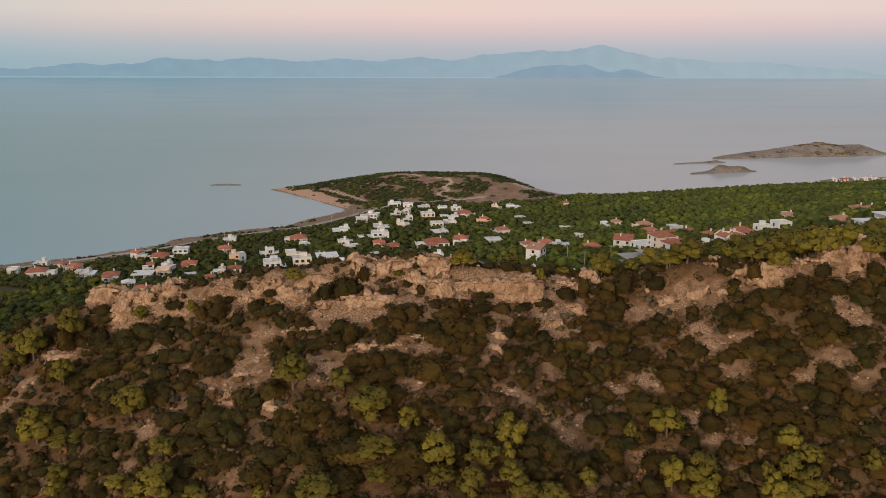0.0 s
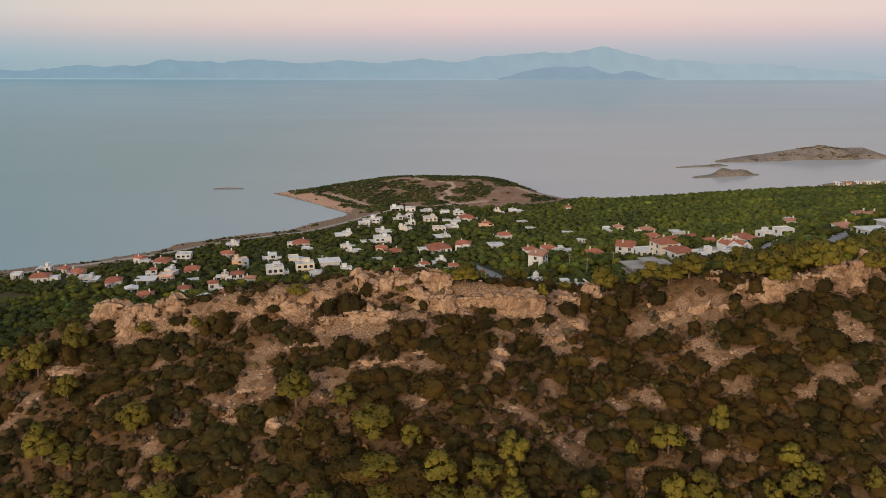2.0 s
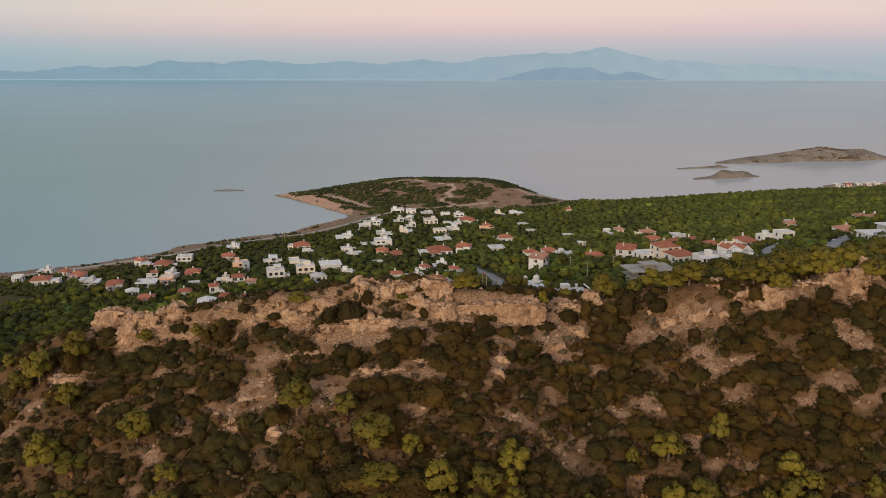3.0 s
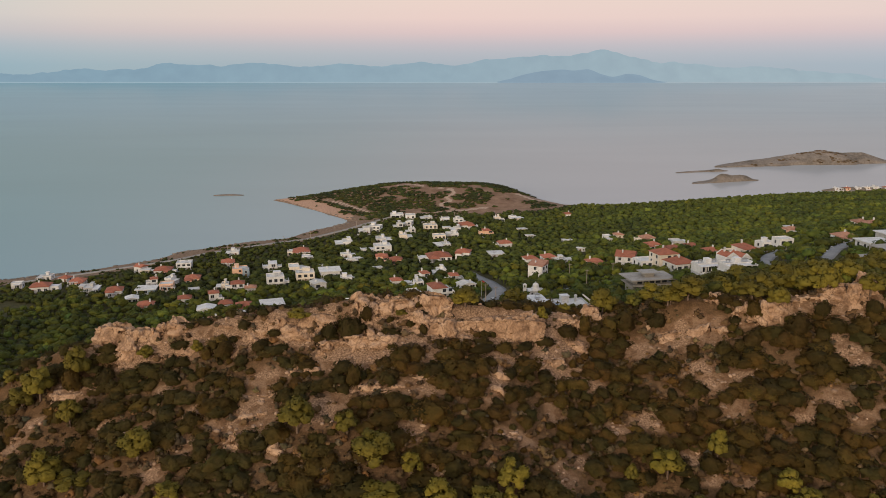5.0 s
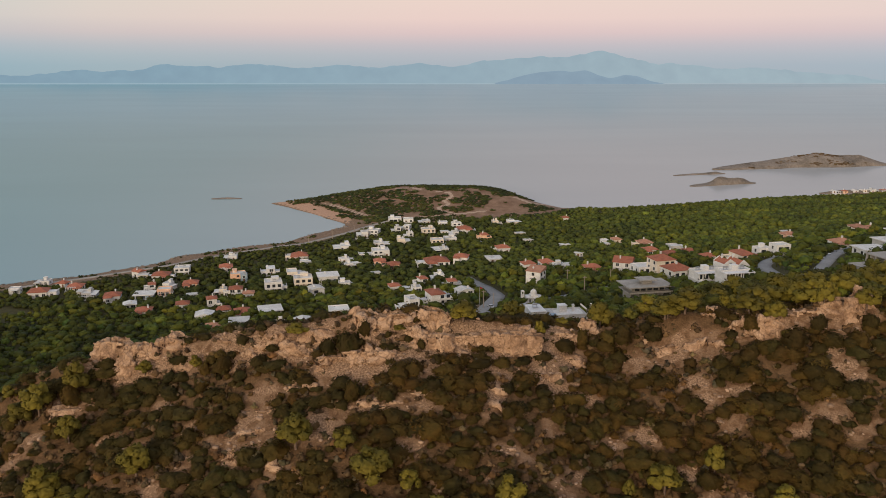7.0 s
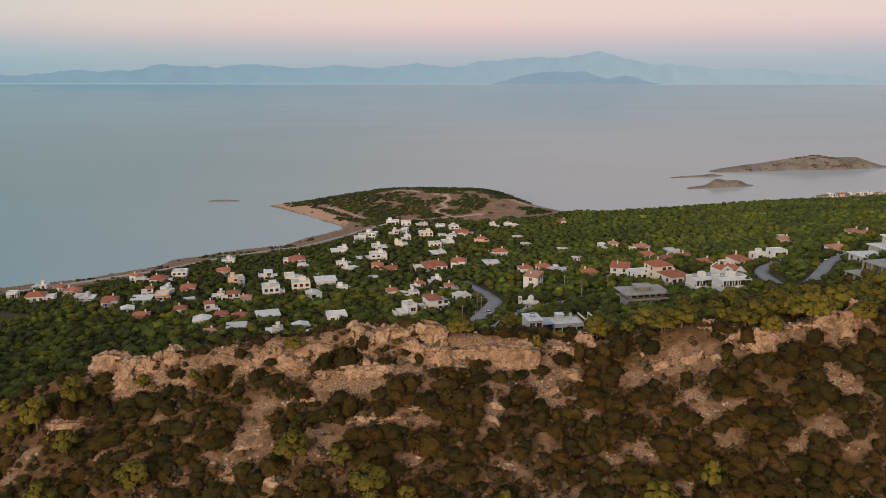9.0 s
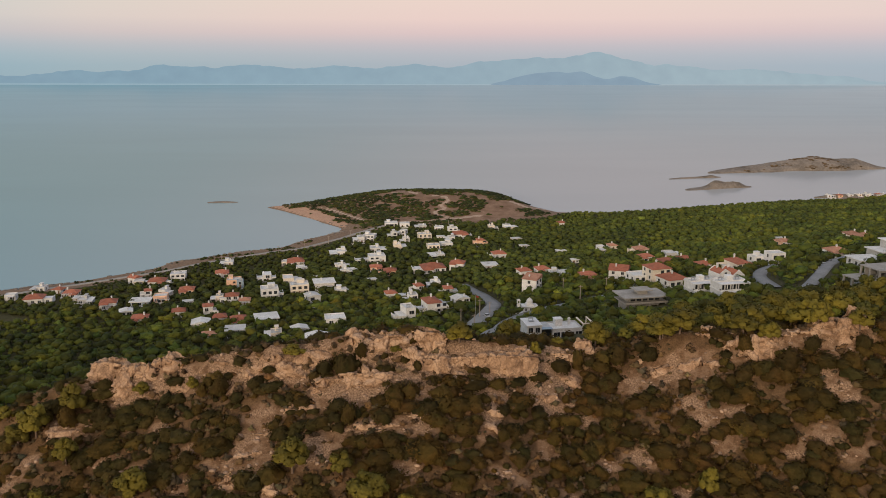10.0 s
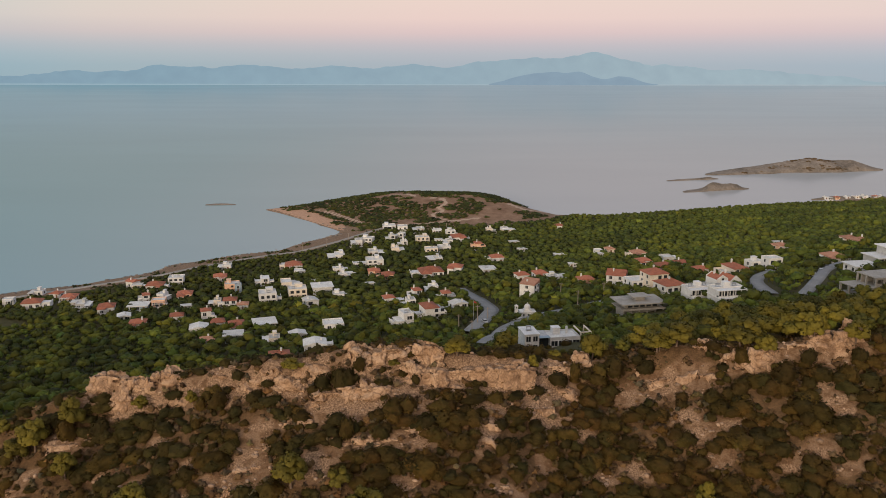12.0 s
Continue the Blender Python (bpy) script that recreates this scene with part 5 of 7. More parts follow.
CHIMNEY = boxes_mesh("chimney", [(-0.35, 0.35, -0.3, 0.3, -1.2, 1.0), (-0.45, 0.45, -0.4, 0.4, 1.0, 1.14), (-0.3, 0.3, -0.25, 0.25, 1.3, 1.42), (-0.3, -0.22, -0.25, -0.17, 1.14, 1.3), (0.22, 0.3, 0.17, 0.25, 1.14, 1.3)], M_WHITE)
TANK = boxes_mesh("water_heater", [(-0.8, 0.8, -0.25, 0.25, 0.9, 1.4), (-0.7, -0.62, -0.2, 0.2, 0, 0.9), (0.62, 0.7, -0.2, 0.2, 0, 0.9), (-0.9, 0.9, -1.2, -0.3, 0.2, 0.3)], M_METAL)


def add_window(thing, x, y, z, turn, wide=1.0, tall=1.0):
    wide, tall = wide * 1.35, tall * 1.2
    w = child("window", WINDOW, thing, Matrix.LocRotScale((x, y, z), Euler((0, 0, radians(turn))), (wide, 1, tall)))
    child("pane", PANE, w)


def hip_roof(w, d, z, rise, over):
    """A tiled hip roof with eaves of some thickness and raised ridge tiles."""
    a, b = w / 2 + over, d / 2 + over
    r = max(a - b, a * 0.12) if w >= d else 0.0
    ry = 0.0 if w >= d else max(b - a, b * 0.12)
    bm = bmesh.new()
    low = [bm.verts.new(c) for c in ((-a, -b, z), (a, -b, z), (a, b, z), (-a, b, z))]
    mid = [bm.verts.new((v.co.x, v.co.y, z + 0.18)) for v in low]
    t0, t1 = bm.verts.new((-r, -ry, z + 0.18 + rise)), bm.verts.new((r, ry, z + 0.18 + rise))
    bm.faces.new(low[::-1])
    for i in range(4):
        j = (i + 1) % 4
        bm.faces.new((low[i], low[j], mid[j], mid[i]))
    if w >= d:
        for q in ((mid[0], mid[1], t1, t0), (mid[1], mid[2], t1), (mid[2], mid[3], t0, t1), (mid[3], mid[0], t0)):
            bm.faces.new(q)
    else:
        for q in ((mid[0], mid[1], t0), (mid[1], mid[2], t1, t0), (mid[2], mid[3], t1), (mid[3], mid[0], t0, t1)):
            bm.faces.new(q)
    return bm


def gable_roof(w, d, z, rise, over, pent=False):
    a, b = w / 2 + over, d / 2 + over
    prof = [(-a, z), (a, z), (a, z + 0.18), (a if pent else 0, z + 0.18 + rise), (-a, z + 0.18)]
    if pent:
        prof = [(-a, z), (a, z), (a, z + 0.18 + rise), (-a, z + 0.18)]
    bm = bmesh.new()
    f = [bm.verts.new((x, -b, zz)) for x, zz in prof]
    g = [bm.verts.new((x, b, zz)) for x, zz in prof]
    bm.faces.new(f)
    bm.faces.new(g[::-1])
    for i in range(len(prof)):
        j = (i + 1) % len(prof)
        bm.faces.new((f[i], g[i], g[j], f[j]))
    return bm


WALLS = {"white": (M_WHITE, "white plastered"), "cream": (M_CREAM, "cream plastered"), "peach": (M_PEACH, "peach painted"), "grey": (M_GREY, "pale grey rendered"), "blue": (M_BLUE, "blue-grey painted")}
ROOFS = {"hip": (M_TILE, "red tiled hip roof"), "old": (M_OLDTILE, "faded tiled roof"), "gable": (M_TILE, "red tiled gable roof"), "flat": (M_SLAB, "flat roof with parapet"),
         "slab": (M_SLAB, "flat overhanging roof slab"), "grey": (M_SLAB, "pale grey gable roof"), "pent": (M_OLDTILE, "sloping tiled roof")}
house_rng = random.Random(5)


def house(x, y, w, d, h, roof="hip", wall="white", yaw=15.0, wing=0.0, balcony=False, z=None):
    """A house by its plan (metres), wall height, kind of roof and walls; wing: a lower annex on its right (left if below 0)."""
    rnd = house_rng
    ob = new("house")
    gz = float(height(x, y)) if z is None else z
    ob.matrix_world = pose(x, y, gz, 0, 0, yaw)
    wm, wl = WALLS[wall]
    rm, rl = ROOFS[roof]
    storeys = max(1, round(h / 2.75))
    sh = h / storeys
    body = [(-w / 2, w / 2, -d / 2, d / 2, -3.0, h)]
    balcony = balcony or (storeys >= 2 and w > 6.5 and roof not in ("slab",) and rnd.random() < 0.5)
    stepped = roof == "flat" and not balcony and storeys >= 2 and w > 8 and rnd.random() < 0.6
    pitched = roof in ("hip", "old", "gable")
    tower = pitched and storeys >= 2 and w > 6.5 and rnd.random() < 0.7
    porch_wing = pitched and storeys == 1 and w > 7 and rnd.random() < 0.75
    split = roof == "flat" and not balcony and not stepped and w > 6.3 and rnd.random() < 0.75
    cover = (0.0, w)
    skip = None
    m0, m1 = -w / 2, w / 2
    if split:
        # a lower block beside the main one, set forward, with glazed doors under an overhanging slab
        sgn, cut, hl = rnd.choice((-1, 1)), w * rnd.uniform(0.3, 0.46), max(2.3, h * rnd.uniform(0.58, 0.78))
        m0, m1 = (m0, m1 - cut) if sgn > 0 else (m0 + cut, m1)
        l0, l1 = (m1 + 0.004, w / 2) if sgn > 0 else (-w / 2, m0 - 0.004)
        skip = (l0, l1)
        yf, yk = -d / 2 - rnd.uniform(0.3, 1.6), d / 2 - rnd.uniform(0.3, 2.0)
        body = [(m0, m1, -d / 2, d / 2, -3.0, h)]
        child("low_block", boxes_mesh("low_block", [(l0, l1, yf, yk, -3.0, hl)], wm), ob)
        child("low_roof", boxes_mesh("low_roof", [(l0 + (0 if sgn > 0 else -0.4), l1 + (0.4 if sgn > 0 else 0), yf - rnd.uniform(0.6, 1.8), yk + 0.2, hl + 0.003, hl + 0.25)], rm), ob)
        child("glazed_door", boxes_mesh("glazed_door", [(l0 + 0.4, l1 - 0.4, yf - 0.05, yf - 0.003, 0.1, min(2.15, hl - 0.2))], M_GLASS), ob)
    if tower:
        # the tiled part stands over one side; the other side is a roof terrace behind a parapet
        sgn, cut = rnd.choice((-1, 1)), w * rnd.uniform(0.25, 0.42)
        hb = sh * (storeys - 1) + 0.1
        x0, x1 = (-w / 2, w / 2 - cut) if sgn > 0 else (-w / 2 + cut, w / 2)
        t0, t1 = (x1, w / 2) if sgn > 0 else (-w / 2, x0)
        body = [(-w / 2, w / 2, -d / 2, d / 2, -3.0, hb), (x0, x1, -d / 2 + 0.01, d / 2 - 0.01, hb, h), (t0, t1, -d / 2, -d / 2 + 0.2, hb, hb + 0.8), (t0, t1, d / 2 - 0.2, d / 2, hb, hb + 0.8),
                ((t1 - 0.2, t1) if sgn > 0 else (t0, t0 + 0.2)) + (-d / 2 + 0.2, d / 2 - 0.2, hb, hb + 0.8)]
        cover = ((x0 + x1) / 2, x1 - x0)
        child("terrace_floor", boxes_mesh("terrace_floor", [(t0 + 0.2, t1 - 0.2, -d / 2 + 0.2, d / 2 - 0.2, hb + 0.004, hb + 0.1)], M_SLAB), ob)
    if porch_wing:
        # a cross wing towards the slope under its own lower roof
        ww, out_ = w * rnd.uniform(0.36, 0.5), rnd.uniform(1.8, 3.0)
        wx = rnd.choice((-1, 1)) * (w / 2 - ww / 2 - 0.2)
        hw = h - 0.35
        skip = (wx - ww / 2, wx + ww / 2)
        child("front_wing", boxes_mesh("front_wing", [(wx - ww / 2, wx + ww / 2, -d / 2 - out_, -d / 2 - 0.003, -3.0, hw)], wm), ob)
        part("wing_roof", hip_roof(ww, out_ + d * 0.5, hw + 0.003, ww * 0.22, 0.35), rm, ob).matrix_local = pose(wx, -d / 2 - out_ + (out_ + d * 0.5) / 2, 0)
        add_window(ob, wx, -d / 2 - out_, min(1.55, sh * 0.55), 0, 1.3, 0.95)
    if roof == "flat" and not split and storeys == 1 and w > 6 and rnd.random() < 0.7:
        # a shaded veranda: thin slab on posts before glazed doors
        a, b = sorted((rnd.uniform(-0.5, -0.1) * w, rnd.uniform(0.15, 0.5) * w))
        yv = -d / 2 - rnd.uniform(1.8, 2.8)
        child("veranda_roof", boxes_mesh("veranda_roof", [(a, b, yv, -d / 2 - 0.003, h - 0.35, h - 0.15)], wm), ob)
        for xx in np.linspace(a + 0.2, b - 0.2, 3):
            child("veranda_post", boxes_mesh("veranda_post", [(xx - 0.12, xx + 0.12, yv + 0.05, yv + 0.3, -1.5, h - 0.352)], wm), ob)
        child("veranda_door", boxes_mesh("veranda_door", [(a + 0.5, b - 0.5, -d / 2 - 0.12, -d / 2 - 0.07, 0.1, 2.2)], M_GLASS), ob)
    if stepped:
        # a narrower top storey behind a terrace with a parapet
        tw = w * rnd.uniform(0.28, 0.42) * rnd.choice((-1, 1))
        hb = sh * (storeys - 1)
        x0, x1 = (-w / 2, w / 2 - tw) if tw > 0 else (-w / 2 - tw, w / 2)
        t0, t1 = (x1, w / 2) if tw > 0 else (-w / 2, x0)
        body = [(-w / 2, w / 2, -d / 2, d / 2, -3.0, hb), (x0, x1, -d / 2 + 0.01, d / 2 - 0.01, hb, h), (t0, t1, -d / 2, -d / 2 + 0.2, hb, hb + 0.85),
                ((t1 - 0.2, t1) if tw > 0 else (t0, t0 + 0.2)) + (-d / 2 + 0.2, d / 2, hb, hb + 0.85),
                (x0 - 0.25, x1 + 0.25, -d / 2 - 0.35, d / 2 + 0.2, h + 0.003, h + 0.28)]
        child("terrace_rail", boxes_mesh("terrace_rail", [(t0 + 0.3, t1 - 0.3, -d / 2 + 0.05, -d / 2 + 0.12, hb + 1.05, hb + 1.12)] + [(xx, xx + 0.07, -d / 2 + 0.05, -d / 2 + 0.12, hb + 0.85, hb + 1.05) for xx in np.linspace(t0 + 0.4, t1 - 0.5, 4)], M_METAL), ob)
    elif roof in ("flat",):
        p = 0.55
        body += [(m0, m1, -d / 2, -d / 2 + 0.22, h, h + p), (m0, m1, d / 2 - 0.22, d / 2, h, h + p),
                 (m0, m0 + 0.22, -d / 2 + 0.22, d / 2 - 0.22, h, h + p), (m1 - 0.22, m1, -d / 2 + 0.22, d / 2 - 0.22, h, h + p)]
    child("wall", boxes_mesh("wall", body, wm), ob)
    if roof in ("hip", "old"):
        part("roof", hip_roof(cover[1], d, h + 0.003, min(cover[1], d) * 0.22, 0.45), rm, ob).matrix_local = pose(cover[0], 0, 0)
    elif roof in ("gable", "grey"):
        part("roof", gable_roof(cover[1], d, h + 0.003, cover[1] * (0.2 if roof == "gable" else 0.13), 0.4), rm, ob).matrix_local = pose(cover[0], 0, 0)
    elif roof == "pent":
        part("roof", gable_roof(w, d, h + 0.003, w * 0.22, 0.3, True), rm, ob)
    elif roof == "slab":
        child("roof", boxes_mesh("roof", [(-w / 2 - 0.9, w / 2 + 0.9, -d / 2 - 1.1, d / 2 + 0.6, h + 0.003, h + 0.38)], rm), ob)
    elif not stepped:
        child("roof", boxes_mesh("roof", [(m0 + 0.22, m1 - 0.22, -d / 2 + 0.22, d / 2 - 0.22, h + 0.004, h + 0.12)], rm), ob)
        if rnd.random() < 0.6 and w > 6.5:
            pw, pd = (m1 - m0) * rnd.uniform(0.25, 0.42), d * rnd.uniform(0.3, 0.5)
            cx = (m0 + m1) / 2 + rnd.uniform(-0.25, 0.25) * (m1 - m0)
            child("stair_head", boxes_mesh("stair_head", [(cx - pw / 2, cx + pw / 2, d * 0.05, d * 0.05 + pd, h + 0.124, h + 1.9), (cx - pw / 2 - 0.2, cx + pw / 2 + 0.2, d * 0.05 - 0.2, d * 0.05 + pd + 0.2, h + 1.9, h + 2.05)], wm), ob)
    n = max(1, int(w / 3.2))
    door_at = rnd.randrange(n)
    for s in range(storeys):
        zc = s * sh + min(1.65, sh * 0.55)
        for i in range(n):
            xx = (i + 0.5) / n * w - w / 2
            if stepped and s == storeys - 1 and not x0 + 0.8 < xx < x1 - 0.8:
                continue
            if (balcony and s > 0) or (skip and skip[0] - 0.5 < xx < skip[1] + 0.5):
                continue
            if tower and s == storeys - 1 and not x0 + 0.7 < xx < x1 - 0.7:
                continue
            if s == 0 and i == door_at:
                child("door", DOOR, ob, pose(xx, -d / 2, 0.02))
            else:
                add_window(ob, xx, -d / 2, zc, 0, rnd.choice((1.0, 1.3, 1.7)), 1.05)
        for side in (-1, 1):
            if (stepped or tower) and s == storeys - 1:
                continue
            if split and side == sgn:
                continue
            for i in range(max(1, int(d / 4.2))):
                yy = (i + 0.5) / max(1, int(d / 4.2)) * d - d / 2
                add_window(ob, side * w / 2, yy, zc, 90 * side, 1.0, 0.95)
    if balcony:
        for s in range(1, storeys):
            a, b = (-w / 2 + 0.3, w / 2 - 0.3) if rnd.random() < 0.5 else rnd.choice(((-w / 2 + 0.2, w * 0.12), (-w * 0.12, w / 2 - 0.2)))
            yf = -d / 2 - 1.7
            child("balcony", boxes_mesh("balcony", [(a, b, yf, -d / 2 - 0.002, s * sh - 0.14, s * sh + 0.08), (a, b, yf, yf + 0.12, s * sh + 0.08, s * sh + 0.9), (a, a + 0.12, yf + 0.12, -d / 2 - 0.002, s * sh + 0.08, s * sh + 0.9),
                  (b - 0.12, b, yf + 0.12, -d / 2 - 0.002, s * sh + 0.08, s * sh + 0.9)], wm), ob)
            for xx in np.linspace(a + 0.25, b - 0.25, max(2, int((b - a) / 3))):
                child("balcony_post", boxes_mesh("balcony_post", [(xx - 0.13, xx + 0.13, yf, yf + 0.26, (s - 1) * sh - (1 if s == 1 else 0), s * sh - 0.14)], wm), ob)
            n_open = max(1, int((b - a) / 2.6))
            for i in range(n_open):
                child("balcony_door", boxes_mesh("balcony_door", [(a + (i + 0.22) * (b - a) / n_open, a + (i + 0.78) * (b - a) / n_open, -d / 2 - 0.14, -d / 2 + 0.02, s * sh + 0.1, s * sh + min(2.2, sh * 0.82))], M_GLASS), ob)
    if wing:
        ww, sgn = abs(wing), (1 if wing > 0 else -1)
        wx = sgn * (w / 2 + ww / 2)
        hh = sh * max(1, storeys - 1) * 0.95 if storeys > 1 else h * 0.8
        child("wing", boxes_mesh("wing", [(wx - ww / 2, wx + ww / 2, -d * 0.42, d * 0.36, -3.0, hh), (wx - ww / 2, wx + ww / 2, -d * 0.42, -d * 0.42 + 0.2, hh, hh + 0.7),
                                         (wx + sgn * ww / 2 - 0.1, wx + sgn * ww / 2 + 0.1, -d * 0.42 + 0.2, d * 0.36, hh, hh + 0.7)], wm), ob)
        for i in range(max(1, int(ww / 3.2))):
            add_window(ob, wx - ww / 2 + (i + 0.5) * ww / max(1, int(ww / 3.2)), -d * 0.42, min(1.6, hh * 0.55), 0, 1.2, 1.0)
    if rnd.random() < 0.65:
        # a paved terrace before the house, with a low white wall
        tw, td, tx0 = w * rnd.uniform(0.7, 1.25), rnd.uniform(2.5, 4.5), rnd.uniform(-0.2, 0.2) * w
        yb = -d / 2 - (1.72 if balcony else 3.6 if split else 0.004)
        child("terrace", boxes_mesh("terrace", [(tx0 - tw / 2, tx0 + tw / 2, yb - td, yb, -3.0, 0.25), (tx0 - tw / 2, tx0 + tw / 2, yb - td, yb - td + 0.2, 0.25, 0.95),
                                               (tx0 - tw / 2, tx0 - tw / 2 + 0.2, yb - td + 0.2, yb, 0.25, 0.95)], wm if wall == "white" else M_WHITE), ob)
        if rnd.random() < 0.4:
            n_p = 3
            pergola = child("pergola", boxes_mesh("pergola", [(tx0 - tw * 0.4 + i * tw * 0.4 - 0.1, tx0 - tw * 0.4 + i * tw * 0.4 + 0.1, yb - td + 0.3, yb - td + 0.5, 0.25, 2.7) for i in range(n_p)]
                  + [(tx0 - tw * 0.45, tx0 + tw * 0.45, yb - td + 0.25, yb - td + 0.55, 2.7, 2.85)], M_WHITE), ob)
            slat = boxes_mesh("slat", [(-0.06, 0.06, yb - td + 0.1, yb, 2.85, 2.95)], M_WHITE)
            for i in range(7):
                child("slat", slat, pergola, pose(tx0 - tw * 0.42 + i * tw * 0.14, 0, 0))
    if roof in ("hip", "old", "gable", "grey") and not wing and w > 7 and rnd.random() < 0.6:
        sgn, ww, hh = rnd.choice((-1, 1)), w * rnd.uniform(0.3, 0.5), min(h * rnd.uniform(0.55, 0.8), 3.4)
        wx, y0 = sgn * (w / 2 + ww / 2 + 0.004), d * rnd.uniform(-0.45, -0.1)
        child("annex", boxes_mesh("annex", [(wx - ww / 2, wx + ww / 2, y0, y0 + d * 0.6, -3.0, hh), (wx - ww / 2, wx + ww / 2, y0, y0 + 0.2, hh, hh + 0.6), (wx + sgn * ww / 2 - 0.1, wx + sgn * ww / 2 + 0.1, y0 + 0.2, y0 + d * 0.6, hh, hh + 0.6)], wm), ob)
        add_window(ob, wx, y0, min(1.6, hh * 0.55), 0, 1.1, 0.95)
    top = h + (min(w, d) * 0.18 if roof in ("hip", "old", "gable") else 0.4)
    for i in range(1 if roof in ("hip", "old", "gable", "pent") else rnd.randrange(2)):
        child("chimney", CHIMNEY, ob, pose((m0 + m1) / 2 + cover[0] + rnd.uniform(-0.3, 0.3) * min(cover[1], m1 - m0), rnd.uniform(-0.1, 0.2) * d, top, 0, 0, 0))
    if roof in ("flat", "slab") and not stepped and rnd.random() < 0.45:
        child("water_heater", TANK, ob, pose((m0 + m1) / 2 + rnd.uniform(-0.25, 0.25) * (m1 - m0), -0.15 * d, h + 0.125 if roof == "flat" else h + 0.384))
    size = {1: "single-storey", 2: "two-storey", 3: "three-storey"}.get(storeys, "tall")
    return tagged(ob, f"{wl} {size} house with {rl}", "house", "houses of the village")


def terraced_block(x, y, yaw, w, storeys=2):
    """White terraced flats: each storey steps back behind a deep balcony with piers and a solid parapet."""
    ob = new("terraced_flats")
    ob.matrix_world = pose(x, y, float(height(x, y)), 0, 0, yaw)
    sh, d = 2.75, 9.5
    for s in range(storeys):
        y0, z0 = -d / 2 + s * 1.5, s * sh
        child("wall", boxes_mesh("wall", [(-w / 2, w / 2, y0 + 1.7, d / 2, z0 - (4 if s == 0 else 0), z0 + sh)], M_WHITE), ob)
        child("slab", boxes_mesh("slab", [(-w / 2 - 0.25, w / 2 + 0.25, y0 - 0.15, d / 2 + 0.2, z0 + sh - 0.003, z0 + sh + 0.22)], M_WHITE), ob)
        child("balcony", boxes_mesh("balcony", [(-w / 2, w / 2, y0, y0 + 0.14, z0 + 0.2, z0 + 0.8), (-w / 2, w / 2, y0, y0 + 1.695, z0 - (4 if s == 0 else 0), z0 + 0.2)], M_WHITE), ob)
        n = max(3, int(w / 2.4))
        for i in range(n + 1):
            xx = -w / 2 + 0.15 + i * (w - 0.3) / n
            child("pier", boxes_mesh("pier", [(xx - 0.15, xx + 0.15, y0, y0 + 1.69 if i in (0, n) else y0 + 0.3, z0 + 0.95 if i not in (0, n) else z0 + 0.96, z0 + sh - 0.004)], M_WHITE), ob)
        for i in range(n):
            xx = -w / 2 + (i + 0.5) * w / n
            child("balcony_door", boxes_mesh("balcony_door", [(xx - 0.85, xx + 0.85, y0 + 1.60, y0 + 1.72, z0 + 0.22, z0 + 2.4)], M_GLASS), ob)
    top = storeys * sh + 0.22
    child("parapet", boxes_mesh("parapet", [(-w / 2, w / 2, 0, 0.2, top, top + 0.5), (-w / 2, -w / 2 + 0.2, 0.2, d / 2, top, top + 0.5), (w / 2 - 0.2, w / 2, 0.2, d / 2, top, top + 0.5), (-w / 2 + 0.2, w / 2 - 0.2, d / 2 - 0.2, d / 2, top, top + 0.5)], M_WHITE), ob)
    child("roof", boxes_mesh("roof", [(-w / 2 + 0.2, w / 2 - 0.2, 0.2, d / 2 - 0.2, top - 0.05, top + 0.1)], M_SLAB), ob)
    child("stair_head", boxes_mesh("stair_head", [(-w * 0.1, w * 0.12, 1.2, 3.6, top + 0.1, top + 1.9)], M_WHITE), ob)
    for k in (-0.3, 0.28):
        child("water_heater", TANK, ob, pose(k * w, 2.0, top + 0.1))
    return tagged(ob, "white terraced block of flats with deep balconies", "building", "terraced flats")


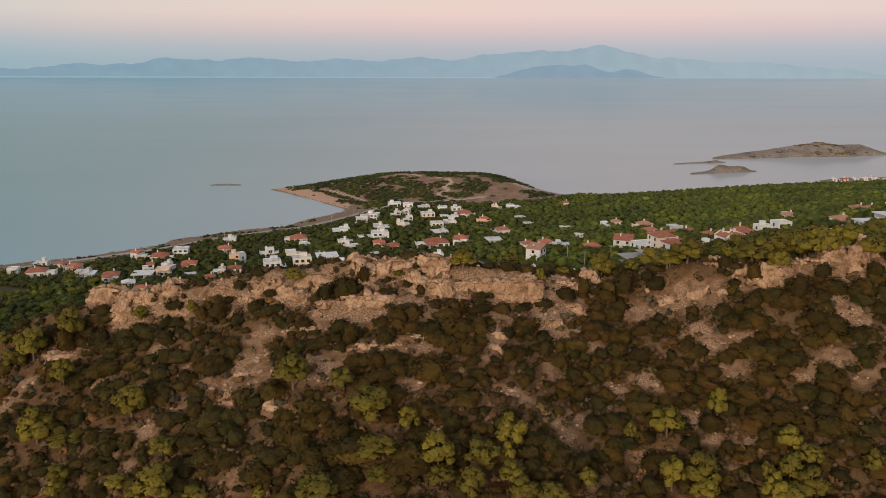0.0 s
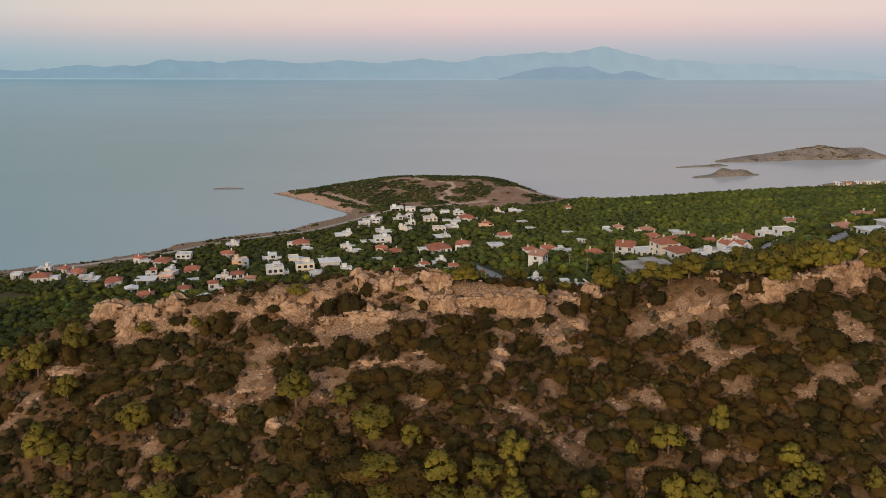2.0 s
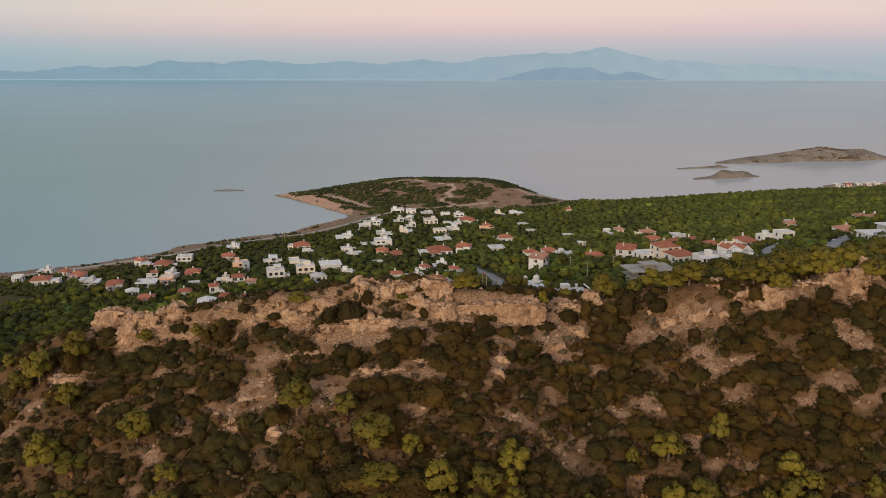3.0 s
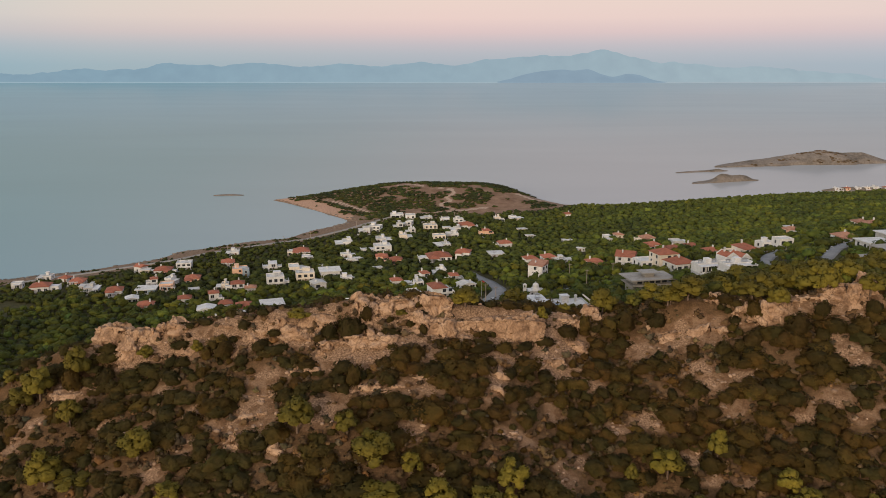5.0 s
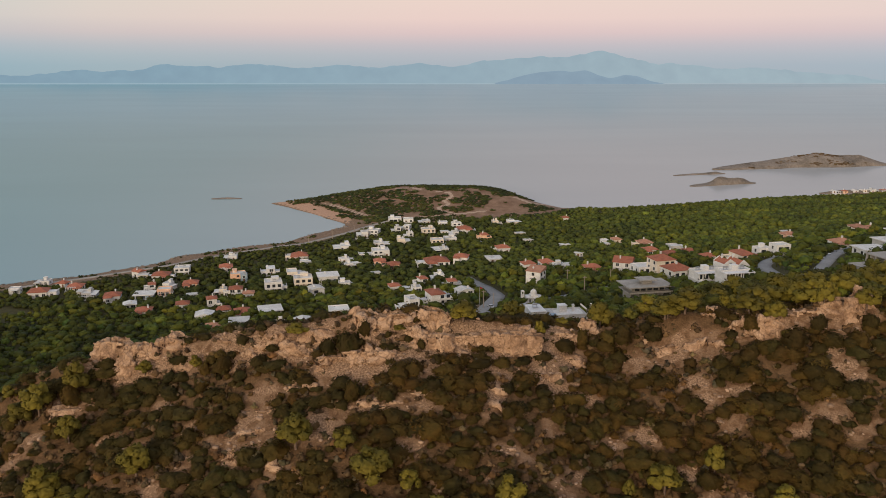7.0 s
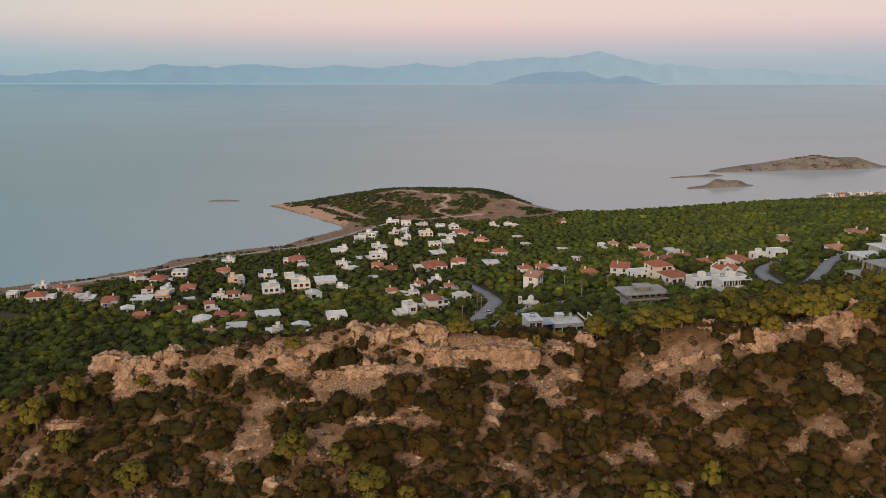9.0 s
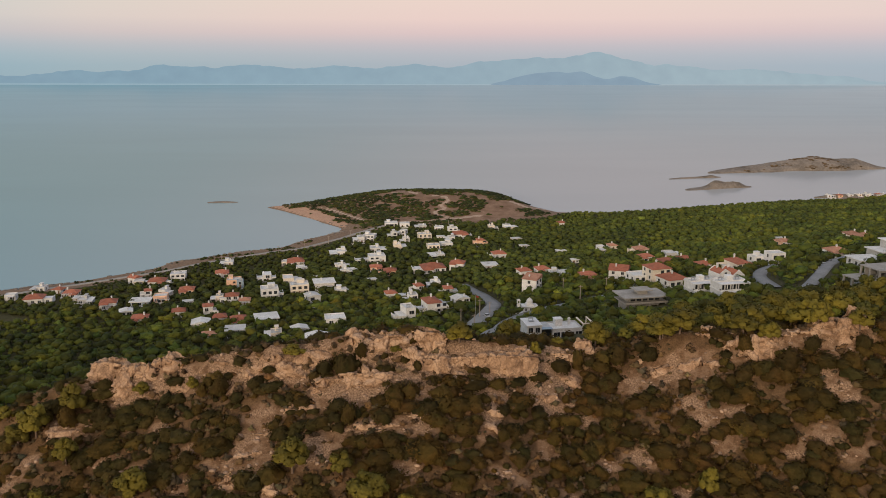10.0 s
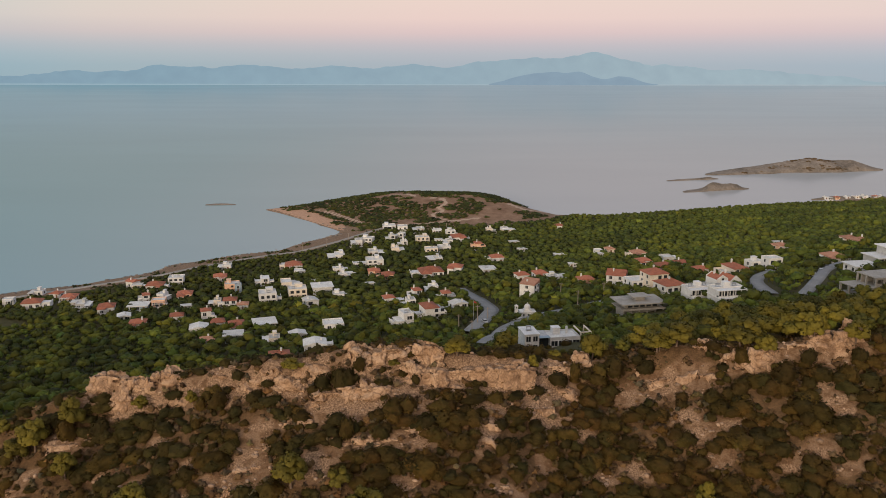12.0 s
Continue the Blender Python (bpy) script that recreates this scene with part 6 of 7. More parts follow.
def gabled_house(x, y, yaw):
    """A tall white house on a slope: two tiled roofs between raised white gable walls, with stacked balconies before them."""
    ob = new("house")
    ob.matrix_world = pose(x, y, float(height(x, y)), 0, 0, yaw)
    for k, (x0, x1, yf, zt, rise) in enumerate(((-5.6, -0.3, -3.2, 6.4, 1.5), (-0.3, 5.6, -4.4, 5.2, 2.3))):
        child("wall", boxes_mesh("wall", [(x0, x1, yf, 4.5, -3.0, zt)], M_WHITE), ob)
        xm, w = (x0 + x1) / 2, x1 - x0
        bm = gable_roof(w - 0.5, 4.5 - yf - 0.5, zt + 0.003, rise, 0.0)
        part("roof", bm, M_TILE, ob).matrix_local = pose(xm, (yf + 4.5) / 2, 0)
        for yy in (yf, 4.25):
            bm = bmesh.new()
            ring = [bm.verts.new(c) for c in ((x0, yy, zt), (x1, yy, zt), (x1, yy, zt + 0.45), (xm, yy, zt + 0.55 + rise), (x0, yy, zt + 0.45))]
            face = bm.faces.new(ring)
            out_ = bmesh.ops.extrude_face_region(bm, geom=[face])
            bmesh.ops.translate(bm, verts=[v for v in out_["geom"] if isinstance(v, bmesh.types.BMVert)], vec=(0, 0.25, 0))
            part("gable", bm, M_WHITE, ob)
        for s_ in range(2):
            z0 = s_ * 2.7
            child("balcony", boxes_mesh("balcony", [(x0 + 0.2, x1 - 0.2, yf - 1.6, yf - 0.003, z0 - (3.0 if s_ == 0 else 0.14), z0 + 0.08), (x0 + 0.2, x1 - 0.2, yf - 1.6, yf - 1.45, z0 + 0.08, z0 + 0.8)], M_WHITE), ob)
            child("balcony_door", boxes_mesh("balcony_door", [(xm - 1.5, xm + 1.5, yf - 0.1, yf - 0.004, z0 + 0.1, z0 + 2.2)], M_GLASS), ob)
        add_window(ob, xm, yf, zt + 0.2, 0, 0.8, 0.6)
    child("chimney", CHIMNEY, ob, pose(-3.2, 2.2, 8.2))
    child("chimney", CHIMNEY, ob, pose(2.6, 2.6, 7.6))
    return tagged(ob, "tall white house with raised gables and red tiled roofs", "house", "houses of the village")


SHED_WALLS = (M_WHITE, M_CREAM, M_GREY)


def shed(x, y, w, d, h, yaw, paint=0):
    """A low outbuilding with a flat slab roof, a door and a lean-to."""
    ob = new("shed")
    ob.matrix_world = pose(x, y, float(height(x, y)), 0, 0, yaw)
    wall = SHED_WALLS[paint]
    child("wall", boxes_mesh("wall", [(-w / 2, w / 2, -d / 2, d / 2, -2.5, h)], wall), ob)
    child("roof", boxes_mesh("roof", [(-w / 2 - 0.3, w / 2 + 0.3, -d / 2 - 0.4, d / 2 + 0.3, h + 0.003, h + 0.22)], M_SLAB), ob)
    child("lean_to", boxes_mesh("lean_to", [(w / 2 + 0.303, w / 2 + 2.2, -d / 2, d / 2 - 0.4, h * 0.78, h * 0.78 + 0.12), (w / 2 + 2.0, w / 2 + 2.15, -d / 2 + 0.1, -d / 2 + 0.25, -2.0, h * 0.78 - 0.003), (w / 2 + 2.0, w / 2 + 2.15, d / 2 - 0.7, d / 2 - 0.55, -2.0, h * 0.78 - 0.003)], M_WHITE), ob)
    child("door", DOOR, ob, pose(-w * 0.2, -d / 2, 0.02))
    add_window(ob, w * 0.22, -d / 2, h * 0.6, 0, 0.7, 0.6)
    return tagged(ob, "low pale outbuilding with flat roof among the pines", "shed", "outbuildings of the village")


def ribbon(name, pts, w, mat, label, lift=0.12, kind="structure", category="road"):
    """A strip of road draped on the ground along a line of places."""
    pts = np.array(pts, float)
    s = np.r_[0, np.cumsum(np.hypot(*np.diff(pts, axis=0).T))]
    q = np.arange(0, s[-1], 3.0)
    x, y = np.interp(q, s, pts[:, 0]), np.interp(q, s, pts[:, 1])
    for _ in range(3):
        x[1:-1], y[1:-1] = (x[:-2] + x[1:-1] + x[2:]) / 3, (y[:-2] + y[1:-1] + y[2:]) / 3
    tx, ty = np.gradient(x), np.gradient(y)
    ln = np.hypot(tx, ty)
    nx, ny = -ty / ln, tx / ln
    rows = []
    for k in (-0.5, -0.17, 0.17, 0.5):
        xx, yy = x + nx * w * k, y + ny * w * k
        rows.append(np.stack([xx, yy, np.maximum.reduce([height(x + nx * w * j, y + ny * w * j) for j in (-0.5, 0, 0.5)]) + lift], 1))
    n = len(q)
    v = np.concatenate(rows + [rows[0] - (0, 0, 1.5), rows[3] - (0, 0, 1.5)])
    f = []
    for a, b in ((0, 1), (1, 2), (2, 3), (4, 0), (3, 5)):
        i = np.arange(n - 1)
        f.append(np.stack([a * n + i, b * n + i, b * n + i + 1, a * n + i + 1], 1)[:, ::-1])
    return tagged(new(name, flat_mesh(name, v, np.concatenate(f), mat)), label, category, kind=kind)


def pole(x, y, h=8.0, arm=0.9):
    bm = bmesh.new()
    bmesh.ops.create_cone(bm, cap_ends=True, segments=8, radius1=0.2, radius2=0.14, depth=h, matrix=Matrix.Translation((0, 0, h / 2)))
    ob = new("utility_pole")
    ob.location = (x, y, float(height(x, y)))
    part("mast", bm, M_WOOD, ob)
    child("crossbar", boxes_mesh("crossbar", [(-arm, arm, -0.06, 0.06, h - 0.7, h - 0.55), (-arm + 0.05, -arm + 0.13, -0.04, 0.04, h - 0.55, h - 0.35), (arm - 0.13, arm - 0.05, -0.04, 0.04, h - 0.55, h - 0.35)], M_WOOD), ob)
    return tagged(ob, "slim weathered wooden utility pole beside the road", "pole", "utility poles")


def concrete_shell(x, y, yaw):
    """An unfinished concrete house: stacked slabs that jut out, on set-back walls and piers."""
    ob = new("concrete_house")
    ob.matrix_world = pose(x, y, float(height(x, y)) + 0.4, 0, 0, yaw) @ Matrix.Scale(0.8, 4)
    for nm, bx_ in (("lower_slab", (-11, 11, -6.5, 7, 2.9, 3.3)), ("middle_slab", (-12, 11.5, -7.5, 7.5, 5.9, 6.4)), ("roof_slab", (-4.5, 4.5, -3.4, 4, 8.3, 8.65))):
        child(nm, boxes_mesh(nm, [bx_], M_CONCRETE), ob)
    child("wall", boxes_mesh("wall", [(-9.0, 8.5, -2.6, 6, -3, 2.9), (-8.5, 8.5, -3.2, 6, 3.3, 5.9), (-2.4, 2.4, -1.5, 3, 6.4, 8.3)], M_CONCRETE), ob)
    child("parapet", boxes_mesh("parapet", [(-11, 11, -6.5, -6.2, 3.3, 3.8), (7.5, 11.5, -7.5, -7.2, 6.4, 6.7)], M_CONCRETE), ob)
    for i in range(6):
        child("pier", boxes_mesh("pier", [(-10.5 + i * 4.1, -10.0 + i * 4.1, -5.8, -5.3, -3, 2.9)], M_CONCRETE), ob)
    for i in range(5):
        child("opening", boxes_mesh("opening", [(-7 + i * 3.2, -4.7 + i * 3.2, -3.25, -3.1, 3.5, 5.7)], M_GLASS), ob)
    return tagged(ob, "unfinished grey concrete house of stacked jutting slabs", "building")


def concrete_frame(x, y, yaw, bays=8, floors=2, step=3.3):
    """A bare concrete frame: slabs, square columns and deep lintels, open between, lower at one end."""
    ob = new("unfinished_building")
    ob.matrix_world = pose(x, y, float(height(x, y)) - 0.3, 0, 0, yaw)
    w, low = bays * step, 2
    for f in range(floors + 1):
        inset = 0 if f < floors else step * low
        child("slab", boxes_mesh("slab", [(-w / 2 + inset - 0.3, w / 2 + 0.3, -4.8, 4.8, f * 3.2 - 0.35, f * 3.2)], M_CONCRETE), ob)
    for f in range(floors):
        first = 0 if f < floors - 1 else low
        for i in range(first, bays + 1):
            xx = -w / 2 + i * step
            for yy in (-4.4, 0, 4.2):
                child("column", boxes_mesh("column", [(xx - 0.28, xx + 0.28, yy - 0.28, yy + 0.28, f * 3.2, f * 3.2 + 2.85)], M_CONCRETE), ob)
        for i in range(first, bays):
            xx = -w / 2 + i * step
            child("lintel", boxes_mesh("lintel", [(xx + 0.28, xx + step - 0.28, -4.6, -4.2, f * 3.2 + 2.35, f * 3.2 + 2.85)], M_CONCRETE), ob)
            if (i + f) % 3 == 0:
                child("infill_wall", boxes_mesh("infill_wall", [(xx + 0.28, xx + step - 0.28, -4.5, -4.3, f * 3.2, f * 3.2 + 1.0)], M_CONCRETE), ob)
    child("back_wall", boxes_mesh("back_wall", [(-w / 2 + low * step, w / 2, 2.5, 2.75, 0, floors * 3.2 - 0.4)], M_CONCRETE), ob)
    child("foundation", boxes_mesh("foundation", [(-w / 2, w / 2, -4.5, 4.5, -4, -0.35)], M_CONCRETE), ob)
    return tagged(ob, "bare unfinished concrete frame of slabs and columns", "building")


def chapel(x, y, yaw):
    """A small white chapel with a dome, an apse and a bell tower beside it."""
    ob = new("chapel")
    ob.matrix_world = pose(x, y, float(height(x, y)), 0, 0, yaw) @ Matrix.Scale(0.8, 4)
    child("nave", boxes_mesh("nave", [(-4.2, 4.2, -3, 3, -3, 3.2), (-4.4, 4.4, -3.2, 3.2, 3.2, 3.45), (-2.0, 2.0, -2.0, 2.0, 3.45, 4.4)], M_WHITE), ob)
    bm = bmesh.new()
    bmesh.ops.create_cone(bm, cap_ends=True, segments=20, radius1=1.7, radius2=1.7, depth=1.2, matrix=Matrix.Translation((0, 0, 5.0)))
    part("drum", bm, M_WHITE, ob)
    bm = bmesh.new()
    bmesh.ops.create_uvsphere(bm, u_segments=20, v_segments=12, radius=1.75, matrix=Matrix.Translation((0, 0, 5.55)))
    bmesh.ops.delete(bm, geom=[v for v in bm.verts if v.co.z < 5.4], context="VERTS")
    for f in bm.faces:
        f.smooth = True
    part("dome", bm, M_WHITE, ob)
    child("cross", boxes_mesh("cross", [(-0.06, 0.06, -0.06, 0.06, 7.25, 8.1), (-0.3, 0.3, -0.05, 0.05, 7.75, 7.87)], M_WHITE), ob)
    child("bell_tower", boxes_mesh("bell_tower", [(-6.9, -5.3, -0.8, 0.8, -3, 4.6), (-6.9, -6.6, -0.8, 0.8, 4.6, 6.2), (-5.6, -5.3, -0.8, 0.8, 4.6, 6.2), (-7.0, -5.2, -0.9, 0.9, 6.2, 6.6), (-6.5, -5.7, -0.4, 0.4, 6.6, 7.0)], M_WHITE), ob)
    child("forecourt", boxes_mesh("forecourt", [(-8.5, 5.5, -4.6, -3.005, -3, 0.7)], M_WHITE), ob)
    for xx in (-2.6, 0, 2.6):
        add_window(ob, xx, -3.0, 1.8, 0, 0.6, 0.9)
    return tagged(ob, "small white chapel with a dome and bell tower", "chapel")


def glass_villa(x, y, yaw):
    """A modern villa: pale frames round wide glass, under thin flat slabs."""
    ob = new("villa")
    ob.matrix_world = pose(x, y, float(height(x, y)), 0, 0, yaw)
    for k, (x0, x1, y0, z0) in enumerate(((-8, 8, -5, 0), (-2, 8, -3, 3.6))):
        child("slab", boxes_mesh("slab", [(x0 - 0.6, x1 + 0.6, y0 - 0.8, 5.6, z0 + 3.25, z0 + 3.6)], M_WHITE), ob)
        child("wall", boxes_mesh("wall", [(x0 + 0.4, x1 - 0.2, y0 + 0.25, 5, z0 - (3 if k == 0 else 0), z0 + 3.25)], M_GREY), ob)
        n = int((x1 - x0) / 2.4)
        for i in range(n):
            xx = x0 + 1.2 + i * (x1 - x0 - 1.0) / n
            add_window(ob, xx + 0.3, y0 + 0.25, z0 + 1.7, 0, 1.5, 1.5)
    child("rail", boxes_mesh("rail", [(-8.4, -2.2, -5.7, -5.65, 4.55, 4.62)] + [(xx, xx + 0.06, -5.7, -5.65, 3.6, 4.55) for xx in np.linspace(-8.3, -2.4, 7)], M_METAL), ob)
    return tagged(ob, "modern pale villa with wide glazing and flat slabs", "house", "houses of the village")


CAR_PAINTS = [material("silver_car_paint", [(0.45, 0.46, 0.47), (0.52, 0.53, 0.54)], 0.3, 0.35, 0.0, metal=0.3), material("dark_car_paint", [(0.03, 0.032, 0.036), (0.05, 0.052, 0.056)], 0.3, 0.35, 0.0), M_WHITE]
M_RUBBER = material("tyre_rubber", [(0.02, 0.02, 0.02), (0.035, 0.035, 0.035)], 3, 0.9, 0.1)


def wheel_mesh():
    bm = bmesh.new()
    bmesh.ops.create_cone(bm, cap_ends=True, segments=14, radius1=0.32, radius2=0.32, depth=0.22, matrix=Matrix.Rotation(radians(90), 4, "Y"))
    me = bpy.data.meshes.new("wheel")
    bm.to_mesh(me)
    bm.free()
    me.materials.append(M_RUBBER)
    return me


WHEEL = wheel_mesh()


def car(x, y, yaw, paint, word):
    """A small parked car: rounded body, tapered cabin with glass, four wheels."""
    ob = new("car")
    ob.matrix_world = pose(x, y, float(height(x, y)) + 0.2, 0, 0, yaw)
    bm = bmesh.new()
    bmesh.ops.create_cube(bm, size=1, matrix=Matrix.LocRotScale((0, 0, 0.6), None, (1.72, 4.1, 0.62)))
    bmesh.ops.bevel(bm, geom=bm.edges[:], offset=0.16, segments=2, affect="EDGES")
    part("body", bm, CAR_PAINTS[paint], ob)
    bm = bmesh.new()
    bmesh.ops.create_cube(bm, size=1, matrix=Matrix.LocRotScale((0, 0.2, 1.12), None, (1.5, 2.2, 0.5)))
    for v in bm.verts:
        if v.co.z > 1.1:
            v.co.x *= 0.84
            v.co.y = 0.2 + (v.co.y - 0.2) * 0.66
    part("cabin_glass", bm, M_GLASS, ob)
    child("roof", boxes_mesh("roof", [(-0.64, 0.64, -0.5, 0.9, 1.372, 1.42)], CAR_PAINTS[paint]), ob)
    for xx in (-0.8, 0.8):
        for yy in (-1.3, 1.3):
            child("wheel", WHEEL, ob, pose(xx, yy, 0.32))
    return tagged(ob, f"{word} hatchback car parked beside the road", "car", "parked cars")


def boat(x, y, turn, size=7.0):
    """A small white motor boat lying at its mooring."""
    ob = new("boat")
    ob.matrix_world = pose(x, y, 0.0, 0, 0, turn)
    bm = bmesh.new()
    n = 9
    rows = []
    for k in range(n):
        f = k / (n - 1)
        half = 0.16 * size * math.sqrt(max(0.0, 1 - f ** 3))
        xx = (f - 0.4) * size
        rows.append([bm.verts.new(c) for c in ((xx, -half, 0.9 + 0.3 * f), (xx, -half * 0.6, -0.2), (xx, half * 0.6, -0.2), (xx, half, 0.9 + 0.3 * f))])
    for a, b in zip(rows, rows[1:]):
        for i in range(3):
            bm.faces.new((a[i], b[i], b[i + 1], a[i + 1]))
        bm.faces.new((a[3], b[3], b[0], a[0]))
    bm.faces.new(rows[0])
    part("hull", bm, M_WHITE, ob)
    child("cabin", boxes_mesh("cabin", [(-0.15 * size, 0.18 * size, -0.1 * size, 0.1 * size, 0.9, 2.1), (-0.2 * size, 0.15 * size, -0.11 * size, 0.11 * size, 2.1, 2.2)], M_WHITE), ob)
    child("mast", boxes_mesh("mast", [(-0.03, 0.03, -0.03, 0.03, 2.2, 2.2 + size * 0.5)], M_METAL), ob)
    return tagged(ob, "small white motor boat moored in the harbour", "boat", "boats in the harbour")


def modern_house(x, y, yaw):
    """A long white modern house just behind the ridge: a tall cube, a glazed recess, a low cream wing and an open frame at its end."""
    ob = new("house")
    ob.matrix_world = pose(x, y, float(height(x, y)) + 0.1, 0, 0, yaw) @ Matrix.Scale(0.88, 4)
    child("cube", boxes_mesh("cube", [(-9.2, -4.4, -4, 4, -3, 6.0), (-9.4, -4.2, -4.2, 4.2, 6.0, 6.25)], M_WHITE), ob)
    child("recess_wall", boxes_mesh("recess_wall", [(-4.4, -0.6, -1.8, 4, -3, 4.6)], M_GREY), ob)
    for i in range(3):
        add_window(ob, -3.7 + i * 1.25, -1.8, 3.2, 0, 0.95, 1.4)
        add_window(ob, -3.7 + i * 1.25, -1.8, 1.0, 0, 0.95, 1.0)
    for i in range(2):
        add_window(ob, -8.0 + i * 2.3, -4.0, 4.6, 0, 1.1, 1.1)
        add_window(ob, -8.0 + i * 2.3, -4.0, 1.7, 0, 1.1, 1.1)
    child("glass_front", boxes_mesh("glass_front", [(-4.2, -0.8, -2.02, -1.84, 0.4, 4.3)], M_GLASS), ob)
    child("awning", boxes_mesh("awning", [(-4.4, -0.6, -3.9, -1.802, 4.6, 4.75)], M_BLUE), ob)
    child("terrace", boxes_mesh("terrace", [(-4.4, -0.6, -4.4, -1.802, -3, 0.2), (-4.4, -0.6, -4.4, -4.25, 0.2, 1.0)], M_WHITE), ob)
    child("wing", boxes_mesh("wing", [(-0.6, 9.5, -3.4, 4, -3, 4.0), (-0.6, 9.5, -3.4, -3.2, 4.0, 4.5), (9.3, 9.5, -3.2, 4, 4.0, 4.5), (-0.6, 9.3, 3.8, 4, 4.0, 4.5)], M_WHITE), ob)
    child("roof", boxes_mesh("roof", [(-0.4, 9.2, -3.1, 3.7, 4.004, 4.12)], M_SLAB), ob)
    for i in range(4):
        add_window(ob, 1.0 + i * 2.4, -3.4, 2.4, 0, 1.7, 1.1)
    child("frame", boxes_mesh("frame", [(9.6, 10.0, -3.4, -3.0, -3, 5.4), (13.0, 13.4, -3.4, -3.0, -3, 5.4), (9.6, 13.4, -3.4, -3.0, 5.4, 5.75), (13.0, 13.4, -3.0, 3.6, 5.4, 5.75), (13.0, 13.4, 3.2, 3.6, -3, 5.4), (9.6, 10.0, -3.0, 3.6, 5.4, 5.75)], M_CREAM), ob)
    child("stair_head", boxes_mesh("stair_head", [(1.5, 4.0, 0.5, 3.0, 4.124, 6.2), (1.3, 4.2, 0.3, 3.2, 6.2, 6.35)], M_WHITE), ob)
    child("chimney", CHIMNEY, ob, pose(6.5, 1.5, 5.0))
    child("water_heater", TANK, ob, pose(-6.8, 0.5, 6.252))
    return tagged(ob, "long modern white and cream house with open frame", "house", "houses of the village")


# ---- the village ----
house(-257.4, 474.3, 6.2, 5.0, 3.2, "flat", "white", 10)
house(-240.5, 468.6, 10.6, 9.6, 3.5, "hip", "white", 12, wing=5.2)
house(-252.4, 499.8, 7.8, 6.6, 2.5, "flat", "white", 5)
house(-236.2, 491.1, 6.5, 6.0, 2.5, "hip", "white", -12)
house(-224.9, 483.2, 8.6, 7.7, 2.5, "hip", "cream", 8)
house(-209.5, 467.1, 8.6, 7.8, 2.5, "flat", "grey", 10)
house(-191.3, 455.3, 8.9, 8.3, 3.4, "hip", "white", 14)
house(-196.2, 510.7, 6.1, 6.5, 4.0, "gable", "white", 60)
house(-180.4, 506.7, 10.4, 9.2, 2.7, "hip", "white", 8)
house(-170.6, 518.6, 9.7, 8.8, 4.3, "flat", "white", 10)
house(-176.5, 474.3, 6.7, 5.4, 4.3, "hip", "white", 20)
house(-173.4, 457.5, 10.1, 8.8, 2.7, "slab", "blue", 8)
house(-163.9, 463.9, 7.8, 7.0, 3.6, "flat", "peach", 10)
house(-165.6, 478.7, 6.8, 6.3, 3.5, "flat", "white", -12)
house(-154.2, 482.3, 8.6, 7.7, 2.7, "hip", "peach", 10)
house(-171.4, 429.3, 6.7, 6.7, 4.3, "grey", "white", 20)
house(-158.8, 415.4, 8.1, 7.3, 3.7, "hip", "cream", 10)
house(-142.2, 428.3, 6.8, 6.5, 3.0, "hip", "white", 16)
house(-122.9, 420.1, 6.8, 5.5, 6.6, "hip", "white", 18)
house(-120.0, 393.4, 8.8, 8.3, 3.5, "grey", "grey", 14)
house(-108.0, 365.6, 6.6, 5.9, 2.7, "old", "white", 10)
house(-113.1, 402.7, 6.8, 6.8, 3.8, "hip", "white", 22)
house(-101.6, 396.3, 7.5, 7.5, 3.2, "hip", "white", 20)
house(-97.4, 372.4, 8.1, 7.4, 3.1, "slab", "grey", 12)
house(-86.0, 389.1, 10.0, 9.8, 4.4, "slab", "cream", 18)
house(-64.8, 361.4, 7.4, 6.0, 2.9, "grey", "white", 20)
house(-76.4, 358.3, 7.7, 7.1, 2.7, "flat", "cream", 12)
house(-48.8, 365.8, 9.2, 8.7, 5.2, "flat", "white", 14)
house(-50.8, 322.0, 9.0, 8.1, 2.7, "grey", "white", 10, z=31.7)
house(-61.8, 303.0, 7.5, 6.0, 2.8, "hip", "white", 14, z=33.8)
house(-144.4, 527.1, 8.3, 7.7, 2.8, "hip", "white", 14)
house(-129.2, 497.6, 9.0, 8.3, 4.3, "flat", "peach", 12)
house(-123.9, 491.7, 4.0, 5.4, 4.3, "flat", "blue", 12)
house(-113.0, 509.7, 8.9, 8.5, 4.3, "flat", "white", 14, wing=3.0)
house(-128.9, 456.9, 6.8, 5.5, 3.3, "flat", "cream", 10)
house(-118.8, 451.4, 7.3, 6.7, 4.4, "hip", "white", 12)
house(-110.0, 444.6, 6.0, 5.4, 3.0, "old", "cream", 10)
house(-98.6, 457.5, 9.8, 9.4, 6.2, "flat", "white", 16, wing=2.7)
house(-92.6, 497.1, 11.3, 10.7, 3.7, "flat", "cream", 14)
house(-83.4, 469.5, 10.7, 10.1, 5.2, "flat", "cream", 14, balcony=True)
house(-69.6, 476.0, 11.3, 10.7, 4.1, "slab", "white", 14)
house(-70.1, 433.9, 7.0, 7.5, 5.3, "grey", "white", 28)
house(-57.2, 454.9, 6.7, 6.0, 2.8, "flat", "white", 8)
house(-100.7, 557.7, 11.5, 10.2, 2.7, "hip", "cream", 8, wing=-4.0)
house(-149.4, 559.7, 8.7, 7.7, 2.7, "flat", "white", 8)
house(-93.9, 535.6, 5.7, 6.0, 2.7, "flat", "white", 8)
house(-74.8, 586.6, 12.1, 11.1, 3.3, "flat", "white", 12)
house(-64.7, 637.6, 8.7, 8.0, 4.1, "flat", "white", 12)
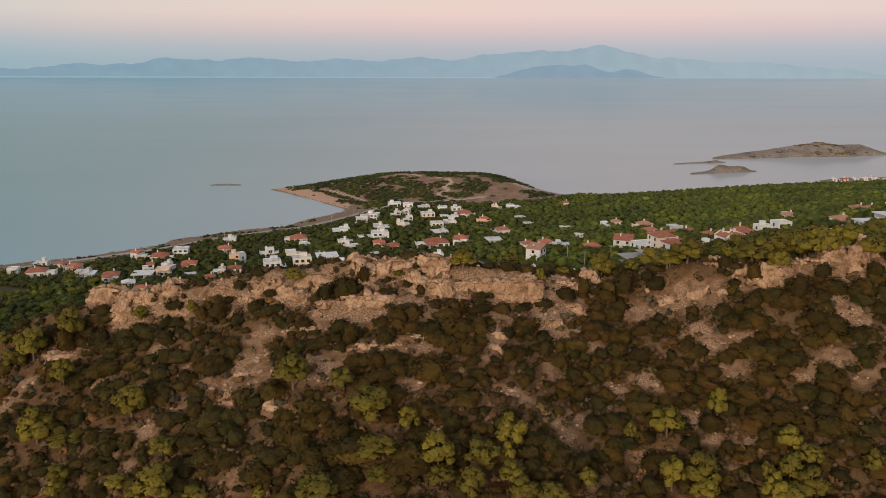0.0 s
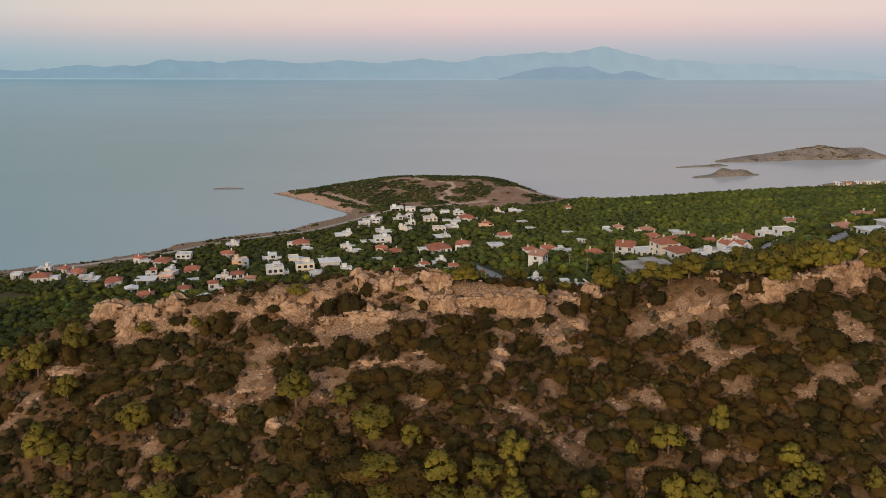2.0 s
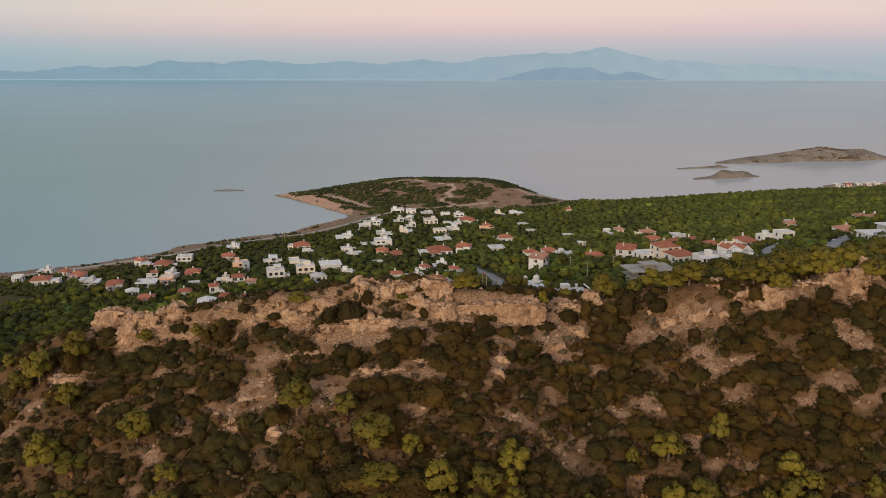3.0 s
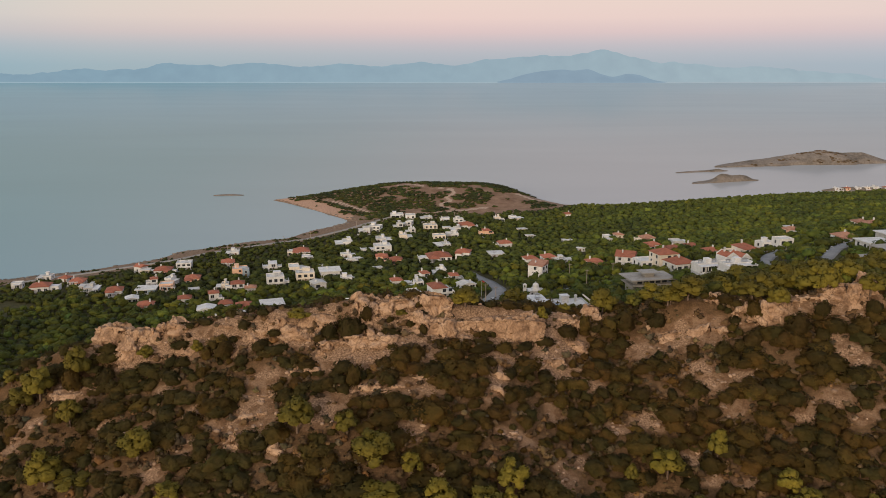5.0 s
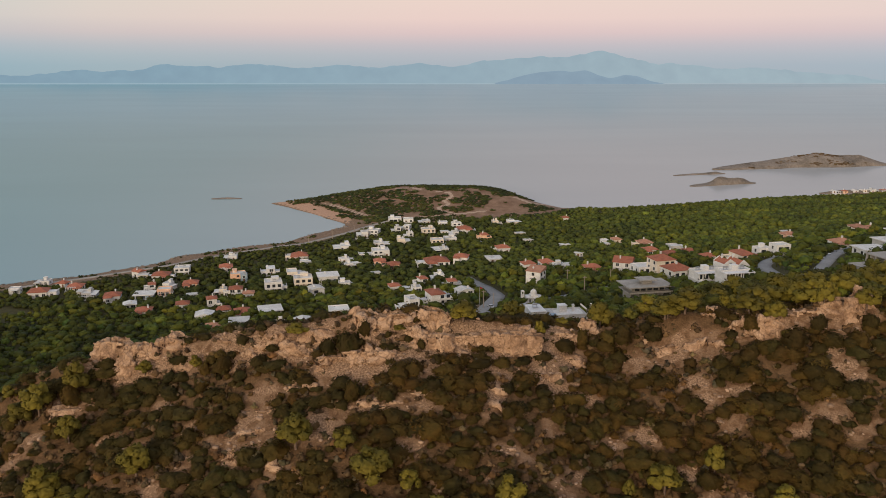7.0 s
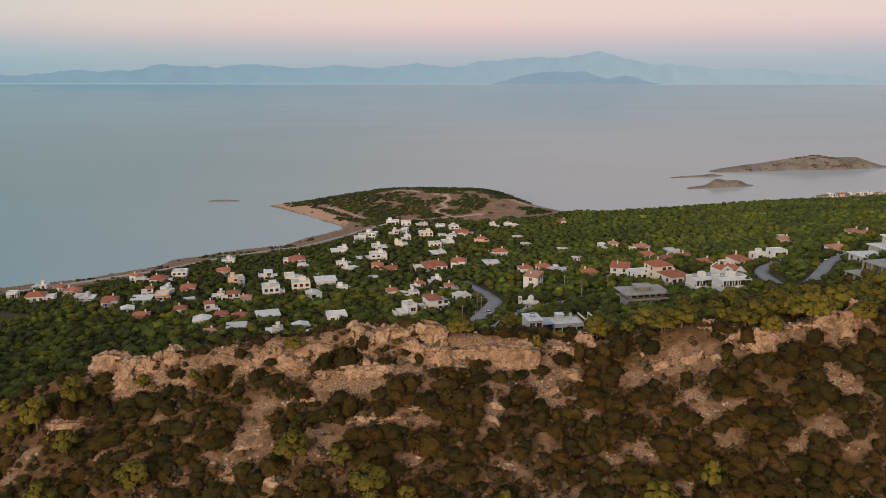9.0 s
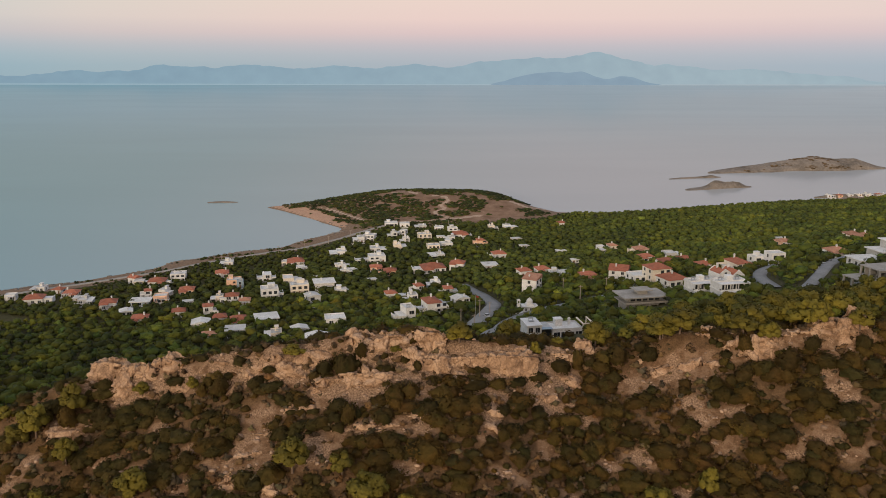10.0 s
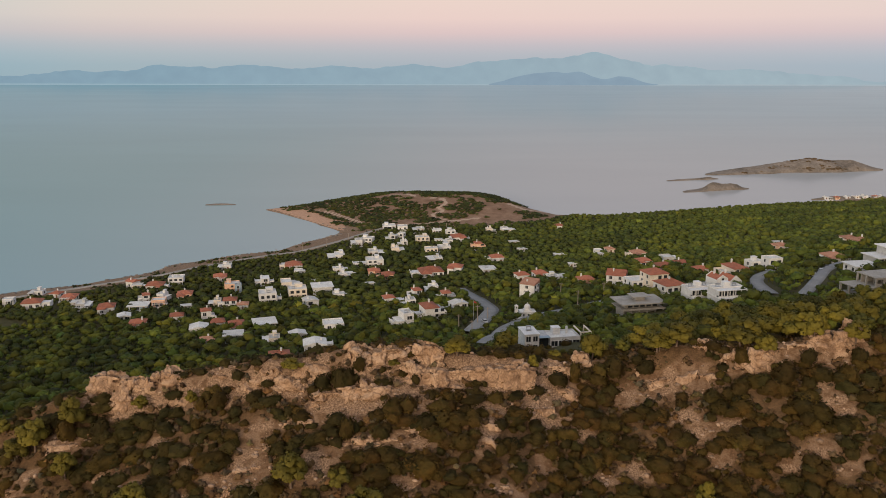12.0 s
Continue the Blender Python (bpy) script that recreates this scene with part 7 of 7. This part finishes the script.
house(-56.3, 643.9, 9.7, 8.8, 4.3, "flat", "white", -10)
house(-43.8, 553.1, 11.4, 10.5, 4.3, "flat", "white", 12, wing=-9.4)
house(-64.7, 532.8, 7.8, 6.2, 2.7, "flat", "white", 10)
house(-59.7, 515.3, 7.5, 6.0, 2.7, "flat", "white", 10)
house(-41.7, 519.2, 7.5, 6.6, 2.7, "hip", "peach", 8)
house(-31.6, 504.4, 7.9, 6.9, 2.7, "hip", "peach", 8)
house(-46.4, 597.4, 11.4, 10.0, 2.7, "flat", "white", 8)
house(-30.3, 601.3, 9.1, 8.2, 3.8, "flat", "cream", 10)
house(-38.7, 651.6, 7.7, 6.1, 4.3, "flat", "white", 10)
house(-30.9, 660.6, 7.3, 6.9, 4.3, "flat", "white", -14)
house(-27.6, 626.2, 7.4, 6.0, 4.2, "flat", "white", 10)
house(-42.6, 703.7, 11.1, 9.5, 2.7, "flat", "white", 6)
house(-30.7, 700.0, 8.5, 7.3, 3.2, "flat", "white", 6)
house(-16.8, 695.0, 9.9, 8.7, 2.7, "flat", "grey", 8)
house(-12.4, 640.8, 10.4, 9.4, 4.3, "flat", "cream", 10)
house(-4.8, 586.5, 8.9, 8.0, 4.3, "flat", "cream", 10)
house(4.8, 597.9, 9.0, 8.1, 3.3, "flat", "white", 10)
house(-0.8, 684.4, 8.1, 7.1, 2.7, "flat", "white", 8)
house(10.5, 666.8, 7.8, 6.3, 4.3, "flat", "white", 10)
house(16.3, 638.8, 11.1, 10.0, 3.7, "hip", "white", 10)
house(7.7, 627.5, 7.3, 6.6, 2.8, "flat", "white", 10)
house(-1.8, 556.0, 9.7, 8.7, 2.7, "flat", "grey", 10)
house(-4.5, 505.9, 14.7, 12.0, 2.8, "hip", "white", 12, wing=-5.7)
house(11.3, 507.2, 8.9, 8.0, 4.1, "hip", "white", -10)
house(-26.8, 429.4, 5.7, 6.0, 3.7, "hip", "white", 18)
house(-13.0, 439.5, 7.0, 6.0, 4.7, "hip", "white", 22)
house(-3.7, 452.5, 7.5, 6.7, 3.4, "flat", "white", 10)
house(5.6, 423.5, 7.3, 6.0, 4.5, "hip", "white", 10)
house(9.9, 381.5, 7.6, 6.1, 4.7, "grey", "white", 24)
house(-2.5, 368.0, 9.8, 9.8, 6.9, "hip", "white", 20, balcony=True)
house(-16.1, 360.1, 8.0, 8.1, 6.7, "flat", "white", 22, wing=-1.6)
house(-15.4, 411.0, 7.1, 6.0, 4.8, "flat", "white", 14)
house(31.3, 597.3, 7.5, 6.9, 4.3, "hip", "peach", 12)
house(39.7, 538.7, 8.6, 7.9, 3.3, "hip", "white", 12, wing=-3.0)
house(31.3, 500.4, 8.2, 7.4, 2.7, "slab", "grey", 10)
house(48.7, 460.2, 7.0, 6.8, 3.5, "hip", "white", 18)
house(59.3, 461.3, 7.2, 6.9, 3.2, "hip", "white", 16)
house(66.7, 445.6, 9.7, 8.5, 2.7, "flat", "white", 8)
house(46.0, 395.7, 7.4, 7.6, 8.1, "pent", "white", 62)
house(79.2, 425.1, 8.0, 6.4, 2.9, "hip", "peach", 12)
house(107.2, 532.6, 4.5, 6.0, 2.8, "flat", "white", 10)
house(115.3, 535.2, 5.7, 6.0, 2.7, "old", "cream", 10)
house(127.4, 507.3, 8.5, 7.7, 2.8, "old", "cream", 10)
house(121.1, 468.9, 7.6, 6.1, 2.7, "hip", "white", 10)
house(90.0, 397.7, 10.6, 9.0, 7.3, "gable", "white", 70)
house(95.4, 378.9, 9.6, 9.0, 5.5, "flat", "white", 14)
house(102.5, 375.0, 9.8, 9.4, 8.5, "hip", "cream", 16, balcony=True)
house(100.0, 340.9, 9.7, 9.7, 6.5, "hip", "white", 20, balcony=True)
gabled_house(119.6, 330.5, 18)
house(140.9, 380.9, 11.7, 11.0, 4.8, "hip", "cream", 14)
house(125.4, 440.2, 9.2, 8.6, 2.7, "hip", "white", 14)
house(136.5, 443.6, 7.6, 6.8, 2.8, "hip", "white", 10)
house(134.2, 404.5, 7.3, 6.0, 3.2, "hip", "white", 16)
house(137.4, 472.7, 9.4, 8.2, 2.7, "flat", "grey", 8)
house(156.2, 391.8, 7.2, 6.0, 4.7, "flat", "white", 16)
house(162.6, 386.5, 7.6, 6.6, 5.7, "flat", "white", 12, wing=1.8)
house(201.1, 467.5, 8.0, 6.4, 3.0, "old", "peach", 14)
house(187.7, 377.7, 8.8, 7.9, 3.7, "old", "white", 10)
house(237.2, 448.4, 8.0, 7.4, 2.7, "old", "peach", 12)
house(242.9, 472.7, 7.6, 6.1, 2.7, "old", "cream", 8)
house(168.6, 315.4, 10.0, 8.5, 3.0, "slab", "white", 8)
house(102.3, 677.7, 6.3, 6.0, 3.1, "hip", "white", 12)
house(44.3, 676.7, 7.1, 6.0, 3.2, "flat", "cream", 10)
house(56.2, 676.5, 6.2, 6.0, 3.2, "flat", "white", 10)
house(421.2, 875.3, 6.4, 5.6, 2.3, "flat", "white", 10, z=0.6)
house(444.7, 878.0, 6.0, 5.2, 2.1, "flat", "white", 10, z=0.6)
house(465.5, 880.4, 7.0, 6.0, 2.6, "flat", "white", 10, z=0.6)
house(433.0, 876.6, 5.4, 5.0, 2.0, "hip", "peach", 12, z=0.6)
house(455.5, 879.2, 4.6, 4.6, 2.0, "flat", "cream", 8, z=0.6)
house(478.0, 881.6, 6.0, 5.5, 2.2, "hip", "white", 12, z=0.6)
modern_house(31.9, 224.0, 10)
terraced_block(104.2, 313.4, 14, 10.8)
terraced_block(110.5, 299.5, 12, 12.0)
glass_villa(188.0, 332.0, 10)
concrete_shell(78.4, 306.6, 12)
concrete_frame(153.2, 272.0, 14)
chapel(39.2, 343.7, 8)
shed(-67.7, 535.9, 6.0, 4.2, 2.6, 8, 0)
shed(-61.9, 515.6, 5.0, 3.5, 2.6, 15, 0)
shed(-57.4, 517.6, 4.0, 3.4, 2.6, 22, 1)
shed(-91.8, 533.9, 5.0, 3.5, 2.6, 10, 0)
shed(-57.2, 457.4, 6.0, 4.2, 2.6, 17, 2)
shed(-3.4, 559.1, 9.0, 6.3, 2.6, 24, 0)
shed(31.3, 496.4, 7.0, 4.9, 2.6, 12, 0)
shed(57.7, 606.9, 7.0, 4.9, 2.6, 19, 1)
shed(59.5, 569.9, 5.0, 3.5, 2.6, 26, 0)
shed(81.0, 534.9, 6.0, 4.2, 2.6, 14, 2)
shed(69.8, 447.4, 6.0, 4.2, 2.6, 21, 0)
shed(0.6, 634.4, 6.0, 4.2, 2.6, 9, 0)
shed(58.5, 672.6, 10.0, 7.0, 2.6, 16, 1)
shed(-41.0, 479.4, 5.0, 3.5, 2.6, 23, 0)
shed(-21.3, 425.6, 6.0, 4.2, 2.6, 11, 2)
shed(82.2, 486.6, 5.0, 3.5, 2.6, 18, 0)
shed(105.2, 519.4, 4.0, 3.4, 2.6, 25, 0)
shed(-192.0, 506.1, 6.0, 4.2, 2.6, 13, 1)
shed(-144.1, 451.4, 6.0, 4.2, 2.6, 20, 0)
shed(-214.2, 470.9, 8.0, 5.6, 2.6, 8, 2)
shed(-107.4, 560.9, 5.0, 3.5, 2.6, 15, 0)
shed(-76.6, 500.4, 5.0, 3.5, 2.6, 22, 0)
shed(209.4, 492.1, 5.0, 3.5, 2.6, 10, 1)
for width, line in ROADS:
    coastal = line[0][0] < -200
    ribbon("road", line, width, M_COASTROAD if coastal else M_ASPHALT, "pale dusty road along the shore" if coastal else "grey worn asphalt village road")
pole(13.7, 311.8, 7.3)
pole(17.3, 339.4, 8.9)
pole(8.8, 325.8, 8.1)
pole(22.4, 351.4, 5.6)
pole(60.1, 385.0, 7.8)
pole(61.4, 344.5, 8.6)
pole(77.4, 367.5, 7.5)
pole(-156.1, 570.6, 5.0)
pole(-121.1, 598.9, 6.1)
pole(-104.2, 617.5, 6.2)
pole(-87.9, 632.7, 6.3)
pole(-73.3, 659.8, 5.6)
pole(7.7, 706.1, 5.0)
pole(43.3, 712.2, 4.0)
pole(205.3, 812.4, 4.0)
pole(246.1, 825.4, 4.0)

# ---- rocks of the ridge ----
outcrop(-61.5, 144.1, 8.1, 4.6, 3.8, -6)
outcrop(-55.2, 142.1, 9.0, 4.6, 4.8, 1)
outcrop(-49.8, 142.9, 7.6, 4.6, 3.7, -3)
outcrop(-57.1, 140.9, 6.4, 3.4, 2.6, 2)
outcrop(-45.6, 140.3, 6.2, 3.4, 1.9, 3)
outcrop(-39.7, 141.4, 6.2, 4.0, 2.5, -10)
outcrop(-35.2, 138.9, 7.3, 3.4, 2.7, -11)
outcrop(-30.9, 141.0, 6.0, 4.6, 2.9, 8)
outcrop(-26.2, 138.9, 8.3, 3.4, 2.6, -5)
outcrop(-22.4, 141.1, 8.4, 4.6, 3.4, -6)
outcrop(-18.9, 136.2, 8.1, 3.4, 2.4, 11)
outcrop(-14.5, 142.1, 7.2, 4.6, 3.6, 0)
outcrop(-8.5, 142.8, 8.3, 5.2, 4.4, 8)
outcrop(-13.1, 136.6, 10.4, 3.4, 2.6, 0)
outcrop(-4.9, 141.2, 7.1, 4.6, 3.6, 3)
outcrop(-3.0, 144.2, 9.5, 4.6, 4.4, -8, 0.8)
outcrop(-1.4, 140.8, 7.1, 4.0, 3.2, 1, 0.6)
outcrop(7.5, 142.4, 21.5, 3.8, 4.7, 3, 0.3)
outcrop(13.5, 145.2, 7.3, 5.2, 3.7, 0, 0.4)
outcrop(21.2, 148.9, 10.1, 4.6, 2.8, 2, 0.5)
outcrop(14.1, 139.7, 15.5, 2.9, 1.5, 1, 0.6)
outcrop(22.4, 144.9, 8.7, 2.9, 1.5, -4, 0.7)
outcrop(9.2, 133.1, 3.9, 2.9, 1.9, 6)
outcrop(22.5, 145.5, 6.2, 2.9, 1.3, 2)
outcrop(28.1, 152.0, 4.4, 3.4, 2.2, -4)
outcrop(39.2, 150.6, 5.2, 3.4, 1.8, -11)
outcrop(43.9, 147.9, 7.8, 3.4, 2.0, 8)
outcrop(49.0, 147.6, 7.8, 3.4, 1.8, 0)
outcrop(52.7, 151.9, 8.0, 3.4, 1.8, 5)
outcrop(57.4, 150.0, 6.7, 4.6, 3.0, 9)
outcrop(61.1, 148.7, 8.8, 5.2, 4.5, 5)
outcrop(65.0, 149.6, 8.1, 4.6, 3.2, 10)
outcrop(75.2, 149.3, 9.7, 5.2, 4.0, -2)
outcrop(80.1, 149.7, 5.6, 4.6, 4.8, 7)
outcrop(70.3, 149.6, 6.9, 3.4, 1.9, -1)
outcrop(-28.8, 125.5, 4.5, 2.3, 0.9, 10)
outcrop(-31.5, 125.2, 4.5, 2.3, 0.9, 9)
outcrop(-34.0, 120.2, 2.9, 2.9, 2.0, -9)
outcrop(-26.5, 118.0, 3.6, 2.9, 1.6, -8)
outcrop(-71.5, 128.8, 6.4, 2.3, 1.1, -6)
outcrop(-66.3, 135.3, 6.5, 2.9, 1.3, 11)
outcrop(3.5, 138.4, 4.7, 2.9, 1.4, -1)
outcrop(-8.7, 127.0, 4.4, 2.3, 0.9, 3)
outcrop(-11.1, 128.1, 6.6, 2.3, 0.9, -1, 0.7)
outcrop(-3.7, 129.8, 6.7, 2.3, 0.9, 0, 0.7)
outcrop(9.0, 129.1, 4.0, 2.3, 1.3, -2)
outcrop(-23.3, 132.1, 6.9, 2.3, 0.9, -1, 0.7)
outcrop(-30.8, 128.8, 8.0, 2.3, 0.9, 0, 0.7)
outcrop(-17.1, 128.1, 6.7, 2.3, 0.9, 0, 0.7)

# ---- pines of the ridge ----
for x, y, w, h in PINE_SPOTS:
    pine(x, y, w, h, "along the crest" if y > crest_y(x) else "on the dry slope")

# ---- shrubs among the rocks ----
shrub(-16.9, 138.8, 6.0, 5.4)
shrub(-20.9, 138.6, 4.0, 4.0)
shrub(-14.0, 140.7, 2.4, 3.3)
shrub(-5.0, 134.0, 4.6, 2.8)
shrub(-9.4, 135.6, 2.2, 1.8)
shrub(-3.9, 139.7, 2.0, 2.9)
shrub(-6.5, 140.5, 2.6, 1.3)
shrub(-10.0, 140.4, 1.8, 1.5)
shrub(-1.0, 137.0, 2.0, 2.6)
shrub(2.0, 136.4, 3.0, 2.8)
shrub(6.5, 137.4, 5.0, 1.8)
shrub(10.6, 138.9, 5.0, 1.9)
shrub(14.2, 140.2, 5.1, 2.0)
shrub(18.1, 142.8, 5.2, 2.6)
shrub(22.7, 146.0, 4.9, 2.6)
shrub(26.2, 148.2, 4.3, 3.9)
shrub(8.5, 141.2, 2.0, 1.7)
shrub(-48.1, 140.3, 4.7, 2.1)
shrub(-39.2, 137.4, 4.1, 3.7)
shrub(-42.3, 137.4, 3.1, 2.8)
shrub(-32.6, 136.9, 4.5, 2.7)
shrub(-30.5, 139.0, 3.1, 1.8)
shrub(-23.7, 132.6, 4.4, 2.2)
shrub(-15.5, 129.2, 4.8, 4.0)
shrub(-9.8, 128.4, 4.7, 3.4)
shrub(-2.3, 130.4, 5.7, 3.4)
shrub(65.1, 144.7, 5.7, 4.1)
shrub(58.3, 149.2, 5.7, 3.7)
shrub(54.9, 148.5, 3.8, 2.0)
shrub(70.5, 146.9, 4.6, 4.2)
shrub(71.7, 143.4, 5.7, 3.1)
shrub(76.1, 142.9, 5.8, 3.5)
shrub(79.6, 146.4, 4.7, 4.7)
shrub(40.5, 150.0, 5.6, 4.0)
shrub(34.0, 150.0, 5.5, 4.0)
shrub(-66.7, 137.3, 5.6, 5.0)
shrub(-60.6, 137.4, 5.5, 4.9)
for x, y, w, h in ((8.5, 146.2, 3.6, 1.6), (12.0, 146.6, 4.2, 1.9), (15.6, 147.4, 3.4, 1.8), (6.0, 147.6, 3.8, 2.2), (19.0, 148.6, 3.6, 2.0), (-12.0, 146.0, 3.8, 1.5), (22.5, 217, 3.4, 2.4), (26.5, 216.5, 2.6, 2.0), (31, 217.5, 3.2, 1.9), (36, 216, 3.8, 2.2), (41, 217, 3.0, 2.6)):
    shrub(x, y, w, h)

# ---- flag by the road ----
M_FLAG = material("faded_red_cloth", [(0.42, 0.06, 0.05), (0.52, 0.09, 0.07)], 1.5, 0.85, 0.2)
flag = new("flagpole")
flag.location = (16.1, 352.0, float(height(16.1, 352.0)))
mast = bmesh.new()
bmesh.ops.create_cone(mast, cap_ends=True, segments=8, radius1=0.12, radius2=0.07, depth=9.5, matrix=Matrix.Translation((0, 0, 4.75)))
part("mast", mast, M_METAL, flag)
cloth = bmesh.new()
rows = [[cloth.verts.new((0.1 + 0.14 * i, 0.10 * math.sin(i * 1.1), z - 0.06 * i)) for i in range(9)] for z in (8.4, 9.2)]
for a, b, c, d_ in zip(rows[0], rows[0][1:], rows[1][1:], rows[1]):
    cloth.faces.new((a, b, c, d_))
bmesh.ops.solidify(cloth, geom=cloth.faces[:], thickness=0.03)
part("cloth", cloth, M_FLAG, flag, "faded red flag")
tagged(flag, "slim metal flagpole with a red flag beside the road", "flagpole")

# ---- parked cars ----
car(173.5, 353.3, -30, 1, "dark")
car(165.7, 342.6, -30, 0, "silver-grey")
car(155.7, 326.9, 60, 2, "white")
car(128.2, 326.7, 40, 2, "white")
car(20.6, 341.4, 20, 0, "silver-grey")

# ---- harbour ----
boat(449.0, 888.3, 20)
boat(455.9, 888.3, 160)
boat(465.9, 892.1, 35)
boat(474.0, 892.1, -15)
boat(481.6, 892.1, 100)
boat(491.1, 895.9, 50)
